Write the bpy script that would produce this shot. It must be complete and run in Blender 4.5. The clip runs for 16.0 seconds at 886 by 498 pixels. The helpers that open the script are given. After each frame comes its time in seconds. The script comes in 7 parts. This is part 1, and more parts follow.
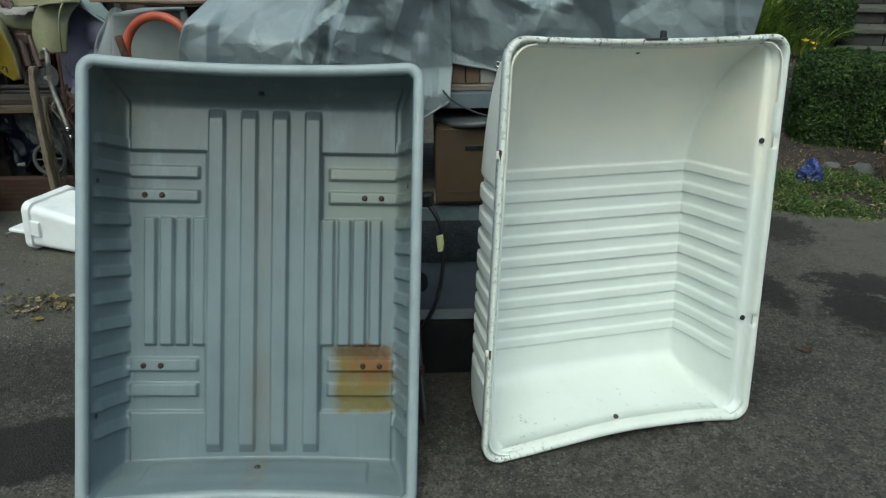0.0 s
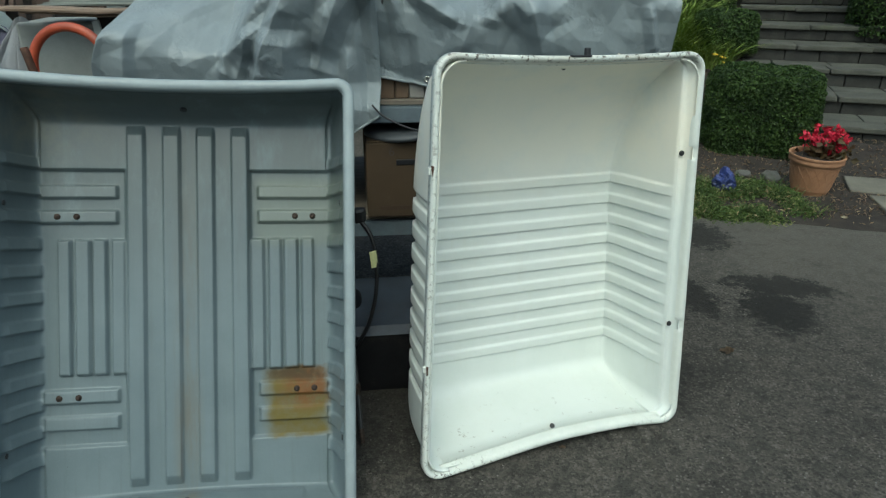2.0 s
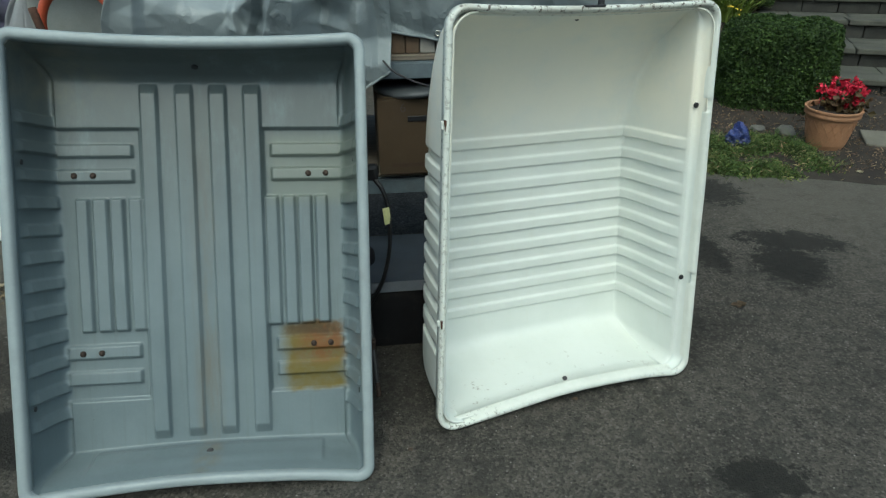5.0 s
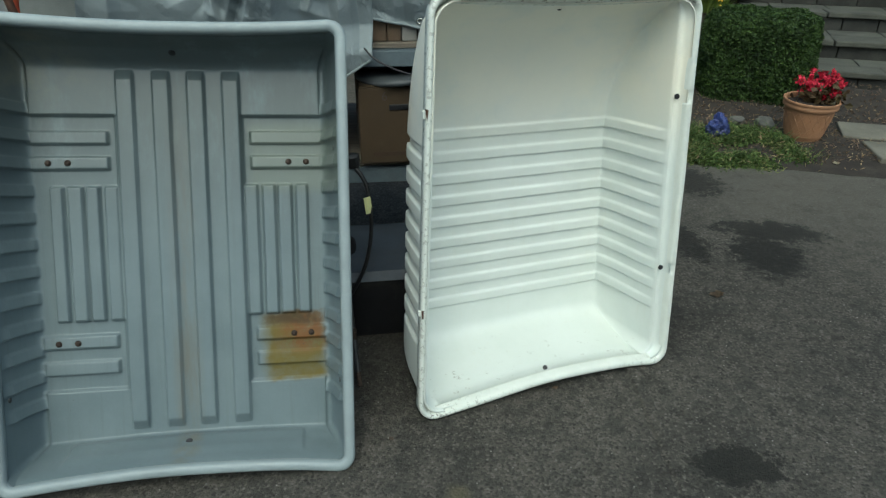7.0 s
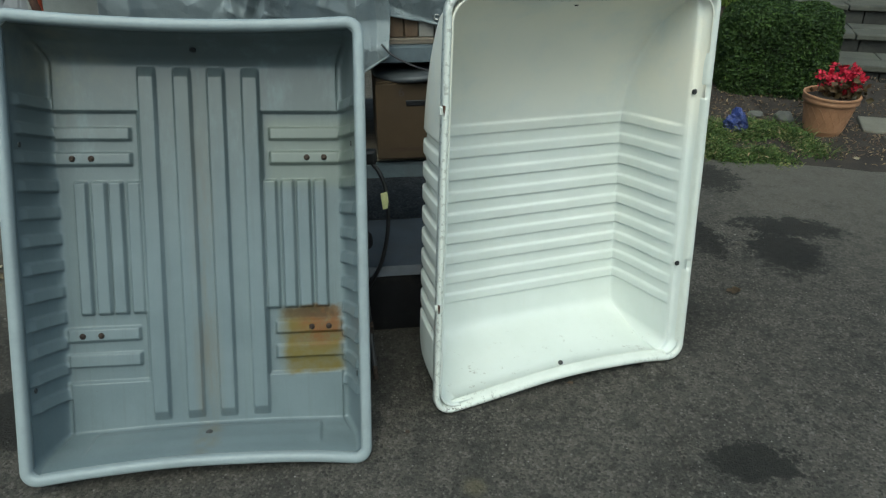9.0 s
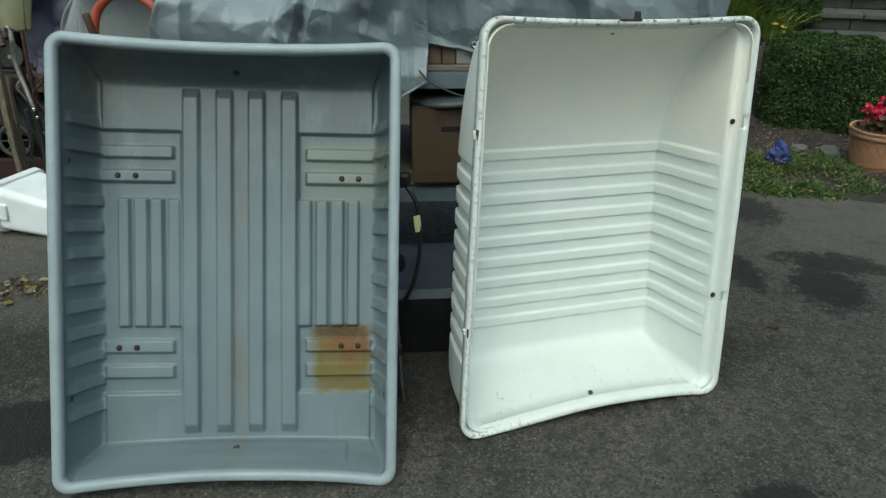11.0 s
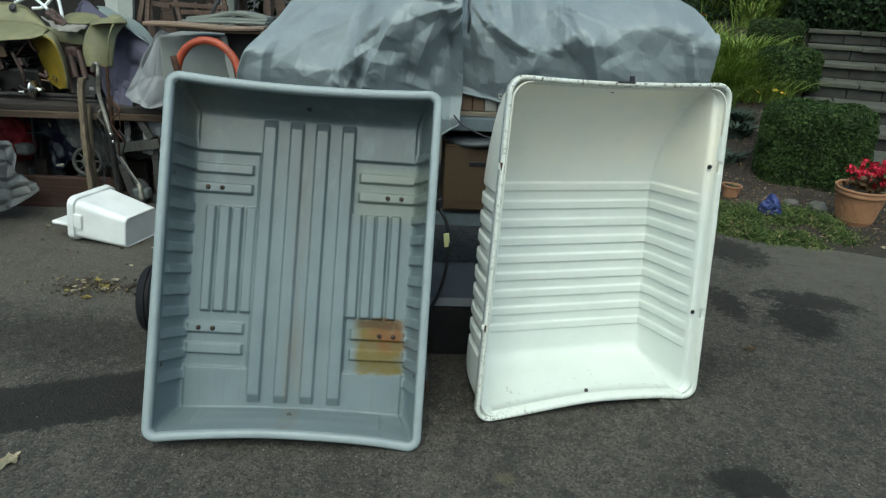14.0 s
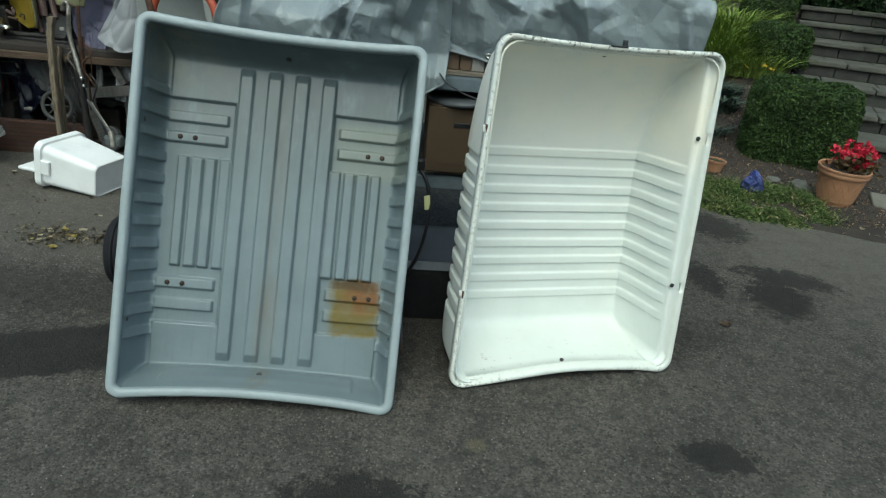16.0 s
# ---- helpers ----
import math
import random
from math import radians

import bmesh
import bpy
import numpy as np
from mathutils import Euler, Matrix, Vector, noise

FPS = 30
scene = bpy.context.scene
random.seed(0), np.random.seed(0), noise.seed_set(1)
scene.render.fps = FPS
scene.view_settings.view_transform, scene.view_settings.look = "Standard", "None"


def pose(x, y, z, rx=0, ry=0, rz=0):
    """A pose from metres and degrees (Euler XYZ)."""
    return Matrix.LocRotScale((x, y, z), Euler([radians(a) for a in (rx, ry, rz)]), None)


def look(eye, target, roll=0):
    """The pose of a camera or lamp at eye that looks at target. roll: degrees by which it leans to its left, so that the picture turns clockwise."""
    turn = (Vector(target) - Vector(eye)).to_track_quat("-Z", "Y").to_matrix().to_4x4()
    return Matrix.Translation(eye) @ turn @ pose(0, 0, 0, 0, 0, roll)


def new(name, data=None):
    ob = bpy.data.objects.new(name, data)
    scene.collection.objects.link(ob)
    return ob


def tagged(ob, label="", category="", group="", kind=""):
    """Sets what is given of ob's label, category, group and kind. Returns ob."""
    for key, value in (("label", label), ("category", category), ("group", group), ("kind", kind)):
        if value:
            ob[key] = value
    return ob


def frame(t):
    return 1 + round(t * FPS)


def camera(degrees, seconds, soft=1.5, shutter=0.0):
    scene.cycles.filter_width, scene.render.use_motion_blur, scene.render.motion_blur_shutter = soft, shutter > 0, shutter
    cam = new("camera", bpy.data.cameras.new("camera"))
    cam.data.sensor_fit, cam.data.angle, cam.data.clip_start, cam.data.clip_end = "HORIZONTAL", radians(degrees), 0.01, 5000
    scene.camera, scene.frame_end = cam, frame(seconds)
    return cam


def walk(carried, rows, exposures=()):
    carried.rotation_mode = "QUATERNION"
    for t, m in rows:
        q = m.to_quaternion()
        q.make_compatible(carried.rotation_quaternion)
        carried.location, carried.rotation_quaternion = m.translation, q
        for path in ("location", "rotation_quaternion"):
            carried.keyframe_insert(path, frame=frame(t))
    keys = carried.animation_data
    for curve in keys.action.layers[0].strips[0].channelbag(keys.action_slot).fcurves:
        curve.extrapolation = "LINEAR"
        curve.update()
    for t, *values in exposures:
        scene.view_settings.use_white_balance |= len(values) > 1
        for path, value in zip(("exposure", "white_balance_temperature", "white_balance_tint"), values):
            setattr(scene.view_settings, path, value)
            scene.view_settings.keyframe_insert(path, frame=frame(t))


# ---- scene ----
# ---- camera and walk ----
cam = camera(67.9, 16.0, 1.3)
PATH = [
    (0, (0.256, 0.026, 1.339), (0.031, 1.843, 0.533), -0.8),
    (0.5, (0.243, 0.042, 1.351), (0.055, 1.868, 0.556), -0.5),
    (1, (0.255, 0.03, 1.351), (0.273, 1.862, 0.55), 0.7),
    (1.5, (0.252, 0.038, 1.35), (0.211, 1.876, 0.563), 0.6),
    (2, (0.246, 0.042, 1.349), (0.23, 1.885, 0.57), 0.3),
    (2.5, (0.23, 0.046, 1.347), (0.195, 1.885, 0.563), 1.5),
    (3, (0.219, 0.042, 1.34), (0.158, 1.869, 0.529), 1.8),
    (3.5, (0.23, 0.034, 1.339), (0.146, 1.845, 0.493), 1.1),
    (4, (0.238, 0.024, 1.336), (0.149, 1.827, 0.475), -0.1),
    (6.5, (0.235, 0.025, 1.337), (0.237, 1.806, 0.427), 0.1),
    (7, (0.239, 0.029, 1.339), (0.248, 1.807, 0.424), 0.3),
    (7.5, (0.23, 0.025, 1.337), (0.242, 1.802, 0.418), 0.4),
    (8, (0.227, 0.023, 1.338), (0.219, 1.797, 0.414), 0.2),
    (8.5, (0.234, 0.02, 1.341), (0.204, 1.79, 0.412), -0.2),
    (10.8, (0.233, 0.014, 1.357), (0.152, 1.808, 0.475), 1.1),
    (11, (0.25, 0.009, 1.335), (0.103, 1.813, 0.483), -0.1),
    (11.5, (0.251, -0.06, 1.339), (-0.077, 1.687, 0.424), -3.3),
    (12, (0.21, -0.299, 1.339), (0.089, 1.456, 0.389), 1.0),
    (12.3, (0.217, -0.416, 1.391), (0.046, 1.359, 0.485), 0.4),
    (12.5, (0.225, -0.389, 1.371), (0.008, 1.406, 0.517), -0.2),
    (13, (0.241, -0.419, 1.382), (0.015, 1.4, 0.582), 0.8),
    (13.5, (0.245, -0.419, 1.387), (0.034, 1.421, 0.633), 1.8),
    (14, (0.238, -0.411, 1.39), (0.05, 1.445, 0.668), 2.3),
    (14.5, (0.224, -0.403, 1.385), (0.042, 1.46, 0.682), 2.4),
    (15, (0.22, -0.386, 1.376), (0.048, 1.459, 0.624), 3.6),
    (15.5, (0.221, -0.377, 1.374), (0.075, 1.45, 0.574), 4.8),
    (16, (0.236, -0.361, 1.366), (0.119, 1.46, 0.548), 5.4),
]
walk(cam, [(t, look(eye, target, roll)) for t, eye, target, roll in PATH], [(0.0, -0.14, 5750.0, -12.0), (11.0, -0.14, 5750.0, -12.0), (13.0, -0.06, 5750.0, -12.0), (16.0, 0.02, 5750.0, -12.0)])

# ---- world, sun, exposure ----
world = bpy.data.worlds.new("overcast_sky")
scene.world = world
world.use_nodes = True
wt = world.node_tree
sky = wt.nodes.new("ShaderNodeTexSky")
sky.sky_type = "NISHITA"
sky.sun_disc = False
sky.sun_elevation, sky.sun_rotation = radians(57), radians(184)
sky.air_density, sky.dust_density, sky.ozone_density = 1.0, 6.0, 1.0
wt.links.new(sky.outputs[0], wt.nodes["Background"].inputs[0])
wt.nodes["Background"].inputs[1].default_value = 0.182
sun = new("sun", bpy.data.lights.new("sun", "SUN"))
sun.data.energy, sun.data.angle, sun.data.color = 0.68, radians(60), (1.0, 0.985, 0.96)
sun.matrix_world = look((0, 0, 12), (0.35, 4.4, 5.2))
scene.view_settings.exposure = 0.0


# ---- small helpers ----
def fill(obj, bm, material, smooth=False):
    bm.normal_update()
    mesh = obj.data
    bm.to_mesh(mesh)
    bm.free()
    if material:
        mesh.materials.append(material)
    if smooth:
        mesh.shade_smooth()
    return obj


PLACE = Matrix()  # where the group of things being built stands


def thing(name, label, category, at=None, group="", kind=""):
    """An empty that carries the parts of one thing."""
    ob = tagged(new(name), label, category, group, kind)
    ob.matrix_world = PLACE @ (at or Matrix())
    return ob


def part(name, bm, material, parent, label="", smooth=False, at=None):
    ob = fill(new(name, bpy.data.meshes.new(name)), bm, material, smooth)
    ob.parent = parent
    if at is not None:
        ob.matrix_basis = at
    if label:
        tagged(ob, label)
    return ob


def solo(name, bm, material, label, category, at=None, smooth=False, group="", kind=""):
    """A thing of one mesh."""
    ob = fill(new(name, bpy.data.meshes.new(name)), bm, material, smooth)
    ob.matrix_world = PLACE @ (at or Matrix())
    return tagged(ob, label, category, group, kind)


def from_arrays(verts, faces):
    mesh = bpy.data.meshes.new("mesh")
    mesh.from_pydata([tuple(v) for v in verts], [], [tuple(int(i) for i in f) for f in faces])
    bm = bmesh.new()
    bm.from_mesh(mesh)
    bpy.data.meshes.remove(mesh)
    return bm


def box(size, centre=(0, 0, 0), bevel=0.0, bm=None, turn=None, segments=2):
    """A bevelled block, added to bm."""
    bm = bm or bmesh.new()
    m = Matrix.Translation(centre) @ (turn or Matrix()) @ Matrix.Diagonal((*size, 1))
    made = bmesh.ops.create_cube(bm, size=1, matrix=m)
    if bevel:
        edges = list({e for v in made["verts"] for e in v.link_edges})
        bmesh.ops.bevel(bm, geom=edges, offset=bevel, segments=segments, affect="EDGES", profile=0.5)
    return bm


def tube(points, radius, bm=None, sides=10, caps=True, taper=None):
    """A round bar along a line of points."""
    bm = bm or bmesh.new()
    points = [Vector(p) for p in points]
    rings, side = [], None
    for n, p in enumerate(points):
        ahead = (points[min(n + 1, len(points) - 1)] - points[max(n - 1, 0)]).normalized()
        if side is None:
            side = ahead.orthogonal().normalized()
        side = (side - ahead * side.dot(ahead)).normalized()
        other = ahead.cross(side)
        r = radius if taper is None else radius * (1 + (taper - 1) * n / (len(points) - 1))
        rings.append([bm.verts.new(p + r * (math.cos(a) * side + math.sin(a) * other)) for a in (2 * math.pi * k / sides for k in range(sides))])
    for a, b in zip(rings, rings[1:]):
        for k in range(sides):
            bm.faces.new((a[k], a[(k + 1) % sides], b[(k + 1) % sides], b[k]))
    if caps:
        bm.faces.new(rings[0][::-1])
        bm.faces.new(rings[-1])
    return bm


def curve_points(corners, count=24):
    """A smooth line through the corners."""
    pts = [Vector(c) for c in corners]
    pts = [2 * pts[0] - pts[1], *pts, 2 * pts[-1] - pts[-2]]
    out, spans = [], len(pts) - 3
    for n in range(count + 1):
        s = n / count * spans
        k = min(int(s), spans - 1)
        u = s - k
        a, b, c, d = pts[k : k + 4]
        out.append(0.5 * (2 * b + (c - a) * u + (2 * a - 5 * b + 4 * c - d) * u * u + (3 * b - a - 3 * c + d) * u**3))
    return out


def lathe(profile, sides=32, bm=None, closed=False):
    """A turned body from (radius, height) pairs."""
    bm = bm or bmesh.new()
    rings = [[bm.verts.new((r * math.cos(2 * math.pi * k / sides), r * math.sin(2 * math.pi * k / sides), z)) for k in range(sides)] for r, z in profile]
    pairs = list(zip(rings, rings[1:])) + ([(rings[-1], rings[0])] if closed else [])
    for a, b in pairs:
        for k in range(sides):
            bm.faces.new((a[k], a[(k + 1) % sides], b[(k + 1) % sides], b[k]))
    if not closed:
        bm.faces.new(rings[0][::-1])
        bm.faces.new(rings[-1])
    return bm


def sheet(rows, cols, place, thick=0.0):
    """A grid surface place(s, t) with s, t from 0 to 1; thick gives it a second skin."""
    verts = [place(i / rows, j / cols) for i in range(rows + 1) for j in range(cols + 1)]
    w = cols + 1
    faces = [(i * w + j, i * w + j + 1, (i + 1) * w + j + 1, (i + 1) * w + j) for i in range(rows) for j in range(cols)]
    bm = from_arrays(verts, faces)
    if thick:
        bmesh.ops.recalc_face_normals(bm, faces=bm.faces)
        bmesh.ops.solidify(bm, geom=list(bm.faces), thickness=thick)
    return bm


def rough_up(bm, amount, scale, seed=0.0):
    for v in bm.verts:
        v.co += amount * noise.noise_vector(v.co * scale + Vector((seed, seed * 1.7, -seed)))
    return bm


def ramp01(x, a, b):
    t = min(max((x - a) / (b - a), 0.0), 1.0)
    return t * t * (3 - 2 * t)


# ---- materials ----
class Mat:
    """A node material under construction."""

    def __init__(self, name):
        self.m = bpy.data.materials.new(name)
        self.m.use_nodes = True
        self.t = self.m.node_tree
        self.bsdf = self.t.nodes["Principled BSDF"]
        self.out = self.t.nodes["Material Output"]
        coord = self.t.nodes.new("ShaderNodeTexCoord").outputs["Object"]
        info = self.t.nodes.new("ShaderNodeObjectInfo").outputs["Random"]
        self.random = info
        shift = self.add("ShaderNodeVectorMath", 0, coord, self.scaled(info, 13.0), op="ADD")
        self.local, self.p = coord, shift

    def add(self, kind, output, *inputs, op=None):
        n = self.t.nodes.new(kind)
        if op:
            n.operation = op
        for k, v in enumerate(inputs):
            self.put(n.inputs[k], v)
        return n.outputs[output]

    def put(self, socket, v):
        if v is None:
            return
        if isinstance(v, bpy.types.NodeSocket):
            self.t.links.new(v, socket)
        else:
            socket.default_value = v

    def math(self, op, a, b=None, clamp=False):
        n = self.t.nodes.new("ShaderNodeMath")
        n.operation, n.use_clamp = op, clamp
        self.put(n.inputs[0], a), self.put(n.inputs[1], b)
        return n.outputs[0]

    def scaled(self, a, b):
        return self.math("MULTIPLY", a, b)

    def noise(self, scale, detail=4.0, rough=0.55, stretch=None, where=None, distort=0.0):
        p = where or self.p
        if stretch:
            p = self.add("ShaderNodeVectorMath", 0, p, stretch, op="MULTIPLY")
        n = self.t.nodes.new("ShaderNodeTexNoise")
        self.put(n.inputs["Vector"], p)
        for key, v in (("Scale", scale), ("Detail", detail), ("Roughness", rough), ("Distortion", distort)):
            n.inputs[key].default_value = v
        return n.outputs["Fac"]

    def t_noise(self, scale, amount):
        """A small random shift of the place."""
        n = self.t.nodes.new("ShaderNodeTexNoise")
        self.put(n.inputs["Vector"], self.p)
        n.inputs["Scale"].default_value = scale
        return self.add("ShaderNodeVectorMath", 0, n.outputs["Color"], (amount, amount, amount), op="MULTIPLY")

    def cells(self, scale, feature="F1", where=None, out="Distance"):
        n = self.t.nodes.new("ShaderNodeTexVoronoi")
        n.feature = feature
        self.put(n.inputs["Vector"], where or self.p)
        n.inputs["Scale"].default_value = scale
        return n.outputs[out]

    def span(self, v, a, b, lo=0.0, hi=1.0):
        n = self.t.nodes.new("ShaderNodeMapRange")
        n.interpolation_type = "SMOOTHSTEP"
        self.put(n.inputs[0], v)
        for k, x in enumerate((a, b, lo, hi)):
            n.inputs[k + 1].default_value = x
        return n.outputs[0]

    def mix(self, fac, a, b, blend="MIX"):
        n = self.t.nodes.new("ShaderNodeMix")
        n.data_type, n.blend_type = "RGBA", blend
        for k, v in ((0, fac), (6, a), (7, b)):
            self.put(n.inputs[k], (*v, 1.0) if isinstance(v, tuple) and len(v) == 3 else v)
        return n.outputs[2]

    def axes(self, where=None):
        n = self.t.nodes.new("ShaderNodeSeparateXYZ")
        self.put(n.inputs[0], where or self.local)
        return n.outputs

    def bump(self, height, strength, distance=0.002, normal=None):
        n = self.t.nodes.new("ShaderNodeBump")
        n.inputs["Strength"].default_value, n.inputs["Distance"].default_value = strength, distance
        self.put(n.inputs["Height"], height)
        self.put(n.inputs["Normal"], normal)
        return n.outputs[0]

    def done(self, colour, rough=0.6, normal=None, metal=0.0, spec=0.5, **more):
        for key, v in (("Base Color", (*colour, 1.0) if isinstance(colour, tuple) and len(colour) == 3 else colour), ("Roughness", rough), ("Normal", normal), ("Metallic", metal), ("Specular IOR Level", spec)):
            self.put(self.bsdf.inputs[key], v)
        for key, v in more.items():
            self.put(self.bsdf.inputs[key.replace("_", " ")], v)
        return self.m


def plain(name, colour, rough=0.6, vary=0.25, scale=9.0, grain=160.0, bump=0.15, metal=0.0, dirt=(0.10, 0.085, 0.07), dirty=0.25, stretch=None, spec=0.5, **more):
    """Colour with cloudy variation, fine grain, and patches of dirt."""
    k = Mat(name)
    big, fine = k.noise(scale, 5.0, 0.6, stretch), k.noise(grain, 3.0, 0.6, stretch)
    dark = tuple(c * (1 - vary) for c in colour)
    light = tuple(min(1.0, c * (1 + vary)) for c in colour)
    c = k.mix(k.span(big, 0.3, 0.7), dark, light)
    c = k.mix(k.scaled(k.span(fine, 0.35, 0.75), 0.35 * vary / 0.25), c, tuple(x * 0.6 for x in colour))
    c = k.mix(k.scaled(k.span(k.noise(scale * 0.6, 6.0, 0.7), 0.52, 0.75), dirty), c, dirt)
    r = k.math("ADD", rough - 0.08, k.scaled(big, 0.16))
    return k.done(c, r, k.bump(fine, bump, 0.002), metal, spec, **more)


def wood(name, colour, dark, grain=(1.5, 40.0, 40.0), rough=0.8):
    k = Mat(name)
    g = k.noise(2.2, 6.0, 0.65, grain, distort=0.6)
    f = k.noise(9.0, 4.0, 0.6, grain)
    c = k.mix(k.span(g, 0.32, 0.68), dark, colour)
    c = k.mix(k.scaled(k.span(f, 0.45, 0.7), 0.45), c, tuple(x * 0.55 for x in colour))
    c = k.mix(k.scaled(k.span(k.noise(5.0, 5.0), 0.5, 0.8), 0.5), c, (0.12, 0.11, 0.10))
    return k.done(c, rough, k.bump(k.math("ADD", g, f), 0.4, 0.004))


def foliage(name, colour, other, rough=0.5, scale=6.0):
    k = Mat(name)
    isle = k.t.nodes.new("ShaderNodeNewGeometry").outputs["Random Per Island"]
    c = k.mix(isle, colour, other)
    c = k.mix(k.scaled(k.span(k.noise(scale, 4.0), 0.4, 0.75), 0.6), c, tuple(x * 0.55 for x in colour))
    return k.done(c, rough, None, 0.0, 0.22)


# pressed grey tub: faded blue-grey enamel with rust bleeding from two bolts and dirt along the middle
def make_grey_tub_paint():
    k = Mat("blue_grey_tub_paint")
    x, y, z = k.axes()
    big, fine = k.noise(7.0, 6.0, 0.6), k.noise(240.0, 3.0, 0.6)
    c = k.mix(k.span(big, 0.3, 0.7), (0.128, 0.161, 0.174), (0.153, 0.188, 0.200))
    c = k.mix(k.scaled(k.span(fine, 0.5, 0.8), 0.25), c, (0.19, 0.228, 0.24))
    streak = k.noise(3.0, 5.0, 0.6, (30.0, 30.0, 1.4))
    c = k.mix(k.scaled(k.span(streak, 0.5, 0.75), 0.22), c, (0.09, 0.105, 0.105))
    middle = k.scaled(k.span(k.math("ABSOLUTE", k.math("ADD", x, 0.0)), 0.05, 0.012), k.span(k.noise(4.0, 6.0, 0.7, (6.0, 6.0, 1.0)), 0.35, 0.7))
    c = k.mix(k.scaled(middle, 0.75), c, (0.14, 0.13, 0.105))
    # grime, with the shade towards the upper end painted in as well
    grime_shade = k.scaled(k.span(z, 0.50, 1.0), k.span(k.noise(4.0, 6.0, 0.7, (3.0, 3.0, 1.0)), 0.18, 0.55))
    c = k.mix(k.scaled(grime_shade, 0.85), c, (0.072, 0.088, 0.087))
    corner = k.scaled(k.span(x, -0.12, -0.36), k.span(z, 0.90, 1.10))
    c = k.mix(k.scaled(k.scaled(corner, k.span(k.noise(9.0, 5.0, 0.7), 0.35, 0.7)), 0.7), c, (0.165, 0.16, 0.12))
    greenish = k.scaled(k.span(x, 0.15, 0.2), k.scaled(k.span(z, 0.74, 0.78), k.span(z, 0.97, 0.93)))
    c = k.mix(k.scaled(greenish, 0.55), c, (0.15, 0.17, 0.135))
    wob = k.scaled(k.math("SUBTRACT", k.noise(16.0, 5.0, 0.6), 0.5), 0.07)
    xr, zr = k.math("ADD", x, wob), k.math("ADD", z, k.scaled(wob, 0.5))
    patch = k.scaled(k.scaled(k.span(xr, 0.182, 0.235), k.span(xr, 0.385, 0.35)), k.scaled(k.span(zr, 0.212, 0.23), k.span(zr, 0.425, 0.405)))
    cloud = k.span(k.noise(14.0, 6.0, 0.65, (1.0, 1.0, 1.6)), 0.3, 0.62)
    c = k.mix(k.scaled(patch, k.math("ADD", 0.70, k.scaled(cloud, 0.28))), c, (0.118, 0.088, 0.008))
    hot = k.scaled(patch, k.scaled(k.span(xr, 0.215, 0.30), k.scaled(k.span(zr, 0.28, 0.335), k.span(k.noise(22.0, 5.0, 0.7), 0.28, 0.6))))
    c = k.mix(k.scaled(hot, 0.85), c, (0.150, 0.050, 0.004))
    scorched = k.scaled(patch, k.scaled(k.span(zr, 0.372, 0.392), k.span(k.noise(30.0, 5.0, 0.7), 0.25, 0.55)))
    c = k.mix(k.scaled(scorched, 0.8), c, (0.052, 0.030, 0.010))
    specks = k.span(k.cells(28.0), 0.035, 0.02)
    c = k.mix(k.scaled(specks, k.span(k.noise(5.0, 2.0), 0.58, 0.62)), c, (0.06, 0.05, 0.04))
    r = k.math("ADD", k.math("ADD", 0.27, k.scaled(big, 0.2)), k.scaled(patch, 0.3))
    return k.done(c, r, k.bump(k.math("ADD", k.scaled(big, 2.0), k.scaled(fine, 0.15)), 0.16, 0.004), 0.0, 0.5)


def make_white_tub_paint():
    k = Mat("white_tub_enamel")
    x, y, z = k.axes()
    big, fine = k.noise(5.0, 6.0, 0.6), k.noise(220.0, 3.0, 0.6)
    c = k.mix(k.span(big, 0.3, 0.7), (0.65, 0.685, 0.645), (0.695, 0.725, 0.69))
    c = k.mix(k.scaled(k.span(k.noise(2.0, 6.0, 0.7, (20.0, 20.0, 1.6)), 0.52, 0.75), 0.22), c, (0.62, 0.62, 0.53))
    # upper part yellowed, and its colour lightened to offset the shade there
    high = k.span(z, 0.66, 0.95)
    c = k.mix(k.scaled(k.scaled(high, k.span(k.noise(3.5, 6.0, 0.65), 0.2, 0.6)), 1.0), c, (0.82, 0.785, 0.67))
    specks = k.scaled(k.span(k.cells(22.0), 0.03, 0.016), k.span(k.noise(4.0, 2.0), 0.56, 0.62))
    c = k.mix(specks, c, (0.10, 0.07, 0.05))
    scuff = k.scaled(k.span(k.noise(30.0, 6.0, 0.75), 0.60, 0.68), k.span(z, 0.10, 0.03))
    c = k.mix(k.scaled(scuff, 0.7), c, (0.25, 0.22, 0.18))
    r = k.math("ADD", 0.28, k.scaled(big, 0.22))
    return k.done(c, r, k.bump(k.math("ADD", k.scaled(big, 2.0), k.scaled(fine, 0.15)), 0.10, 0.004), 0.0, 0.5)


def make_white_rim_paint():
    k = Mat("chipped_white_rim")
    x, y, z = k.axes()
    big = k.noise(18.0, 6.0, 0.7)
    c = k.mix(k.span(big, 0.3, 0.7), (0.64, 0.66, 0.60), (0.70, 0.72, 0.665))
    chip = k.noise(75.0, 8.0, 0.75)
    where = k.math("MAXIMUM", k.span(z, 1.12, 1.16), k.math("MAXIMUM", k.scaled(k.span(x, -0.34, -0.39), 0.4), k.span(z, 0.05, 0.0)))
    worn = k.scaled(k.span(k.noise(9.0, 6.0, 0.7), 0.4, 0.62), k.span(z, 1.13, 1.16))
    c = k.mix(k.scaled(worn, 0.5), c, (0.36, 0.32, 0.25))
    chips = k.scaled(k.span(chip, 0.54, 0.60), where)
    c = k.mix(chips, c, (0.075, 0.052, 0.038))
    return k.done(c, k.math("ADD", 0.4, k.scaled(chips, 0.4)), k.bump(chip, 0.25, 0.002))


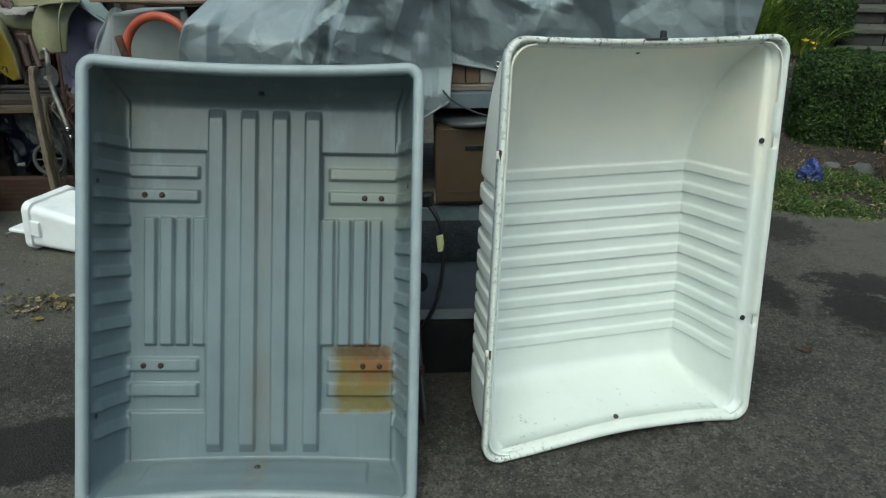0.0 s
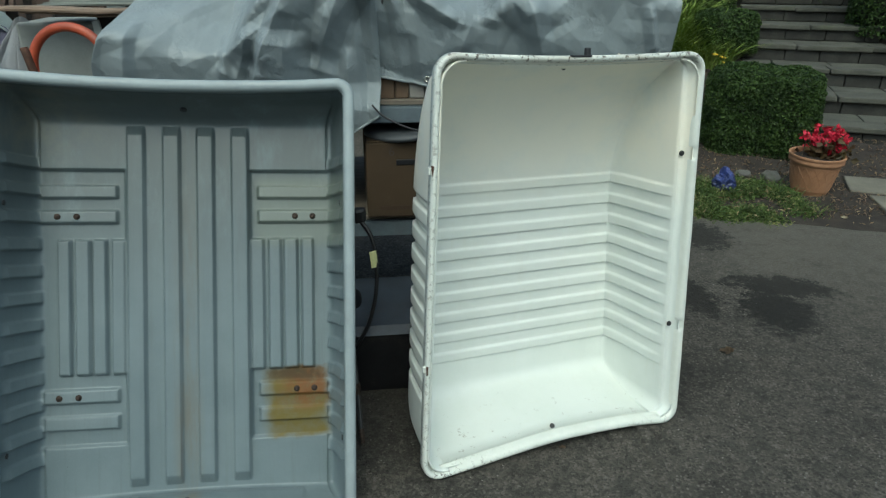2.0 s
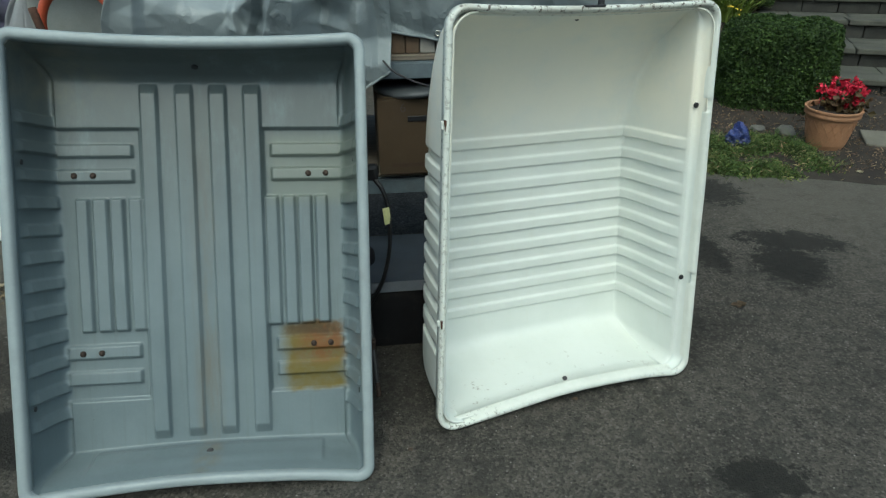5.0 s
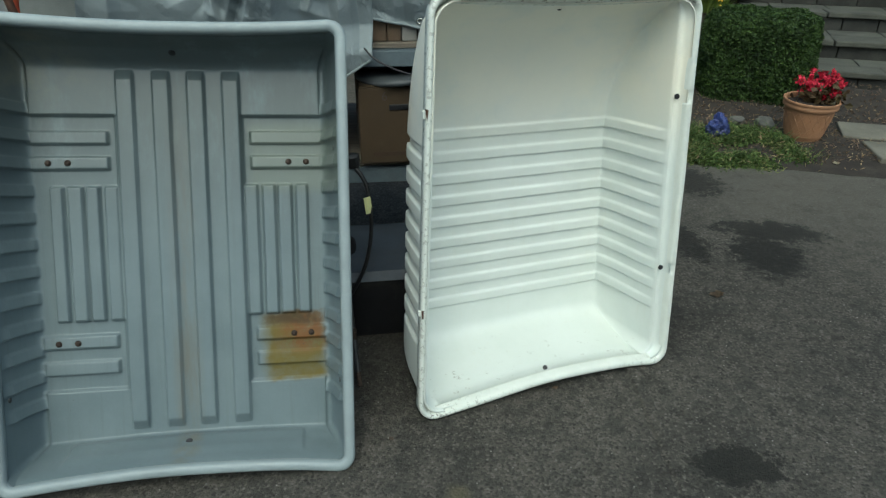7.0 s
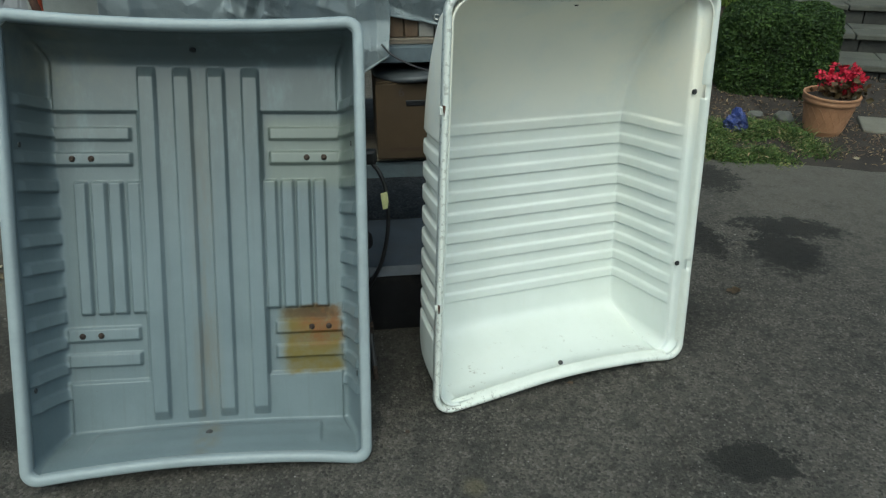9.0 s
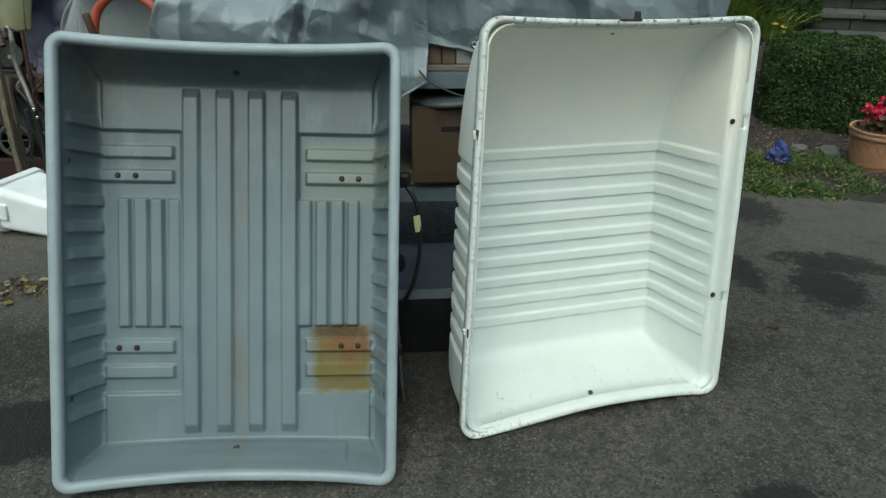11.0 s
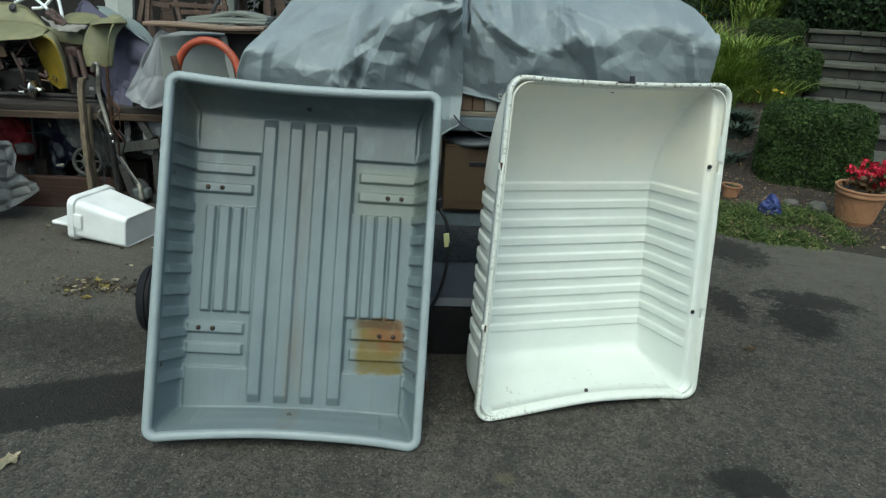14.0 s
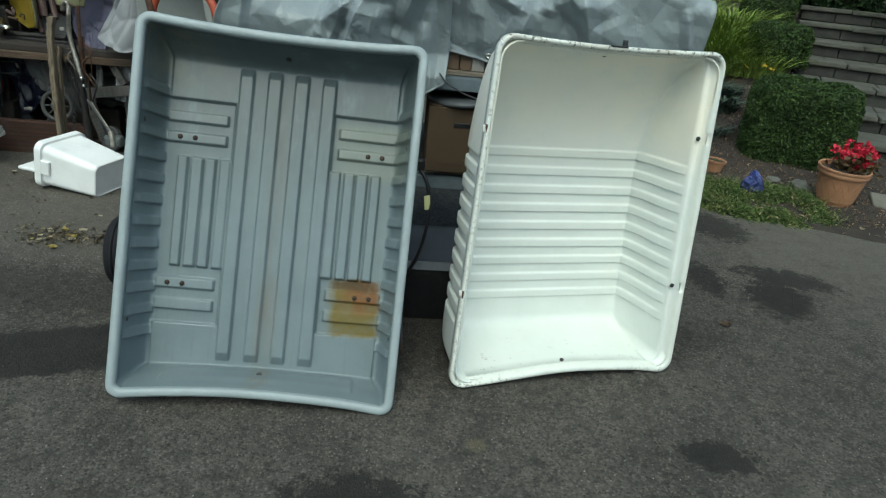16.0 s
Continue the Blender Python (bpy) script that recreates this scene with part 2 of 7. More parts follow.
DARK_PATCHES = [
    # centre, radii, turn, strength
    (0.0, 0.94, 0.21, 0.12, 0.0, 1.0), (1.05, 1.345, 0.125, 0.075, -0.1, 1.0),
    (1.79, 2.82, 0.24, 0.11, -0.15, 0.95), (1.68, 2.58, 0.15, 0.20, -0.3, 1.0), (1.36, 2.72, 0.09, 0.19, 0.1, 0.9),
    # the ellipses at (0.55, 2.1) and (-0.3, 1.95) darken the asphalt behind the tubs
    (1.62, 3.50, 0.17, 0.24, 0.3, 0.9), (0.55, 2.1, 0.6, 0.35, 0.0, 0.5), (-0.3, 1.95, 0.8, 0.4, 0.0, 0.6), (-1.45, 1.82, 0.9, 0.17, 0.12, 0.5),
]


def make_asphalt():
    k = Mat("worn_asphalt")
    x, y, z = k.axes()
    big, mid = k.noise(0.7, 6.0, 0.65, where=k.local), k.noise(7.0, 8.0, 0.75, where=k.local)
    stones = k.cells(140.0, where=k.local)
    bw = k.t.nodes.new("ShaderNodeRGBToBW")
    k.put(bw.inputs[0], k.cells(140.0, where=k.local, out="Color"))
    pick = bw.outputs[0]
    grit = k.noise(330.0, 5.0, 0.8, where=k.local)
    c = k.mix(k.span(big, 0.3, 0.7), (0.071, 0.065, 0.055), (0.099, 0.090, 0.076))
    patchy = k.noise(2.6, 5.0, 0.65, where=k.local)
    c = k.mix(k.scaled(k.span(patchy, 0.54, 0.36), 0.6), c, (0.042, 0.039, 0.034))
    c = k.mix(k.scaled(k.span(mid, 0.42, 0.72), 0.5), c, (0.098, 0.089, 0.074))
    # aggregate: pale and dark stones in two sizes, and grit
    c = k.mix(k.scaled(k.span(pick, 0.62, 0.85), 0.42), c, (0.175, 0.160, 0.137))
    c = k.mix(k.scaled(k.span(pick, 0.40, 0.22), 0.5), c, (0.028, 0.026, 0.024))
    crumb, crumb_edge = k.t.nodes.new("ShaderNodeRGBToBW"), k.cells(75.0, where=k.local)
    k.put(crumb.inputs[0], k.cells(75.0, where=k.local, out="Color"))
    c = k.mix(k.scaled(k.scaled(k.span(crumb.outputs[0], 0.28, 0.22), k.span(crumb_edge, 0.45, 0.25)), 0.65), c, (0.016, 0.015, 0.014))
    c = k.mix(k.scaled(k.scaled(k.span(crumb.outputs[0], 0.74, 0.80), k.span(crumb_edge, 0.40, 0.22)), 0.65), c, (0.18, 0.168, 0.145))
    c = k.mix(k.scaled(k.span(grit, 0.52, 0.72), 0.4), c, (0.150, 0.138, 0.118))
    pits = k.noise(46.0, 5.0, 0.7, where=k.local)
    c = k.mix(k.scaled(k.span(pits, 0.44, 0.34), 0.5), c, (0.024, 0.022, 0.020))
    worn_pits = k.scaled(k.span(k.noise(26.0, 5.0, 0.7, where=k.local), 0.51, 0.60), k.span(k.noise(3.6, 4.0, 0.6, where=k.local), 0.38, 0.58))
    c = k.mix(k.scaled(worn_pits, 0.5), c, (0.020, 0.019, 0.017))
    c = k.mix(k.scaled(k.span(k.noise(11.0, 6.0, 0.7, where=k.local), 0.52, 0.36), 0.5), c, (0.034, 0.034, 0.030))
    dots = k.scaled(k.span(k.cells(30.0, where=k.local), 0.085, 0.05), k.span(k.noise(8.0, 2.0, where=k.local), 0.42, 0.58))
    c = k.mix(k.scaled(dots, 0.8), c, (0.42, 0.40, 0.36))
    # dusty, gravelly strip by the benches, and pale dust along the bed
    dust = k.scaled(k.scaled(k.span(x, -0.9, -1.35), k.span(y, 1.95, 2.2)), k.span(mid, 0.15, 0.5))
    edge = k.scaled(k.span(x, 1.2, 1.9), k.scaled(k.span(k.math("ADD", y, k.scaled(x, 0.21)), 2.4, 4.0), k.span(mid, 0.2, 0.55)))
    dust = k.math("MAXIMUM", k.scaled(dust, 0.7), edge)
    c = k.mix(k.scaled(dust, 0.65), c, (0.120, 0.110, 0.090))
    c = k.mix(k.scaled(k.scaled(dust, k.span(grit, 0.54, 0.64)), 0.6), c, (0.22, 0.21, 0.185))
    # old oil and water stains, and the broad dark patches behind the tubs
    ragged = k.scaled(k.math("SUBTRACT", k.noise(17.0, 8.0, 0.75, where=k.local), 0.5), 3.2)
    ragged = k.math("ADD", ragged, k.scaled(k.math("SUBTRACT", k.noise(62.0, 6.0, 0.75, where=k.local), 0.5), 1.8))
    stains = None
    for cx, cy, rx, ry, turn, power in DARK_PATCHES:
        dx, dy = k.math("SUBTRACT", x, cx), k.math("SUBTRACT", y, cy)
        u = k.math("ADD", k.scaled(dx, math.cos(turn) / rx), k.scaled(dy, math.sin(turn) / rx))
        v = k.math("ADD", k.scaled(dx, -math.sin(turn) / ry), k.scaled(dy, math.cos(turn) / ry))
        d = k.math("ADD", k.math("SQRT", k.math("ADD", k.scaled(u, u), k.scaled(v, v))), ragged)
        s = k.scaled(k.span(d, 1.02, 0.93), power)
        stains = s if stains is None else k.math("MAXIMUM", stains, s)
    # a wet run across the driveway from under the cart
    off = k.math("ADD", k.math("SUBTRACT", k.math("SUBTRACT", y, 1.36), k.scaled(k.math("ADD", x, 1.35), 0.47)), k.scaled(ragged, 0.045))
    run = k.scaled(k.span(k.math("ABSOLUTE", off), 0.172, 0.158), k.scaled(k.span(x, -0.35, -0.7), k.span(k.math("ADD", x, k.scaled(ragged, 0.15)), -2.7, -2.2)))
    stains = k.math("MAXIMUM", stains, run)
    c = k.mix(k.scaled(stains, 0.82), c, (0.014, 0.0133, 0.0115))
    yellowed = k.span(k.math("ADD", k.math("SQRT", k.math("ADD", k.math("POWER", k.math("SUBTRACT", x, 0.29), 2.0), k.math("POWER", k.math("SUBTRACT", y, 1.25), 2.0))), k.scaled(ragged, 0.01)), 0.045, 0.01)
    c = k.mix(k.scaled(yellowed, 0.2), c, (0.24, 0.21, 0.10))
    height = k.math("ADD", k.scaled(k.span(stones, 0.7, 0.1), 0.6), k.math("ADD", k.scaled(grit, 1.0), k.math("ADD", k.scaled(mid, 1.5), k.scaled(pits, 3.0))))
    r = k.math("SUBTRACT", 0.92, k.scaled(stains, 0.16))
    return k.done(c, r, k.bump(height, 0.8, 0.004), 0.0, 0.22)


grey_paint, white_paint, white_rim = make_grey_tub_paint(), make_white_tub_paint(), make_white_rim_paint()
grey_rim = plain("blue_grey_rim", (0.265, 0.303, 0.312), 0.42, 0.08, 12.0, 220.0, 0.08, dirty=0.15)
asphalt = make_asphalt()
rust = plain("rusty_steel", (0.075, 0.036, 0.022), 0.85, 0.45, 40.0, 300.0, 0.5, metal=0.3)
bolt_steel = plain("rusty_bolt_steel", (0.06, 0.043, 0.034), 0.7, 0.4, 90.0, 400.0, 0.4, metal=0.6)
black_steel = plain("black_painted_steel", (0.02, 0.02, 0.022), 0.5, 0.3, 20.0, 200.0, 0.2)
chrome = plain("dull_chrome", (0.55, 0.54, 0.5), 0.25, 0.2, 25.0, 200.0, 0.1, metal=1.0)
rubber = plain("black_rubber", (0.009, 0.009, 0.011), 0.75, 0.3, 20.0, 200.0, 0.3, dirt=(0.02, 0.02, 0.02), spec=0.25)

# ---- ground ----
soil = plain("mulch_soil", (0.03, 0.023, 0.017), 0.95, 0.45, 8.0, 120.0, 0.9, dirt=(0.065, 0.054, 0.04), dirty=0.6)


def hill(x, y):
    """Height of the planted bank beside the driveway."""
    along = (x - 2.9) * 0.33 + (y - 4.4) * 0.945
    rise = max(0.0, along) * 0.215
    rise = min(rise, 2.2 + 0.03 * max(0.0, along - 12))
    side = ramp01(x - 0.18 * (y - 4), 0.4, 1.9)
    edge = 0.05 * ramp01(y + 0.22 * (x - 1.6), 3.75, 4.3)
    rough = 0.02 * noise.noise(Vector((x * 2.1, y * 2.1, 3.0))) if y > 3.8 else 0.0
    # the steps lie in a cut
    dx, dy, turn = x - 2.43, y - 4.70, radians(-19.2)
    u, v = dx * math.cos(turn) + dy * math.sin(turn), -dx * math.sin(turn) + dy * math.cos(turn)
    cut = 0.16 * ramp01(u, -0.06, 0.08) * ramp01(u, 1.36, 1.22) * ramp01(v, 0.55, 0.7) * ramp01(v, 4.9, 4.75)
    return -0.012 + side * (rise + edge + rough * ramp01(y, 3.9, 4.4)) - cut


def ground_lines(low, high, fine_low, fine_high, fine, coarse):
    out, x = [], low
    while x < high:
        out.append(x)
        x += fine if fine_low <= x < fine_high else coarse * (1 + 0.18 * min(abs(x - fine_low), abs(x - fine_high)))
    return out + [high]


gx, gy = ground_lines(-160, 160, -6, 9, 0.12, 0.3), ground_lines(-120, 220, -2, 14, 0.12, 0.3)
verts = [(x, y, hill(x, y)) for y in gy for x in gx]
w = len(gx)
faces = [(j * w + i, j * w + i + 1, (j + 1) * w + i + 1, (j + 1) * w + i) for j in range(len(gy) - 1) for i in range(w - 1)]
solo("ground", from_arrays(verts, faces), soil, "dark mulched soil rising as a bank beside the driveway", "ground", smooth=True, kind="structure")


def driveway_edge(x):
    """Far edge of the asphalt."""
    wave = 0.05 * noise.noise(Vector((x * 3.0, 0.3, 5.0))) + 0.02 * noise.noise(Vector((x * 11.0, 0.3, 1.0)))
    return (7.5 if x < 0.9 else 3.83 - 0.21 * (x - 1.6) + 0.18 * ramp01(x, 1.9, 1.2) + wave)


def driveway_place(s, t):
    x = -9 + 16 * t
    far = driveway_edge(x)
    y = -7 + (far + 7) * s
    z = -0.014 * ramp01(y, far - 0.05, far) * (1 if x > 0.9 else 0)
    z -= 0.0095 * math.exp(-((x - 1.0) / 0.3) ** 2 - ((y - 1.8) / 0.3) ** 2)
    return (x, y, z)


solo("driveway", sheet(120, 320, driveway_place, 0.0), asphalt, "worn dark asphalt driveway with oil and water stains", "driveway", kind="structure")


# ---- the two pressed tubs ----
def tub_skin(width, width_top, height, depth, wall_in, round_r, rim_w, floor_cols, rows, depth_at, floor_relief, wall_relief, bow_top, bow_bottom, end_relief=lambda u, y, v: 0.0, flange=0.0, skew=0.0):
    """Inner skin of a tub: lofted along its length. X across, Y into the tub, Z along it; flange is a ledge behind the lip at +X."""
    verts, n_wall = [], 30
    for r in range(rows + 1):
        v = rim_w + (height - 2 * rim_w) * r / rows
        half = (width + (width_top - width) * v / height) / 2 - rim_w
        edge = min(v - rim_w, height - rim_w - v)
        if edge < round_r:
            half -= round_r - math.sqrt(max(0.0, round_r**2 - (round_r - edge) ** 2))
        d = depth_at(v)
        back_l, back = half - wall_in[0] * d / depth, half - wall_in[1] * d / depth
        line = []
        for k in range(n_wall):
            f = k / n_wall
            g = 1 - (1 - f) ** 2.4
            line.append((-half + (half - back_l) * f, d * g, True, f))
        for k in range(floor_cols + 1):
            line.append((-back_l + (back_l + back) * k / floor_cols, d, False, 1.0))
        for k in range(n_wall - 1, -1, -1):
            f = k / n_wall
            g, u, y0 = f, half, 0.0
            if flange:
                # down behind the lip, along a flat ledge, then the wall
                y0, q = min(0.026, d), min(f / 0.25, 1.0)
                u, g = half - min(flange, half - back) * q, max(0.0, (f - 0.25) / 0.75)
                y0 *= min(1.0, 3 * q)
            line.append((u - (u - back) * g, y0 + (d - y0) * (1 - (1 - g) ** 2.4), True, f))
        deep = ramp01(d, depth * 0.5, depth * 0.85)
        foot = floor_relief(back, v) * deep
        foot_l = floor_relief(-back_l, v) * deep
        for k, (u, y, on_wall, f) in enumerate(line):
            if on_wall:
                # raised along the wall's own normal, running out into the floor
                start = 0.28 if flange and u > 0 else 0.09
                a, b = line[max(k - 1, 0)], line[min(k + 1, len(line) - 1)]
                tu, ty = b[0] - a[0], b[1] - a[1]
                size = math.hypot(tu, ty) or 1.0
                inward = wall_relief(v, u) * ramp01(f, start, start + 0.035) if d > 0.05 else 0.0
                inward += ((foot if u > 0 else foot_l) - inward) * ramp01(f, 0.66, 1.0)
                u2, y2 = u + inward * ty / size, y - inward * tu / size
            else:
                u2, y2 = u, y - floor_relief(u, v) * deep
            bend = (1 - (2 * u / width) ** 2)
            z = v - bow_top * bend * ramp01(v, height - 0.14, height - 0.02) + bow_bottom * (bend * (1 + skew * min(0.0, 2 * u / width - 0.1)) - 0.28 * skew * max(0.0, -2 * u / width)) * ramp01(v, 0.14, 0.02) + end_relief(u2, y2, v)
            verts.append((u2, y2, z))
    w = 2 * n_wall + floor_cols + 1
    faces = [(r * w + k, r * w + k + 1, (r + 1) * w + k + 1, (r + 1) * w + k) for r in range(rows) for k in range(w - 1)]
    return from_arrays(verts, faces)


def add_back(bm, thick):
    """A second skin behind the first."""
    bmesh.ops.recalc_face_normals(bm, faces=bm.faces)
    if sum(f.normal.y for f in bm.faces) > 0:
        bmesh.ops.reverse_faces(bm, faces=bm.faces)
    bm.normal_update()
    front, edges = list(bm.faces), [e for e in bm.edges if e.is_boundary]
    twin = {v: bm.verts.new(v.co - v.normal * thick) for v in list(bm.verts)}
    for f in front:
        bm.faces.new([twin[v] for v in reversed(f.verts)])
    for e in edges:
        a, b = e.verts
        bm.faces.new((a, b, twin[b], twin[a]))
    return bm


def rim_line(width, width_top, height, r, inset, bow_top, bow_bottom, steps=10, along=40, skew=0.0):
    """Closed outline of the rim, inset from the outer edge, running round the tub."""
    pts = []
    rr = max(r - inset, 0.004)

    def half(v):
        return (width + (width_top - width) * v / height) / 2 - inset

    def put(u, v):
        bend = 1 - min(1.0, (2 * u / width)) ** 2
        z = v - bow_top * bend * ramp01(v, height - 0.14, height - 0.02) + bow_bottom * (bend * (1 + skew * min(0.0, 2 * u / width - 0.1)) - 0.28 * skew * max(0.0, -2 * u / width)) * ramp01(v, 0.14, 0.02)
        pts.append((u, z))

    low, high = inset, height - inset
    for k in range(along):
        u = -1 + 2 * k / along
        put(u * (half(low) - rr), low)
    for k in range(steps):
        a = math.pi / 2 * k / steps
        put(half(low + rr) - rr + rr * math.sin(a), low + rr - rr * math.cos(a))
    for k in range(along):
        v = low + rr + (high - low - 2 * rr) * k / along
        put(half(v), v)
    for k in range(steps):
        a = math.pi / 2 * k / steps
        put(half(high - rr) - rr + rr * math.cos(a), high - rr + rr * math.sin(a))
    for k in range(along):
        u = 1 - 2 * k / along
        put(u * (half(high) - rr), high)
    for k in range(steps):
        a = math.pi / 2 * k / steps
        put(-half(high - rr) + rr - rr * math.sin(a), high - rr + rr * math.cos(a))
    for k in range(along):
        v = high - rr - (high - low - 2 * rr) * k / along
        put(-half(v), v)
    for k in range(steps):
        a = math.pi / 2 * k / steps
        put(-half(low + rr) + rr - rr * math.cos(a), low + rr - rr * math.sin(a))
    return pts


def rim_mesh(section, width, width_top, height, r, bow_top, bow_bottom, wobble=0.0, along=40, notch=lambda u, z: 0.0, lean=lambda u, z: 1.0, skew=0.0):
    """A rolled rim: section is a closed loop of (inset from the outer edge, depth)."""
    loops = [[(u, d + notch(u, z) * ramp01(inset, 0.005, 0.018) + wobble * noise.noise(Vector((u * 7, z * 7, 2.0))), z + wobble * noise.noise(Vector((u * 5, z * 5, 9.0)))) for u, z in rim_line(width, width_top, height, r, inset, bow_top, bow_bottom, 10, along, skew)] for inset, d in section]
    outer = loops[[inset for inset, _ in section].index(0.0)]
    loops = [[(o[0] + (p[0] - o[0]) * k, p[1], o[2] + (p[2] - o[2]) * k) for o, p, k in ((o, p, lean(*o[::2]) if inset < 0.026 else 0.5 + 0.5 * lean(*o[::2])) for o, p in zip(outer, loop))] for (inset, _), loop in zip(section, loops)]
    n, verts = len(loops[0]), [p for loop in loops for p in loop]
    m = len(loops)
    faces = [(a * n + k, a * n + (k + 1) % n, ((a + 1) % m) * n + (k + 1) % n, ((a + 1) % m) * n + k) for a in range(m) for k in range(n)]
    bm = from_arrays(verts, faces)
    bmesh.ops.recalc_face_normals(bm, faces=bm.faces)
    return bm


def band(x, a, b, soft=0.006):
    """1 between a and b, with sloped flanks outside them."""
    return ramp01(x, a - soft, a) * ramp01(x, b + soft, b)


WALL_RIBS = [0.197 + 0.0716 * k for k in range(12)]


def grey_depth(v):
    return 0.166 * ramp01(v, 0.022, 0.085) * (1 - (1 - straight(v, 1.173, 1.083)) ** 2.4)


def grey_floor(u, v):
    """Height of the pressed ribs and panels above the deepest part of the floor."""
    a, h, v = abs(u), 0.014, v - 0.007
    recess = ramp01(a, 0.160, 0.167) * band(v, 0.222, 0.958, 0.004)
    h -= 0.014 * recess
    for c in (-0.1325, -0.0415, 0.047, 0.138):
        h += 0.018 * band(u, c - 0.0195, c + 0.0195, 0.004) * straight(v, 0.098, 0.132) * straight(v, 1.084, 1.05)
    if a > 0.16:
        for lo, hi in ((0.885, 0.916), (0.818, 0.849), (0.335, 0.368), (0.264, 0.297)):
            h = max(h, 0.0125 * ramp01(v, lo - 0.002, lo) * ramp01(v, hi + 0.004, hi) * (1 - 0.12 * straight(v, lo, hi)) * ramp01(a, 0.180, 0.188))
        inside = band(v, 0.411, 0.769, 0.0035)
        for lo, hi in ((0.166, 0.196), (0.214, 0.243), (0.256, 0.288), (0.304, 0.331)):
            h = max(h, 0.017 * inside * band(a, lo, hi, 0.004))
    return h


def straight(x, a, b):
    return min(max((x - a) / (b - a), 0.0), 1.0)


def grey_end(u, y, v):
    """A pressed ledge across the lower end wall."""
    return 0.005 * ramp01(abs(u), 0.31, 0.30) * ramp01(y, 0.045, 0.058) * ramp01(y, 0.140, 0.128) if v < 0.12 else 0.0


def grey_wall(v, u):
    return max(0.0115 * ramp01(v, c - 0.017, c - 0.0145) * ramp01(v, c + 0.018, c + 0.013) * (1 - 0.5 * straight(v, c - 0.0145, c + 0.013)) for c in WALL_RIBS)


GREY = pose(-0.423, 1.262, 0.012, -22.9, 2.7, 9.4)
cart = thing("dump_cart", "tipped garden cart with a pressed blue-grey tub and rust-stained floor", "garden cart", GREY)
GW, GT, GH = 0.885, 0.898, 1.195
bm = tub_skin(GW, GT, GH, 0.166, (0.056, 0.056), 0.05, 0.022, 236, 350, grey_depth, grey_floor, grey_wall, 0.019, 0.030, grey_end)
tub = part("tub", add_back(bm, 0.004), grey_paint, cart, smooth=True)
section = [(0.0, 0.006), (0.0005, -0.004), (0.003, -0.0095), (0.008, -0.012), (0.015, -0.0125), (0.022, -0.0115), (0.027, -0.0075), (0.0295, 0.002), (0.030, 0.014), (0.026, 0.014), (0.022, 0.006), (0.006, 0.020), (0.001, 0.016)]
part("rim", rim_mesh(section, GW, GT, GH, 0.05, 0.019, 0.030, 0.0012), grey_rim, cart, "rolled lighter rim", smooth=True)


def bolt_mesh(r=0.0066):
    bm = lathe([(r * 1.25, 0.0), (r * 1.3, 0.002), (r * 1.1, 0.0035), (r, 0.0036), (r * 0.95, 0.007), (r * 0.6, 0.0088), (0.0005, 0.0092)], 12)
    bmesh.ops.transform(bm, matrix=Matrix.Rotation(radians(90), 4, "X"), verts=bm.verts)
    return bm


for side in (-1, 1):
    for v in (0.357, 0.841):
        for u in (0.285, 0.333):
            part("bolt", bolt_mesh(), bolt_steel, tub, "rusty bolt head", False, pose(side * u, 0.166 - 0.0103, v))
for u, v, y, turn in ((0.0, 1.1235, 0.106, 158), (0.0, 0.084, 0.095, 90)):
    part("drain_hole", lathe([(0.009, -0.004), (0.009, 0.003), (0.004, 0.004)], 12), black_steel, tub, "dark bolt hole", False, pose(u, y, v, turn))
for side in (-1, 1):
    for v in (0.87, 0.245):
        part("bolt_hole", lathe([(0.007, -0.001), (0.007, 0.0012), (0.003, 0.0016)], 10), black_steel, tub, "dark bolt hole", False, pose(side * 0.408, 0.035, v, 0, 90))

# running gear behind the tub
TO_CART = GREY.inverted()


def in_cart(p):
    return TO_CART @ Vector(p)


for side in (-1, 1):
    rail = part("frame_rail", box((0.04, 0.05, 0.95), (side * 0.30, 0.201, 0.6), 0.004), black_steel, cart)
hub_l, hub_r = Vector((-1.188, 1.955, 0.15)), Vector((-0.12, 2.13, 0.15))
part("axle", tube([in_cart(hub_l), in_cart(hub_r)], 0.012, sides=12), black_steel, cart)
for side in (-1, 1):
    a = Vector((side * 0.30, 0.20, 0.62))
    b = in_cart(hub_l.lerp(hub_r, 0.25 if side < 0 else 0.75))
    part("brace", tube([a, b], 0.014, sides=10), black_steel, cart)
    part("brace", tube([Vector((side * 0.30, 0.20, 0.18)), b], 0.012, sides=10), black_steel, cart)


def tyre_mesh(r=0.15, width=0.12):
    prof, h = [], width / 2
    for k in range(17):
        a = math.pi * k / 16
        prof.append((r - 0.052 + 0.052 * math.sin(a) ** 0.55, -h * math.cos(a)))
    prof += [(r - 0.075, h * 0.72), (r - 0.08, 0.0), (r - 0.075, -h * 0.72)]
    bm = lathe(prof, 40, closed=True)
    # shallow ribs round the tread
    for z in (-0.3, 0.0, 0.3):
        ring = [((r + 0.001) * math.cos(2 * math.pi * k / 48), (r + 0.001) * math.sin(2 * math.pi * k / 48), z * h) for k in range(49)]
        tube(ring, 0.004, bm, 6, False)
    bmesh.ops.recalc_face_normals(bm, faces=bm.faces)
    return bm


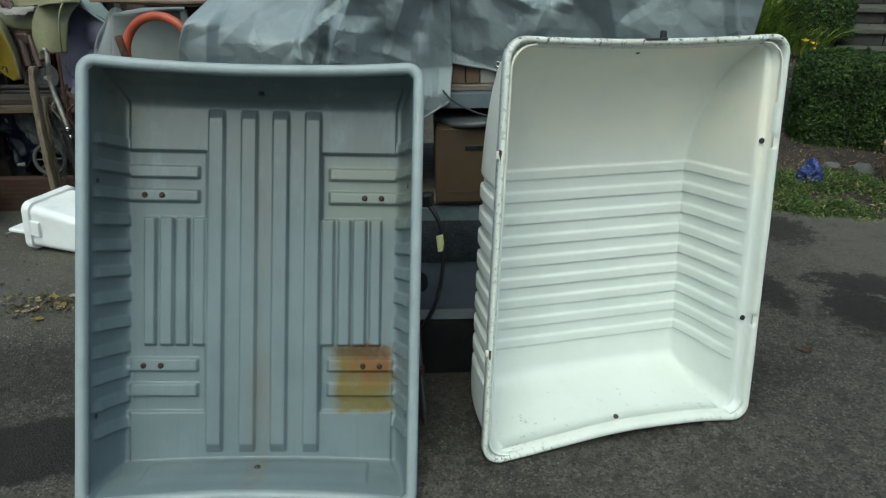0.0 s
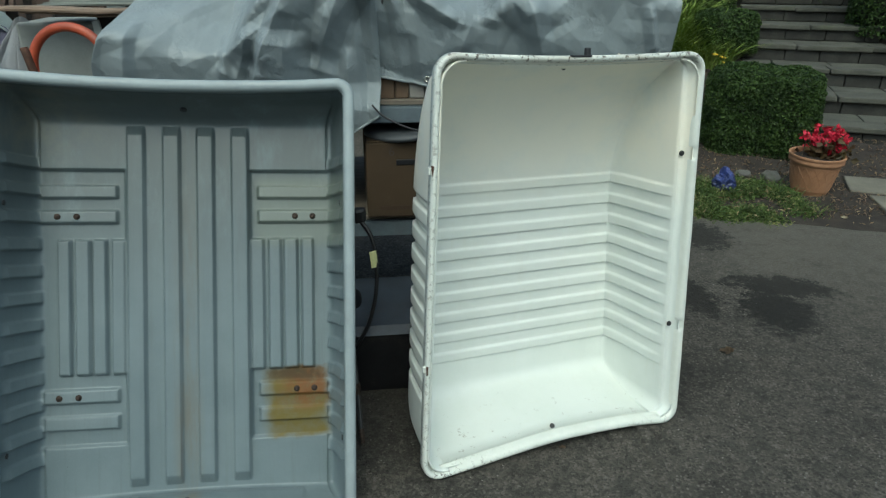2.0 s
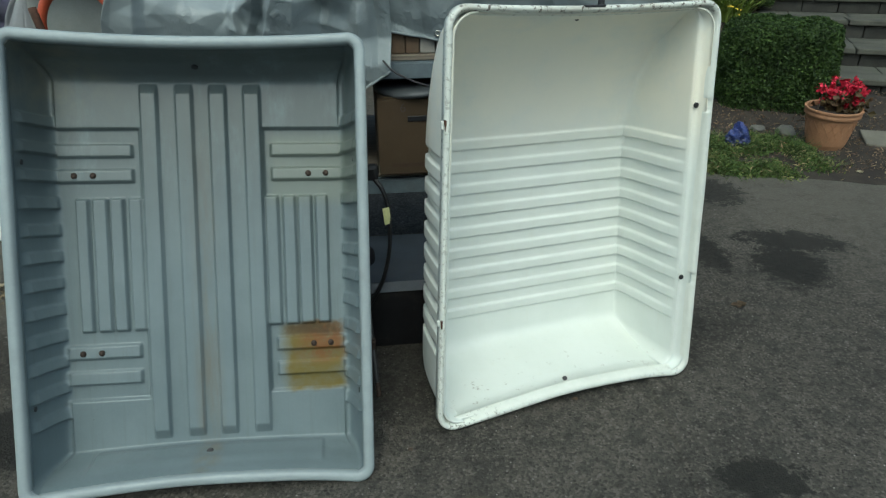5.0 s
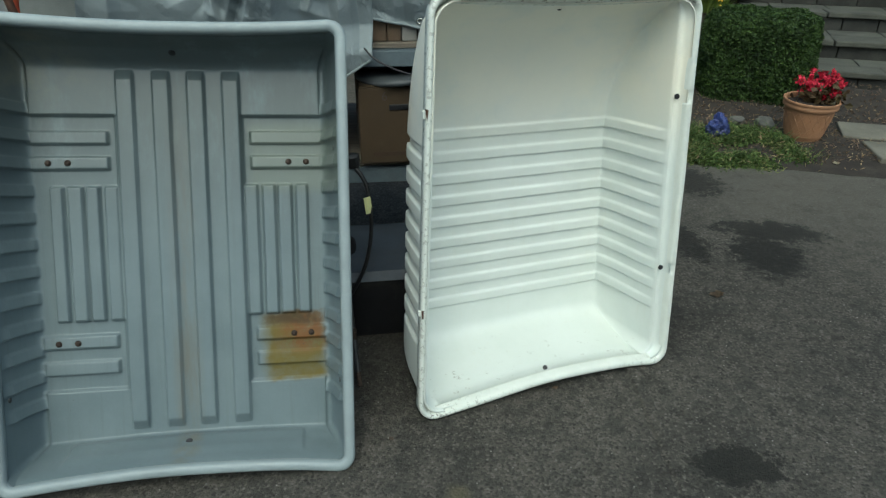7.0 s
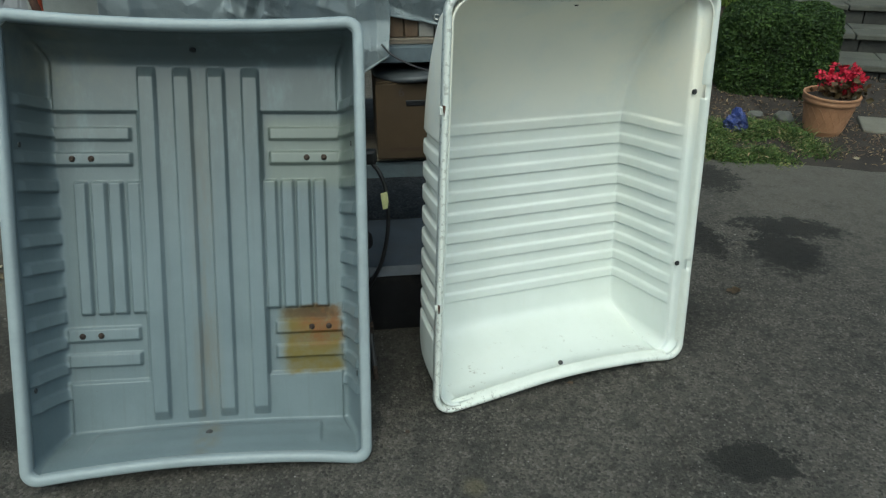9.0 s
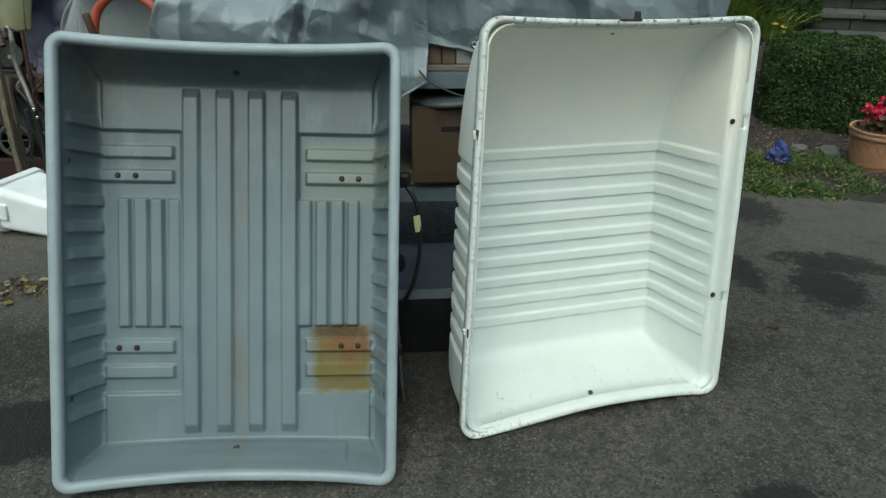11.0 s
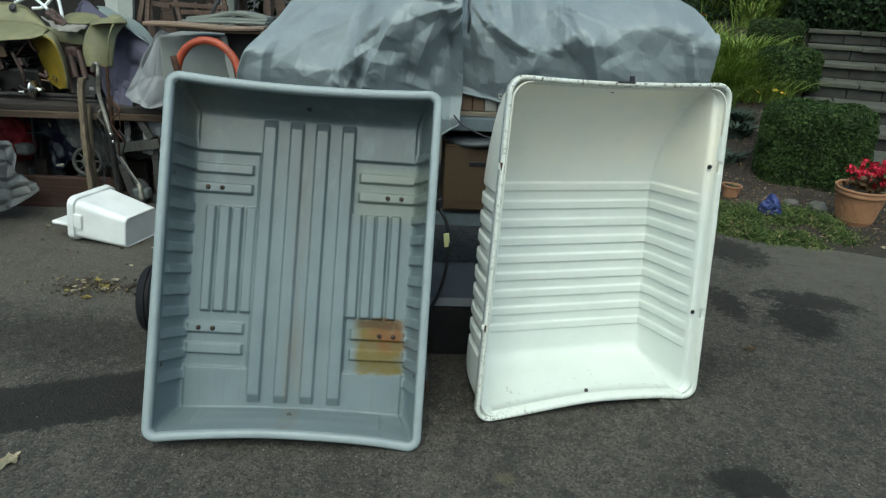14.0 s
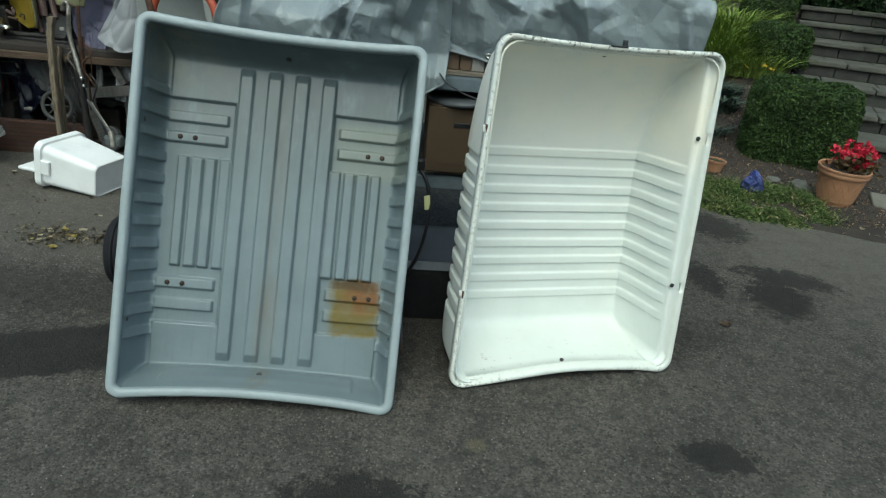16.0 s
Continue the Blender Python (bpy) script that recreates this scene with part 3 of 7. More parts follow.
for hub in (hub_l, hub_r):
    m = TO_CART @ Matrix.Translation(hub) @ pose(0, 0, 0, 0, 0, 9.33) @ pose(0, 0, 0, 0, 90, 0)
    wheel = part("wheel", lathe([(0.02, -0.07), (0.025, -0.05), (0.06, -0.03), (0.088, -0.05), (0.09, 0.0), (0.088, 0.05), (0.06, 0.03), (0.025, 0.05), (0.02, 0.07)], 32), plain("dark_blue_wheel_disc", (0.02, 0.03, 0.08), 0.5), cart, "dark blue wheel disc", True, m)
    part("tyre", tyre_mesh(), rubber, wheel, "black rubber tyre", True)

# white tub
WHITE_RIBS = [0.205 + 0.0692 * k for k in range(9)]


def white_depth(v):
    e = v - 0.021
    low = 0.008 + 0.292 * math.sqrt(max(0.0, 1 - (1 - min(1.0, max(0.0, e / 0.115))) ** 2.6))
    high = 0.008 + 0.292 * math.sqrt(max(0.0, 1 - min(1.0, max(0.0, (v - 0.72) / (1.157 - 0.72))) ** 2.0) ** 1.2)
    return min(0.30, low, high)


def white_ribs(v):
    return max(ramp01(v, c - 0.0025, c) * ramp01(v, c + 0.034, c + 0.026) for c in WHITE_RIBS)


def white_floor(u, v):
    return 0.0076 * white_ribs(v)


def white_wall(v, u):
    return (0.013 if u < 0 else 0.0092) * white_ribs(v)


WHITE_HOLES = (0.889, 0.353)


def white_lean(u, z):
    """How broad the lip is: narrow along the top and the far side."""
    return 1.0 - 0.32 * max(ramp01(z, 0.95, 1.16), ramp01(u, -0.20, -0.42))


def white_notch(u, z):
    """The lip is beaten flat beside the bolt holes."""
    return 0.009 * max(band(z, v - 0.015, v + 0.015, 0.004) for v in WHITE_HOLES) if u > 0.3 else 0.0


WHITE = pose(0.589, 1.666, -0.004, -5.5, 1.76, 21.27)
white_tub = thing("cart_tub", "ribbed white enamelled cart tub with chipped rusty rim, standing on end", "cart tub", WHITE)
WW, WT, WH = 0.884, 0.793, 1.178
bm = tub_skin(WW, WT, WH, 0.30, (0.045, 0.075), 0.06, 0.021, 90, 360, white_depth, white_floor, white_wall, 0.016, 0.034, flange=0.029, skew=0.65)
wtub = part("tub", add_back(bm, 0.005), white_paint, white_tub, smooth=True)
section = [(0.0, 0.022), (0.0, 0.004), (0.001, -0.001), (0.004, -0.005), (0.010, -0.007), (0.017, -0.006), (0.0215, -0.002), (0.0245, 0.006), (0.027, 0.018), (0.030, 0.025), (0.028, 0.030), (0.022, 0.020), (0.018, 0.004), (0.005, 0.004), (0.003, 0.022)]
part("rim", rim_mesh(section, WW, WT, WH, 0.06, 0.016, 0.034, 0.002, 200, white_notch, white_lean, 0.65), white_rim, white_tub, "rolled rim with chipped paint and rust", smooth=True)
for v in WHITE_HOLES:
    u = (WW + (WT - WW) * v / WH) / 2 - 0.041
    part("bolt_hole", lathe([(0.008, -0.002), (0.008, 0.0016), (0.003, 0.002)], 12), black_steel, wtub, "dark bolt hole", False, pose(u, 0.020, v, 90))
for u, v, y, turn in ((-0.012, 1.132, 0.065, 100), (0.002, 0.0575, 0.046, 45)):
    part("bolt_hole", lathe([(0.008, -0.001), (0.008, 0.0016), (0.003, 0.002)], 12), black_steel, wtub, "dark bolt hole", False, pose(u, y, v, turn))
bm = box((0.060, 0.010, 0.006), (-0.004, -0.004, 1.160), 0.002)
box((0.014, 0.012, 0.022), (0.020, 0.004, 1.170), 0.003, bm)
part("latch", rough_up(bm, 0.002, 60), black_steel, white_tub, "rusty catch on the top rim")
for v, size in ((0.889, 1.0), (0.35, 0.8)):
    u = -((WW + (WT - WW) * v / WH) / 2)
    part("bracket", rough_up(box((0.007, 0.016, 0.034 * size), (u + 0.004, 0.002, v), 0.003), 0.003, 60), rust, white_tub, "rusted bracket on the side rim")
    part("bracket_plate", rough_up(box((0.008, 0.010, 0.022 * size), (u - 0.004, 0.004, v + 0.002), 0.003), 0.001, 60), white_rim, white_tub, "painted plate of the bracket")

# ---- planted bank ----
def leaf_cloud(centres, normals, size, slim=0.5, jitter=0.7, fold=0.25, seed=1):
    """Many small folded leaves, as one mesh."""
    rng = np.random.default_rng(seed)
    n = len(centres)
    centres, normals = np.asarray(centres, float), np.asarray(normals, float)
    nrm = normals + jitter * rng.normal(size=(n, 3))
    nrm /= np.linalg.norm(nrm, axis=1, keepdims=True)
    along = np.cross(nrm, rng.normal(size=(n, 3)))
    along /= np.linalg.norm(along, axis=1, keepdims=True)
    across = np.cross(nrm, along)
    s = (size * rng.uniform(0.6, 1.35, n))[:, None]
    tip, root = centres + along * s, centres - along * s
    lift = nrm * s * fold
    left, right = centres + across * s * slim + lift, centres - across * s * slim + lift
    verts = np.stack([root, left, tip, right], 1).reshape(-1, 3)
    k = np.arange(n)[:, None] * 4
    faces = np.concatenate([k + [0, 2, 1], k + [0, 3, 2]], 0)
    return from_arrays(verts, faces)


def block_surface_points(size, count, seed, power=5.0, depth=0.10, taper=0.0):
    """Points under the skin of a rounded block, even over its sides and top, uneven in depth, with outward normals."""
    rng = np.random.default_rng(seed)
    sx, sy, sz = size
    areas = np.array([sy * sz, sy * sz, sx * sz, sx * sz, sx * sy])
    face = rng.choice(5, count, p=areas / areas.sum())
    q = rng.uniform(-1, 1, (count, 3))
    q[:, 0] = np.where(face == 0, -1, np.where(face == 1, 1, q[:, 0]))
    q[:, 1] = np.where(face == 2, -1, np.where(face == 3, 1, q[:, 1]))
    q[:, 2] = np.where(face == 4, 1, q[:, 2])
    low = q.copy()
    low[:, 2] = np.maximum(q[:, 2], 0)
    r = (np.abs(low) ** power).sum(1) ** (-1 / power)
    uneven = np.array([noise.noise(Vector(v) * 2.2 + Vector((seed, 0, 0))) + 0.7 * noise.noise(Vector(v) * 7.0 + Vector((seed, 3, 0))) for v in q])
    inside = 1 - depth * 2 * rng.random(count) ** 1.8 + 0.055 * uneven
    p = q.copy()
    p[:, :2] *= (r * inside)[:, None]
    p[:, 2] = np.where(q[:, 2] > 0, q[:, 2] * r * inside, q[:, 2])
    nrm = np.sign(low) * np.abs(low * r[:, None]) ** (power - 1)
    nrm /= np.linalg.norm(nrm, axis=1, keepdims=True) + 1e-9
    p[:, :2] *= (1 - taper * (1 - p[:, 2:3]) / 2)
    return p * np.array(size) / 2, nrm


twig = plain("brown_twig", (0.06, 0.045, 0.03), 0.9, 0.3)
box_leaf = foliage("box_leaf", (0.013, 0.027, 0.007), (0.066, 0.108, 0.024), 0.5)
# core of the shrubs: shade inside the foliage is put into its colour
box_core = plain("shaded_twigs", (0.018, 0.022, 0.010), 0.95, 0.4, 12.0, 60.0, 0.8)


def clipped_shrub(name, label, at, size, count, seed, leaf=0.013, power=5.0, mat=None, taper=0.0):
    base = thing(name, label, "shrub", pose(*at))
    p, nrm = block_surface_points(size, count, seed, power, 0.09, taper)
    p[:, 2] += size[2] / 2 + 0.03
    part("foliage", leaf_cloud(p, nrm, leaf, 0.62, 0.8, seed=seed), mat or box_leaf, base)
    core = bmesh.new()
    bmesh.ops.create_icosphere(core, subdivisions=4, radius=1.0)
    for v in core.verts:
        c = v.co
        r = (abs(c.x) ** power + abs(c.y) ** power + abs(c.z) ** power) ** (-1 / power)
        v.co = Vector((c.x * r * size[0] / 2, c.y * r * size[1] / 2, c.z * r * size[2] / 2)) * 0.86
        v.co.xy *= 1 - taper * (0.5 - v.co.z / size[2])
        v.co += 0.03 * noise.noise_vector(v.co * 9)
        v.co.z += size[2] / 2 + 0.04
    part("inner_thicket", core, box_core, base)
    rng = random.Random(seed)
    for k in range(5):
        a = rng.uniform(0, 6.28)
        x, y = 0.25 * size[0] * math.cos(a), 0.25 * size[1] * math.sin(a)
        part("stem", tube(curve_points([(x * 0.5, y * 0.5, -0.06), (x * 0.7, y * 0.7, 0.1), (x * 1.4, y * 1.4, size[2] * 0.5)], 6), 0.012, sides=6), twig, base)
    return base


clipped_shrub("box_hedge", "dark green box shrub clipped to a rounded block", (2.615, 5.11, -0.03, 0, 0, -20), (0.82, 0.70, 0.705), 60000, 3, 0.0100, 5.0, None, 0.05)
clipped_shrub("box_hedge", "small green box shrub clipped square below the lilies", (3.04, 7.1, hill(2.98, 7.05) - 0.0, 0, 0, -10), (0.60, 0.6, 0.40), 14000, 5, 0.013, 4.0)
clipped_shrub("box_hedge", "dark green clipped shrub beside the upper steps", (4.85, 7.3, hill(4.85, 7.3) - 0.05, 0, 0, -15), (0.8, 0.9, 0.95), 12000, 7, 0.016, 4.0)
clipped_shrub("box_hedge", "dark green clipped shrub beside the upper steps", (4.85, 6.35, hill(4.75, 6.2) - 0.05, 0, 0, -15), (0.7, 0.75, 0.75), 10000, 8, 0.016, 4.0)
clipped_shrub("box_hedge", "flat-topped green box shrub above the lilies", (3.42, 8.75, hill(3.42, 8.75) - 0.05, 0, 0, -10), (0.62, 0.5, 0.32), 6000, 9, 0.014, 5.0)
silver_leaf = foliage("grey_green_leaf", (0.04, 0.06, 0.045), (0.085, 0.11, 0.085))

# strap-leaved lilies
lily_green = foliage("lily_leaf", (0.11, 0.185, 0.028), (0.30, 0.36, 0.085), 0.45)


def blades(count, length, width, spread, seed, lean=0.6):
    """A tuft of arching strap leaves."""
    rng = np.random.default_rng(seed)
    verts, faces = [], []
    for _ in range(count):
        a, rad = rng.uniform(0, 2 * math.pi), spread * math.sqrt(rng.random())
        h = length * rng.uniform(0.55, 1.15)
        out = lean * rng.uniform(0.4, 1.3) * h
        base = np.array([rad * math.cos(a), rad * math.sin(a), -0.02])
        b = a + rng.normal(0, 0.7)
        d, s = np.array([math.cos(b), math.sin(b), 0]), np.array([-math.sin(b), math.cos(b), 0])
        k0 = len(verts)
        for k in range(6):
            f = k / 5
            c = base + d * out * f**1.8 + np.array([0, 0, h * (f - 0.38 * f**3.2)])
            wd = width * (1 - f) ** 0.6 * (0.6 + 0.4 * min(1, 4 * f))
            verts += [c - s * wd, c + s * wd]
        faces += [(k0 + 2 * k, k0 + 2 * k + 1, k0 + 2 * k + 3, k0 + 2 * k + 2) for k in range(5)]
    return from_arrays(verts, faces)


def lily_clump(x, y, count, length, seed, label="green clump of arching strap-leaved lilies"):
    base = thing("lily_clump", label, "lily", pose(x, y, hill(x, y)), "lilies on the bank")
    part("leaves", blades(int(count * 1.5), length, 0.009, 0.22, seed, 0.95), lily_green, base)
    rng = random.Random(seed)
    for k in range(1):
        a, r = rng.uniform(0, 6.28), 0.15
        part("flower_stalk", tube(curve_points([(r * math.cos(a), r * math.sin(a), 0), (r * 1.5 * math.cos(a), r * 1.5 * math.sin(a), length * 0.7), (r * 2.2 * math.cos(a), r * 2.2 * math.sin(a), length * 1.25)], 8), 0.004, sides=5), lily_green, base)


for n, (x, y, c, l) in enumerate([(2.45, 6.95, 190, 0.5), (2.62, 6.85, 170, 0.42), (2.80, 6.75, 120, 0.36), (2.2, 6.6, 150, 0.42), (2.65, 7.2, 190, 0.55), (2.8, 7.75, 190, 0.6), (2.35, 7.1, 220, 0.6), (2.6, 7.6, 160, 0.62), (2.15, 7.0, 130, 0.5), (2.0, 7.5, 150, 0.62), (2.25, 7.9, 160, 0.66), (1.85, 8.1, 150, 0.62), (2.5, 8.4, 150, 0.62), (1.6, 7.4, 120, 0.6), (2.2, 8.9, 120, 0.65), (2.05, 6.95, 110, 0.45), (3.4, 9.6, 130, 0.6), (3.9, 10.0, 130, 0.6), (2.9, 10.2, 120, 0.7), (1.5, 9.0, 130, 0.7), (4.6, 10.3, 110, 0.5)]):
    lily_clump(x, y, c, l, 30 + n)

for n, (x, y, c, l) in enumerate([(2.22, 5.9, 60, 0.2), (2.12, 6.25, 60, 0.22), (2.0, 5.35, 50, 0.14), (2.3, 6.2, 60, 0.2)]):
    herb = thing("leafy_perennial", "low grey-green leafy perennial on the mulch", "perennial", pose(x, y, hill(x, y)), "perennials on the bank")
    part("leaves", blades(c * 3, l, 0.016, 0.16, 400 + n, 0.9), silver_leaf, herb)

yellow_petal = plain("yellow_petal", (0.62, 0.42, 0.03), 0.6, 0.2)
orange_petal = plain("orange_petal", (0.6, 0.16, 0.03), 0.6, 0.2)


def flower(name, label, at, petal, r, stalk, petals=6):
    base = thing(name, label, "flower", pose(*at))
    part("stalk", tube(curve_points([(0, 0, -0.03), (0.01, 0, stalk * 0.5), (0.015, 0.01, stalk)], 6), 0.003, sides=5), lily_green, base)
    for k in range(petals):
        a = 2 * math.pi * k / petals
        bm = sheet(3, 4, lambda s, t: ((0.2 + s) * r * 0.8, (t - 0.5) * r * 0.75 * math.sin(math.pi * (0.15 + 0.8 * s)), 0.25 * r * math.sin(2.2 * s) + 0.1 * r * (2 * t - 1) ** 2))
        part("petal", bm, petal, base, at=pose(0.015, 0.01, stalk, 0, 0, math.degrees(a)))


for n, (x, y, z) in enumerate([(2.70, 6.45, 0.2), (2.77, 6.5, 0.16), (2.73, 6.38, 0.15), (2.5, 6.6, 0.18)]):
    flower("yellow_flower", "small yellow flower on a thin stalk", (x, y, hill(x, y), 12, 10 * n, 0), yellow_petal, 0.035, z)
for n, (x, y, z) in enumerate([(1.75, 8.3, 0.85), (1.9, 8.6, 0.9), (2.1, 8.2, 0.8)]):
    flower("orange_lily", "orange lily bloom on a tall stalk", (x, y, hill(x, y), 20, 0, 40 * n), orange_petal, 0.05, z)

# weedy grass along the driveway's edge
weed = foliage("weed_leaf", (0.035, 0.065, 0.014), (0.120, 0.165, 0.045), 0.55)
pale_weed = foliage("pale_weed_leaf", (0.13, 0.15, 0.045), (0.24, 0.23, 0.10), 0.6)


def weed_place(rng):
    """A spot on the weedy strip between the driveway and the mulch."""
    while True:
        x, y = rng.uniform(1.15, 2.5), rng.uniform(3.6, 4.75)
        edge = driveway_edge(x)
        far = edge + 0.58 + 0.25 * noise.noise(Vector((x * 2.3, 4.0, 1.0)))
        if edge - 0.04 + 0.05 * noise.noise(Vector((x * 9, 1.0, 0))) < y < far and x < 2.42 + 0.08 * noise.noise(Vector((y * 9, 0, 0))):
            if noise.noise(Vector((x * 4.2, y * 4.2, 8.0))) > -0.28 + 0.3 * rng.random():
                return x, y


rng = np.random.default_rng(4)
for name, label, mat, clumps, leaves, size, high in (("low_weeds", "low dark green weeds and clover along the driveway's edge", weed, 560, 36, 0.0100, 0.06), ("pale_weeds", "yellow-green weeds among the clover", pale_weed, 200, 20, 0.0100, 0.06)):
    pts, nrm = [], []
    for _ in range(clumps):
        x, y = weed_place(rng)
        r, h = rng.uniform(0.02, 0.055), high * rng.uniform(0.3, 1.3)
        q = rng.normal(size=(leaves, 2)) * r
        lift = h * np.exp(-(q**2).sum(1) / (2 * r * r)) * rng.uniform(0.4, 1.0, leaves)
        pts += [(x + a, y + b, hill(x + a, y + b) + 0.008 + z) for (a, b), z in zip(q, lift)]
        nrm += [(a / r * 0.5, b / r * 0.5, 1.0) for a, b in q]
    solo(name, leaf_cloud(pts, nrm, size, 0.45, 0.7, seed=8), mat, label, "weeds", kind="stuff")
tuft = thing("grass_edge", "thin grass blades among the weeds", "grass", kind="stuff")
for n in range(150):
    x, y = weed_place(rng)
    part("grass_tuft", blades(int(rng.integers(10, 34)), rng.uniform(0.05, 0.15), 0.0034, 0.05, 200 + n, 1.1), weed if n % 3 else pale_weed, tuft, at=pose(x, y, hill(x, y)))

# mulch chips and dead leaves on the bank
chip = plain("bark_chip", (0.15, 0.105, 0.075), 0.95, 0.5, 30.0, 200.0, 0.6)
pts, nrm = [], []
for _ in range(11000):
    x, y = rng.uniform(1.3, 4.4), rng.uniform(3.75, 7.2)
    if y < driveway_edge(x) + 0.08:
        continue
    pts.append((x, y, hill(x, y) + 0.008))
    nrm.append((0, 0, 1))
solo("bark_mulch", leaf_cloud(pts, nrm, 0.013, 0.3, 0.6, 0.3, 5), chip, "brown bark chips scattered over the bank", "mulch", kind="stuff")
litter = foliage("dead_leaf", (0.22, 0.15, 0.08), (0.38, 0.30, 0.18), 0.8)
sel = [p for p in pts if rng.random() < 0.2]
solo("leaf_litter", leaf_cloud(sel, [(0, 0, 1)] * len(sel), 0.013, 0.4, 0.5, 0.3, 6), litter, "pale dead leaves lying on the mulch", "leaf litter", kind="stuff")

bits = []
for _ in range(420):
    x, y = rng.uniform(1.2, 3.1), rng.uniform(3.6, 5.0)
    if y > driveway_edge(x) - 0.12:
        bits.append((x, y, max(hill(x, y), 0.0) + (0.05 if x < 2.4 and y < driveway_edge(x) + 0.4 else 0.012)))
solo("dry_stalks", leaf_cloud(bits, [(0, 0, 1)] * len(bits), 0.016, 0.22, 0.5, 0.2, 16), litter, "pale dry stalks and bits among the weeds", "litter", kind="stuff")

# stones in the bed
stone = plain("field_stone", (0.13, 0.125, 0.108), 0.9, 0.3, 14.0, 120.0, 0.6)


def rock(x, y, sx, sy, sz, seed):
    bm = bmesh.new()
    bmesh.ops.create_icosphere(bm, subdivisions=4, radius=1.0)
    for v in bm.verts:
        v.co *= 1 + 0.22 * noise.noise(v.co * 1.6 + Vector((seed, 0, 0))) + 0.05 * noise.noise(v.co * 6)
        v.co = Vector((v.co.x * sx, v.co.y * sy, v.co.z * sz))
    solo("field_stone", bm, stone, "pale rounded field stone in the bed", "stone", pose(x, y, hill(x, y) + sz * 0.35, 0, 0, seed * 40), True, "stones in the bed")


rock(1.62, 4.32, 0.085, 0.07, 0.075, 1.0)
rock(2.46, 4.43, 0.085, 0.06, 0.04, 2.0)
rock(2.30, 4.50, 0.06, 0.05, 0.03, 3.0)

# blue crumpled plastic bag
blue_plastic = plain("blue_plastic", (0.032, 0.046, 0.16), 0.35, 0.7, 18.0, 120.0, 0.3, dirty=0.1)
bm = bmesh.new()
bmesh.ops.create_icosphere(bm, subdivisions=5, radius=1.0)
for v in bm.verts:
    c = v.co.copy()
    r = 0.82 + 0.42 * (noise.voronoi(c * 1.9)[0][0]) + 0.12 * noise.noise(c * 6)
    v.co = 0.72 * Vector((c.x * 0.10 * r, c.y * 0.08 * r, max(c.z, -0.7) * 0.09 * r + 0.06 * max(0, c.z) ** 3 * (c.x > -0.2)))
solo("plastic_bag", bm, blue_plastic, "crumpled blue plastic bag lying in the weeds", "plastic bag", pose(2.02, 4.14, hill(2.02, 4.14) + 0.06, 0, 0, 20))

# stone steps up the bank
step_stone = plain("bluestone", (0.074, 0.073, 0.058), 0.9, 0.35, 4.0, 90.0, 0.5, dirt=(0.075, 0.085, 0.045), dirty=0.6)
riser_stone = plain("riser_stone", (0.044, 0.042, 0.036), 0.95, 0.35, 6.0, 90.0, 0.6, dirt=(0.05, 0.05, 0.04), dirty=0.5)
paving = plain("path_flagstone", (0.15, 0.14, 0.11), 0.9, 0.25, 4.0, 90.0, 0.5)
stairs = thing("stone_steps", "weathered bluestone garden steps climbing the bank", "steps", pose(2.43, 4.70, 0.0, 0, 0, -19.2), kind="structure")
rng = random.Random(12)
for n in range(1, 8):
    z, y, wide = 0.132 * n + 0.002 * n * n, 0.60 * n, 1.30
    # riser blocks, set back under the tread
    x = 0.0
    while x < wide - 0.02:
        length = min(rng.uniform(0.28, 0.5), wide - x)
        part("riser_block", rough_up(box((length - 0.008, 0.16, 0.108), (x + length / 2, 0.08 + y + 0.035, z + 0.034), 0.006), 0.005, 9, n), riser_stone, stairs)
        x += length
    # tread slabs with rock-faced noses, and flags behind them
    x = -0.03
    while x < wide:
        length = min(rng.uniform(0.45, 0.75), wide + 0.03 - x)
        if wide + 0.03 - x - length < 0.2:
            length = wide + 0.03 - x
        part("tread_slab", rough_up(box((length - 0.006, 0.30, 0.046), (x + length / 2, y + 0.15, z + 0.111), 0.010), 0.011, 9, n * 3 + x), step_stone, stairs)
        x += length
    x = -0.02
    while x < wide:
        length = min(rng.uniform(0.25, 0.5), wide + 0.02 - x)
        part("flagstone", rough_up(box((length - 0.010, 0.30, 0.04), (x + length / 2, y + 0.455, z + 0.111), 0.006), 0.005, 7, n * 5 + x), step_stone, stairs)
        x += length
part("fill", box((1.27, 5.2, 0.4), (0.65, 2.95, 0.3), 0.0, turn=Matrix.Rotation(math.atan2(0.132, 0.60), 4, "X")), soil, stairs)

# flat path stones at the foot of the steps
for n, (x, y, sx, sy) in enumerate([(3.12, 4.22, 0.46, 0.30), (3.52, 4.05, 0.36, 0.34), (3.05, 3.86, 0.34, 0.30), (3.42, 3.70, 0.38, 0.28), (3.85, 3.88, 0.3, 0.4)]):
    solo("path_stone", rough_up(box((sx, sy, 0.05), (0, 0, 0), 0.01), 0.012, 5, n), paving, "flat tan path stone at the foot of the steps", "paving stone", pose(x, y, hill(x, y) - 0.006, 4, 0, -19 + 5 * n), group="path stones")

# terracotta planters
terracotta = plain("terracotta", (0.34, 0.175, 0.09), 0.75, 0.16, 10.0, 180.0, 0.2, dirt=(0.36, 0.26, 0.18), dirty=0.35)
potting = plain("potting_soil", (0.035, 0.025, 0.018), 0.95, 0.4, 30.0, 150.0, 0.9)
begonia_leaf = foliage("begonia_leaf", (0.055, 0.045, 0.018), (0.10, 0.055, 0.03), 0.4)
begonia_petal = foliage("begonia_petal", (0.36, 0.010, 0.025), (0.55, 0.025, 0.06), 0.5, 20.0)


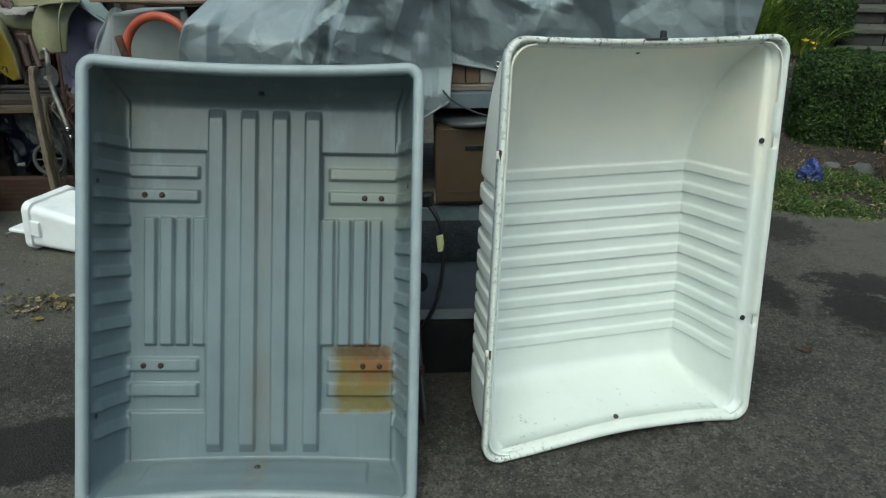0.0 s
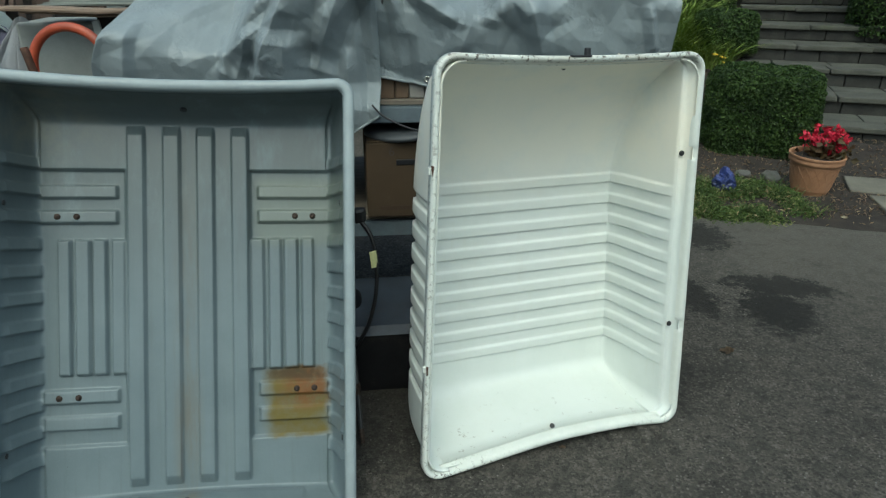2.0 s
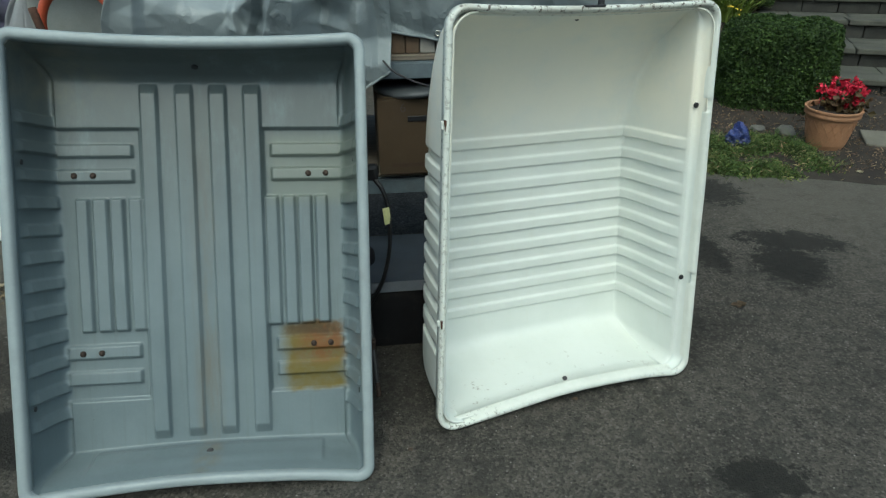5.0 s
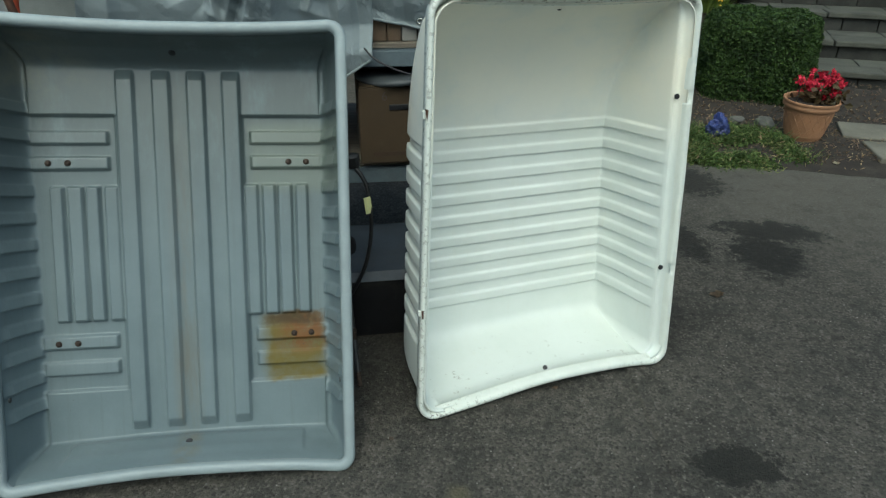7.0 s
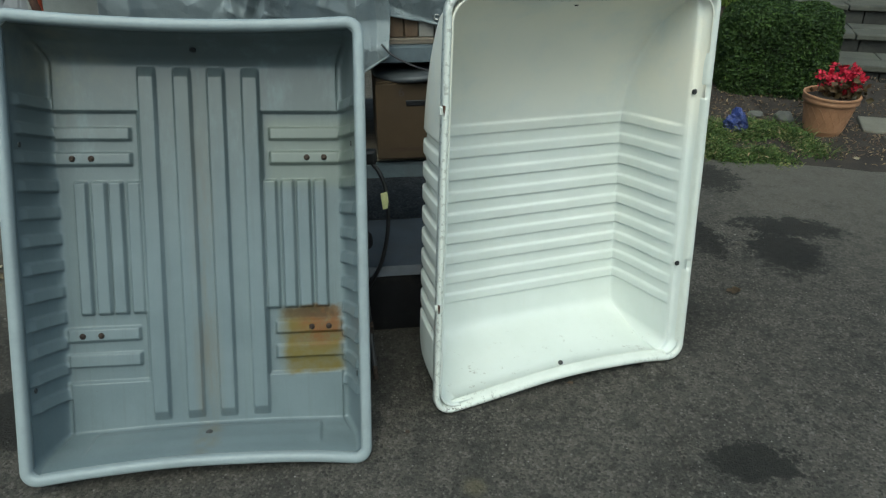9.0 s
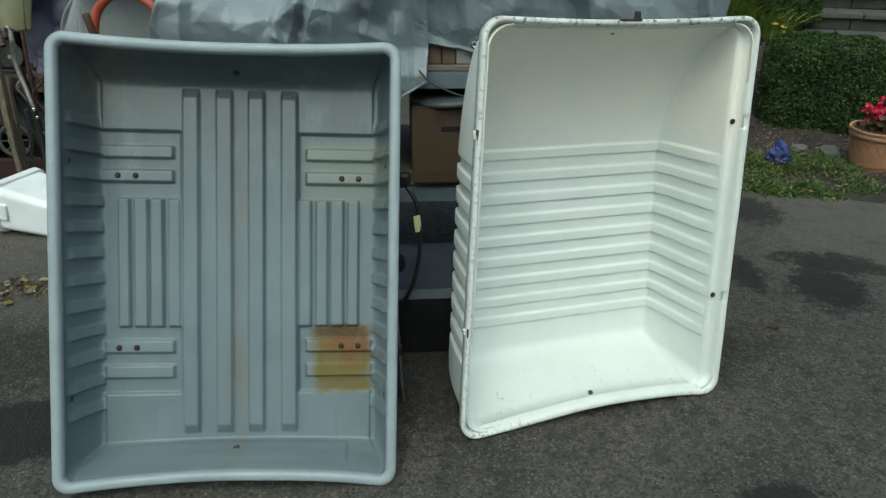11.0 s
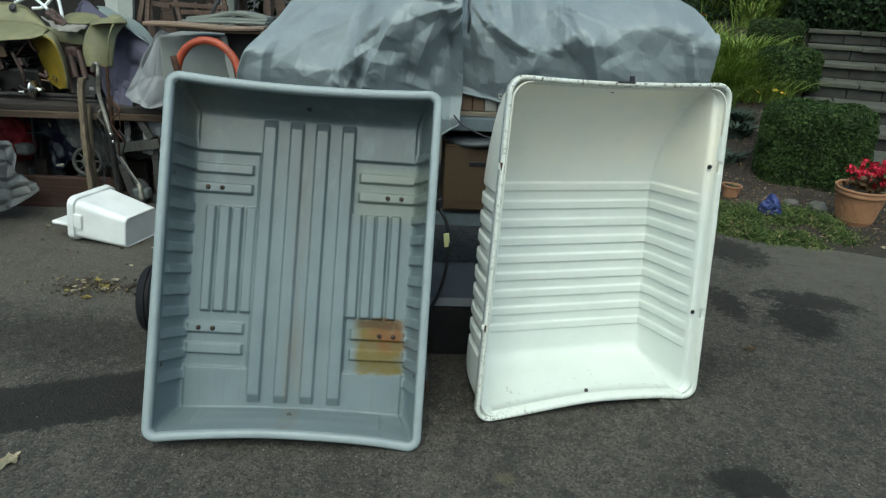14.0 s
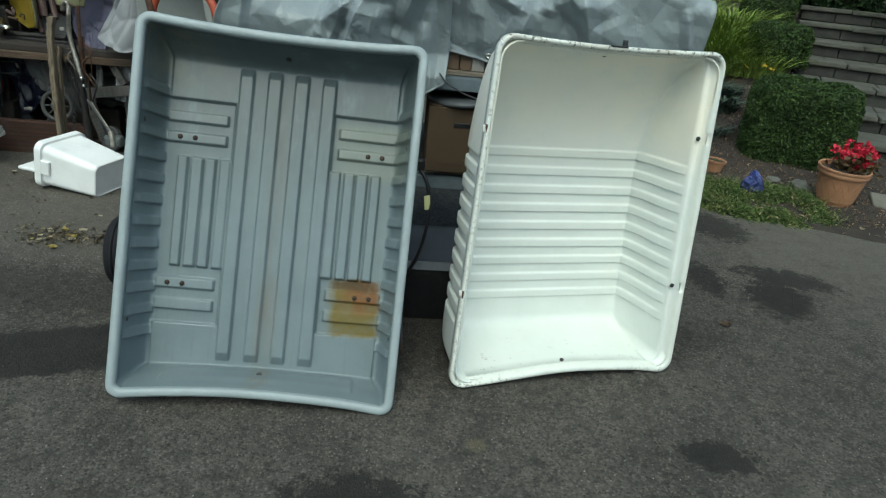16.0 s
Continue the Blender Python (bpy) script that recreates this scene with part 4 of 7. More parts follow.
def planter(at, r, height, label, woven=True):
    base = thing("planter", label, "flower pot", pose(*at))
    prof = [(r * 0.63, 0.0), (r * 0.65, 0.012), (r * 0.70, height * 0.12), (r * 0.72, height * 0.14), (r * 0.90, height * 0.78), (r * 0.92, height * 0.80), (r * 0.985, height * 0.82), (r, height * 0.86), (r * 0.985, height * 0.91), (r * 0.985, height * 0.93), (r * 1.02, height * 0.95), (r * 1.02, height * 0.99), (r * 0.98, height), (r * 0.93, height * 0.985), (r * 0.90, height * 0.86), (r * 0.3, height * 0.85)]
    part("pot", lathe(prof, 56), terracotta, base, smooth=False)
    if woven:
        for k in range(18):
            for s in (-1, 1):
                line = []
                for q in range(5):
                    f = q / 4
                    a = 2 * math.pi * (k + s * (f - 0.5) * 1.7) / 18
                    rr = r * (0.73 + 0.16 * f)
                    line.append((rr * math.cos(a), rr * math.sin(a), height * (0.2 + 0.52 * f)))
                part("woven_strap", tube(line, 0.0026, sides=5), terracotta, base)
    soil_bm = lathe([(r * 0.3, height * 0.855), (r * 0.905, height * 0.875), (r * 0.6, height * 0.89), (0.01, height * 0.90)], 40)
    part("soil", rough_up(soil_bm, 0.008, 30), potting, base, "dark potting soil")
    return base


pot = planter((2.585, 4.16, hill(2.585, 4.16) - 0.004, 3, 0, 0), 0.163, 0.262, "large woven-pattern terracotta pot with red begonias")
rng = np.random.default_rng(9)
centre = np.array([0.065, 0.02, 0.285])
p = centre + rng.normal(size=(420, 3)) * [0.054, 0.052, 0.034]
p[:, 2] = np.maximum(p[:, 2], 0.25)
part("begonia_leaves", leaf_cloud(p, (p - centre + [0, 0, 0.08]), 0.022, 0.75, 0.5, seed=4), begonia_leaf, pot, "dark bronze begonia leaves")
for n in range(46):
    c = centre + [0, 0, 0.05] + rng.normal(size=3) * [0.058, 0.054, 0.034]
    c[2] = max(c[2], 0.275)
    q = rng.normal(size=(13, 3)) * 0.0085
    part("begonia_flower", leaf_cloud(q, q + [0, 0, 0.012], 0.0135, 0.85, 0.4, seed=500 + n), begonia_petal, pot, at=pose(*c))
part("bare_stem", tube(curve_points([(-0.10, 0.0, 0.24), (-0.095, 0.0, 0.32), (-0.105, 0.0, 0.38)], 6), 0.004, sides=6), twig, pot)
p = np.array([-0.105, 0, 0.385]) + rng.normal(size=(26, 3)) * 0.012
part("flower_bud", leaf_cloud(p, p - [-0.105, 0, 0.37], 0.012, 0.8, 0.5, seed=6), begonia_petal, pot)
small = planter((1.895, 4.62, hill(1.895, 4.62) - 0.004, 0, 4, 0), 0.075, 0.10, "small plain terracotta pot half hidden in the weeds", False)
part("seedling", blades(20, 0.06, 0.004, 0.03, 77), weed, small, at=pose(0, 0, 0.09))

# dark trees and undergrowth behind the bank
bark = plain("tree_bark", (0.055, 0.042, 0.032), 0.95, 0.4, 12.0, 60.0, 0.9, stretch=(1.0, 1.0, 0.2))
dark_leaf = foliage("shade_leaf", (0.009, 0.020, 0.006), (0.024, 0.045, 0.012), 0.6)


def tree(x, y, height, crown, seed, low=0.35):
    z = hill(x, y)
    rng = np.random.default_rng(seed)
    base = thing("tree", "dark leafy tree behind the yard", "tree", pose(x, y, z))
    sway = rng.normal(size=2) * 0.25
    part("trunk", tube(curve_points([(0, 0, -0.2), (sway[0] * 0.3, sway[1] * 0.3, height * 0.35), (sway[0], sway[1], height * 0.85)], 12), 0.16, sides=10, taper=0.25), bark, base)
    ends = []
    for k in range(9):
        f = rng.uniform(low, 0.85)
        a = rng.uniform(0, 6.28)
        r = crown * rng.uniform(0.5, 0.95)
        s = Vector((sway[0] * f, sway[1] * f, height * f))
        e = s + Vector((r * math.cos(a), r * math.sin(a), height * rng.uniform(0.02, 0.2)))
        part("limb", tube(curve_points([s, s.lerp(e, 0.5) + Vector((0, 0, 0.12)), e], 6), 0.05, sides=6, taper=0.25), bark, base)
        ends += [s.lerp(e, 0.55), e]
    pts, nrm = [], []
    for e in ends + [Vector((sway[0], sway[1], height * 0.9))]:
        for _ in range(5):
            c = np.array(e) + rng.normal(size=3) * crown * 0.24
            q = rng.normal(size=(70, 3)) * crown * 0.12
            pts.append(c + q)
            nrm.append(q + [0, 0, 0.3])
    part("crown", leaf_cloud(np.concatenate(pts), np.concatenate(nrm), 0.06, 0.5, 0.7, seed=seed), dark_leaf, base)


# the tree at (6.9, 7.2) is out of view, added to shade the steps
for n, (x, y, h, c) in enumerate([(-0.4, 8.6, 4.8, 1.6), (1.0, 10.8, 5.2, 1.9), (2.6, 12.6, 5.0, 1.9), (4.3, 13.0, 5.2, 2.0), (6.2, 11.5, 5.0, 2.0), (6.9, 7.2, 4.8, 2.6), (-2.6, 9.6, 5.0, 1.8), (-5.4, 8.0, 5.0, 1.8), (0.6, 13.5, 6.0, 2.2)]):
    tree(x, y, h, c, 60 + n, 0.12)
rng = np.random.default_rng(21)
for n, (x, y, sx, sz) in enumerate([(1.2, 9.6, 1.3, 1.0), (0.1, 9.4, 1.2, 1.1), (2.1, 10.9, 1.5, 0.9), (3.6, 11.6, 1.6, 0.9), (5.2, 11.0, 1.5, 0.9), (5.9, 9.2, 1.3, 1.0), (-1.2, 8.4, 1.2, 1.5), (6.2, 7.4, 1.2, 1.0), (5.6, 5.6, 0.9, 0.8), (4.0, 10.6, 1.4, 0.9), (4.9, 9.9, 1.3, 0.9), (3.2, 10.4, 1.2, 0.8), (5.4, 8.3, 1.0, 0.9), (4.5, 9.2, 1.0, 0.7), (5.0, 8.9, 0.9, 0.6), (4.2, 9.6, 1.0, 0.8), (-1.5, 6.9, 1.3, 2.3), (-0.5, 7.2, 1.3, 2.3), (2.3, 9.8, 1.2, 0.9), (1.5, 8.6, 1.0, 0.8)]):
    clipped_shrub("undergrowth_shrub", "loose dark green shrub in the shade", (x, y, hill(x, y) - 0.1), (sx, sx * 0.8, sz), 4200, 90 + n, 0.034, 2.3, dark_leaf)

# ---- covered rack behind the tubs ----
def make_tarp_cloth(name, colour):
    k = Mat(name)
    big, fine = k.noise(5.0, 6.0, 0.6), k.noise(38.0, 6.0, 0.7, distort=1.0)
    weave = k.noise(420.0, 2.0, 0.5)
    c = k.mix(k.span(big, 0.3, 0.7), tuple(x * 0.9 for x in colour), tuple(x * 1.08 for x in colour))
    c = k.mix(k.scaled(k.span(fine, 0.52, 0.72), 0.2), c, tuple(x * 1.35 for x in colour))
    patch_ = k.span(k.noise(4.5, 5.0, 0.65), 0.52, 0.66)
    crease = k.math("SUBTRACT", 1.0, k.math("ABSOLUTE", k.math("SUBTRACT", k.scaled(k.noise(17.0, 4.0, 0.6, distort=0.8), 6.0), 3.0)))
    crease2 = k.math("SUBTRACT", 1.0, k.math("ABSOLUTE", k.math("SUBTRACT", k.scaled(k.noise(48.0, 4.0, 0.6, distort=0.6), 6.0), 3.0)))
    h = k.math("ADD", k.scaled(k.math("ADD", k.scaled(crease, 0.4), k.scaled(crease2, 0.3)), k.math("ADD", 0.1, patch_)), k.scaled(weave, 0.04))
    return k.done(c, k.math("ADD", 0.42, k.scaled(big, 0.16)), k.bump(h, 0.6, 0.008), 0.0, 0.6)


tarp_cloth = make_tarp_cloth("silver_grey_tarp", (0.225, 0.255, 0.265))
carton = plain("brown_cardboard", (0.062, 0.040, 0.020), 0.9, 0.12, 6.0, 140.0, 0.2, dirty=0.25)
carton_dark = plain("printed_carton_tone", (0.05, 0.03, 0.018), 0.9, 0.2)
grey_steel = plain("grey_painted_angle", (0.10, 0.125, 0.142), 0.6, 0.2, 14.0, 200.0, 0.2)
black_plastic = plain("black_plastic", (0.012, 0.012, 0.014), 0.45, 0.3, 15.0, 200.0, 0.15)
grey_plastic = plain("grey_plastic", (0.06, 0.066, 0.072), 0.5, 0.15, 15.0, 200.0, 0.15)
paper = plain("white_paper", (0.24, 0.225, 0.20), 0.85, 0.1)
pale_offcut = plain("pale_offcut", (0.10, 0.064, 0.038), 0.85, 0.2)
ink = plain("dark_print", (0.06, 0.045, 0.04), 0.8, 0.2)

YARD = pose(0.217, 0.069, 0, 0, 0, 6.38)


def along_line(x, points):
    """Height of a broken line over x."""
    if x <= points[0][0]:
        return points[0][2]
    for a, b in zip(points, points[1:]):
        if x <= b[0]:
            return a[2] + (b[2] - a[2]) * (x - a[0]) / (b[0] - a[0])
    return points[-1][2]


def fold_height(x, z, fold):
    """A straight fold: rises over one width, falls over the other, dies out at its ends."""
    a, b, left, right, height = fold
    dx, dz = b[0] - a[0], b[2] - a[2]
    length = math.hypot(dx, dz)
    ux, uz = dx / length, dz / length
    s = ((x - a[0]) * ux + (z - a[2]) * uz) / length
    if s < -0.25 or s > 1.25:
        return 0.0
    off = -(x - a[0]) * uz + (z - a[2]) * ux
    w = left if off > 0 else right
    if abs(off) > w:
        return 0.0
    ends = min(1.0, (s + 0.25) / 0.35, (1.25 - s) / 0.35)
    return height * (1 - abs(off) / w) * ends


def facets(x, z, pitch, turn, seed):
    """Flat random facets that meet in sharp edges."""
    a = (math.cos(turn) * x + math.sin(turn) * z) / pitch
    b = (-math.sin(turn) * x + math.cos(turn) * z) / (1.5 * pitch)
    i, j = math.floor(a), math.floor(b)
    u, v = a - i, b - j

    def knot_height(di, dj):
        return noise.cell(Vector((i + di + 0.5, j + dj + 0.5, seed)))

    h00, h10, h01, h11 = knot_height(0, 0), knot_height(1, 0), knot_height(0, 1), knot_height(1, 1)
    if u + v < 1:
        return h00 + u * (h10 - h00) + v * (h01 - h00)
    return h11 + (1 - u) * (h01 - h11) + (1 - v) * (h10 - h11)


def tarpaulin(label, x0, x1, front, hem, shoulder, ridge, folds, seed, crush, eyelets, gathers):
    """A cover over a load: upright front up to the shoulder line, then sloping back to the ridge."""
    base = thing("tarpaulin", label, "tarpaulin")
    cols, rows, skirt = 250, 190, 8

    def surface(x, z):
        zs = sum(along_line(x + d, shoulder) for d in (-0.04, -0.02, 0.0, 0.02, 0.04)) / 5
        soft = 0.013
        over = soft * math.log1p(math.exp(min((z - zs) / soft, 30.0)))
        y = front + 0.11 * x + 2.2 * over - 0.34 * (min(z, zs) - 1.0) - 0.085 * ramp01(z, 1.02, 0.93)
        p = Vector((x * 1.15 + 0.35 * z, 0.7 * z, seed))
        lift = 1.35 * sum(fold_height(x, z, f) for f in folds)
        band = 0.0
        for cx, cz, r, power in crush:
            band = max(band, power * (1 - ramp01(math.hypot(x - cx, z - cz), 0.3 * r, r)))
        n1 = facets(x, z, 0.17, 0.6, seed) + 0.45 * facets(x, z, 0.085, -0.5, seed + 9)
        n2 = facets(x, z, 0.045, 0.9, seed + 4)
        n3 = 1 - abs(noise.noise(p * 21.0 + Vector((0, 5, 0)))) * 2
        n4 = 1 - abs(noise.noise(p * 44.0 + Vector((0, 5, 7)))) * 2
        for cx, cz, count, height, reach in gathers:
            # folds that fan out from a tied or caught place
            r = math.hypot(x - cx, z - cz)
            a = math.atan2(z - cz, x - cx) * count / math.pi + 0.35 * noise.noise(Vector((r * 6, count, seed)))
            lift += height * (abs(a % 2.0 - 1.0) - 0.5) * ramp01(r, 0.0, 0.08) * ramp01(r, reach, 0.25 * reach)
        lift += 0.034 * n1 + (0.0045 + 0.007 * band) * n2 + (0.0011 + 0.0018 * band) * n3 + (0.0005 + 0.001 * band) * n4
        return y - lift

    def place(s, t):
        k = t * (cols + 2 * skirt) - skirt
        back = 0.0
        if k < 0:
            back, k = -k / skirt, 0
        elif k > cols:
            back, k = (k - cols) / skirt, cols
        x = x0 + (x1 - x0) * k / cols
        x_flat = x
        top, low = along_line(x, ridge), along_line(x, hem)
        u = s / 0.9
        z = low + (top - low) * min(u, 1.0)
        y = surface(x, z)
        if u > 1:
            # flat over the load, then down behind it
            far = (u - 1) * 9
            back_y = front + 0.11 * x + 0.86
            y += (back_y - y) * min(far / 0.6, 1.0)
            z -= 0.03 * min(far / 0.6, 1.0) + (z - 0.90) * max(0.0, (far - 0.6) / 0.4)
        if x0 < -0.5:
            # the free end spreads toward its foot
            x += (1 - min(1.0, (x_flat - x0) / 0.28)) ** 1.6 * (0.03 - 0.15 * (1 - ramp01(z, 0.93, 1.36)))
        inward = 0.03 if k == 0 else -0.03
        return (x + inward * back**2, y + back * max(0.0, front + 0.11 * x + (0.8 if k == 0 or x > 0.5 else 0.1) - y), z)

    part("cover", sheet(rows, cols + 2 * skirt, place), tarp_cloth, base, smooth=True)
    line = []
    for n in range(81):
        x = x0 + (x1 - x0) * n / 80
        line.append((x, surface(x, along_line(x, hem)) - 0.001, along_line(x, hem)))
    part("hem", tube(line, 0.0045, sides=6), tarp_cloth, base, "stitched rope hem", True)
    for x in eyelets:
        z = along_line(x, hem) + 0.022
        ring = lathe([(0.005, -0.002), (0.011, -0.002), (0.012, 0.001), (0.009, 0.003), (0.005, 0.002)], 20, closed=True)
        part("eyelet", ring, chrome, base, "bright metal eyelet", True, Matrix.Translation((x, surface(x, z) - 0.003, z)) @ pose(0, 0, 0, 90))
    return base


left_folds = [
    ((-0.238, 2.200, 1.274), (-0.361, 2.200, 1.024), 0.16, 0.035, 0.050), ((-0.043, 2.200, 1.372), (-0.151, 2.200, 1.111), 0.05, 0.10, 0.040), ((-0.245, 2.200, 1.155), (-0.266, 2.200, 1.029), 0.07, 0.16, 0.045),
    ((-0.149, 2.200, 1.267), (-0.195, 2.200, 1.076), 0.03, 0.05, -0.022), ((-0.217, 2.200, 1.075), (-0.113, 2.200, 1.042), 0.05, 0.05, 0.016), ((-0.470, 2.200, 1.062), (-0.411, 2.200, 1.021), 0.03, 0.03, 0.014),
    ((-0.428, 2.200, 1.118), (-0.257, 2.200, 1.232), 0.03, 0.07, 0.022), ((-0.587, 2.300, 1.222), (-0.307, 2.400, 1.366), 0.09, 0.06, 0.028), ((-0.730, 2.300, 1.172), (-0.519, 2.400, 1.288), 0.07, 0.05, 0.018),
    ((-0.032, 2.200, 1.323), (0.042, 2.200, 1.360), 0.03, 0.02, 0.030), ((-0.017, 2.200, 1.261), (0.040, 2.200, 1.320), 0.03, 0.016, 0.026), ((-0.075, 2.200, 1.082), (-0.081, 2.200, 0.895), 0.04, 0.03, 0.022),
    ((-0.690, 2.200, 1.180), (-0.675, 2.200, 1.007), 0.02, 0.05, 0.020), ((-0.424, 2.400, 1.335), (-0.615, 2.400, 1.284), 0.05, 0.03, 0.014), ((-0.033, 2.200, 1.252), (-0.013, 2.200, 0.888), 0.035, 0.02, -0.014),
    ((-0.468, 2.200, 1.180), (-0.443, 2.200, 1.041), 0.012, 0.03, 0.012), ((-0.345, 2.200, 1.154), (-0.407, 2.200, 1.026), 0.06, 0.02, -0.02),
]
left_crush = [(-0.379, 1.142, 0.20, 0.8), (-0.179, 1.194, 0.16, 0.8), (-0.057, 1.147, 0.09, 0.5), (-0.559, 1.144, 0.16, 0.5), (-0.519, 1.332, 0.3, 0.3)]
tarpaulin("crumpled silver-grey tarpaulin draped over a loaded rack", -0.751, 0.023, 2.205,
    [(-0.749, 2.200, 0.843), (-0.12, 2.200, 0.855), (-0.071, 2.180, 0.862), (-0.045, 2.180, 0.878), (0.000, 2.180, 0.902), (0.037, 2.180, 0.93)],
    [(-0.731, 2.200, 1.178), (-0.684, 2.200, 1.166), (-0.560, 2.200, 1.127), (-0.438, 2.200, 1.090), (-0.405, 2.200, 1.172), (-0.345, 2.200, 1.246), (-0.247, 2.200, 1.324), (-0.120, 2.200, 1.379), (0.026, 2.200, 1.418)],
    [(-0.800, 2.400, 1.253), (-0.801, 2.500, 1.301), (-0.758, 2.550, 1.344), (-0.659, 2.600, 1.389), (-0.445, 2.600, 1.470), (0.010, 2.500, 1.525)], left_folds, 3.0, left_crush, (), ((0.03, 1.36, 11, 0.022, 0.42), (-0.44, 1.13, 7, 0.010, 0.30), (-0.72, 1.24, 7, 0.010, 0.25)))
right_folds = [
    ((0.308, 2.350, 1.382), (0.502, 2.220, 1.206), 0.12, 0.06, 0.040), ((0.396, 2.300, 1.360), (0.436, 2.220, 1.272), 0.02, 0.09, -0.012), ((0.493, 2.220, 1.247), (0.546, 2.220, 1.092), 0.05, 0.04, 0.024),
    ((0.140, 2.220, 1.279), (0.269, 2.220, 1.207), 0.05, 0.03, 0.016), ((0.266, 2.220, 1.244), (0.384, 2.220, 1.209), 0.07, 0.03, 0.018),
    ((0.181, 2.400, 1.402), (0.208, 2.250, 1.277), 0.03, 0.04, 0.026), ((0.103, 2.300, 1.399), (0.142, 2.250, 1.299), 0.02, 0.025, 0.028), ((0.533, 2.220, 1.158), (0.619, 2.220, 1.208), 0.05, 0.03, -0.006),
    ((0.507, 2.450, 1.394), (0.587, 2.250, 1.294), 0.12, 0.09, -0.012), ((0.373, 2.400, 1.368), (0.544, 2.300, 1.315), 0.05, 0.03, 0.022), ((0.657, 2.400, 1.380), (0.883, 2.300, 1.297), 0.05, 0.06, 0.016),
    ((0.101, 2.220, 1.278), (0.127, 2.220, 1.004), 0.03, 0.03, -0.014), ((0.879, 2.250, 1.230), (0.916, 2.250, 1.108), 0.02, 0.03, 0.02),
    ((0.055, 2.300, 1.356), (0.098, 2.250, 1.301), 0.03, 0.02, 0.03), ((0.281, 2.220, 1.120), (0.316, 2.220, 1.206), 0.04, 0.06, 0.012),
]
right_crush = [(0.237, 1.254, 0.17, 0.9), (0.173, 1.371, 0.17, 0.7), (0.518, 1.267, 0.14, 0.5), (0.880, 1.293, 0.08, 0.7), (0.173, 1.117, 0.12, 0.35)]
tarpaulin("creased silver-grey tarpaulin with a hanging hem and eyelets", 0.009, 0.977, 2.238,
    [(0.019, 2.220, 1.029), (0.091, 2.220, 1.015), (0.181, 2.220, 0.998), (0.420, 2.220, 1.020), (0.956, 2.300, 1.093)],
    [(0.005, 2.220, 1.314), (0.075, 2.220, 1.289), (0.144, 2.220, 1.280), (0.213, 2.220, 1.270), (0.268, 2.220, 1.216), (0.372, 2.220, 1.200), (0.398, 2.220, 1.279), (0.486, 2.220, 1.291), (0.570, 2.220, 1.286), (0.679, 2.220, 1.313), (0.782, 2.220, 1.308), (0.879, 2.220, 1.281), (0.934, 2.220, 1.267)],
    [(-0.029, 2.500, 1.524), (0.391, 2.600, 1.522), (0.634, 2.650, 1.484), (0.820, 2.600, 1.420), (0.907, 2.500, 1.376), (0.938, 2.400, 1.341), (0.964, 2.350, 1.290)], right_folds, 8.0, right_crush, (0.172, 0.798), ((0.03, 1.36, 11, 0.024, 0.42), (0.38, 1.36, 9, 0.018, 0.34), (0.97, 1.33, 9, 0.008, 0.22)))
knot = thing("rope", "grey cord knotted round the gathered tarpaulins", "cord")
part("cord", tube(curve_points([(0.038, 2.160, 1.257), (0.045, 2.140, 1.310), (0.038, 2.150, 1.356), (0.043, 2.200, 1.415)], 16), 0.005, sides=8), grey_plastic, knot, smooth=True)
PLACE = YARD

rack = thing("storage_rack", "grey steel-angle rack with plywood shelves under tarpaulins", "rack")
for x in (-0.80, 0.30, 0.80):
    for y in (2.20, 2.98):
        part("post", box((0.04, 0.04, 0.98), (x, y, 0.49), 0.003), grey_steel, rack)
for z in (0.905, 0.50):
    for y in (2.17, 3.0):
        part("rail", box((1.64, 0.006, 0.05), (0.0, y, z), 0.002), grey_steel, rack)
        part("rail_flange", box((1.64, 0.04, 0.005), (0.0, y + (0.02 if y < 2.5 else -0.02), z + 0.027), 0.0), grey_steel, rack)
ply = wood("grey_plywood", (0.24, 0.20, 0.15), (0.12, 0.10, 0.08))
part("upper_shelf", box((1.62, 0.80, 0.018), (0.0, 2.585, 0.945), 0.003), ply, rack)
part("lower_shelf", box((1.62, 0.80, 0.02), (0.0, 2.585, 0.541), 0.003), ply, rack)
# the load that the covers lie on
load = plain("covered_carton", (0.18, 0.13, 0.09), 0.9, 0.2)
for x, y, sx, sy, sz in ((-0.45, 2.66, 0.62, 0.5, 0.13), (0.48, 2.66, 0.7, 0.5, 0.15)):
    solo("covered_box", box((sx, sy, sz), (x, y, 0.955 + sz / 2), 0.01), load, "brown carton hidden under the tarpaulin", "box", group="cartons on the rack")
for n, (x, w_, h_) in enumerate([(0.065, 0.05, 0.10), (0.115, 0.045, 0.085), (0.165, 0.05, 0.07), (0.22, 0.05, 0.09)]):
    solo("wood_offcut" if n < 3 else "paper_stack", box((w_, 0.2, h_), (x, 2.30, 0.955 + h_ / 2), 0.004), pale_offcut if n < 2 else paper, "short pale timber offcut stacked on the rack" if n < 3 else "stack of pale paper on the rack", "offcut" if n < 3 else "paper", group="")


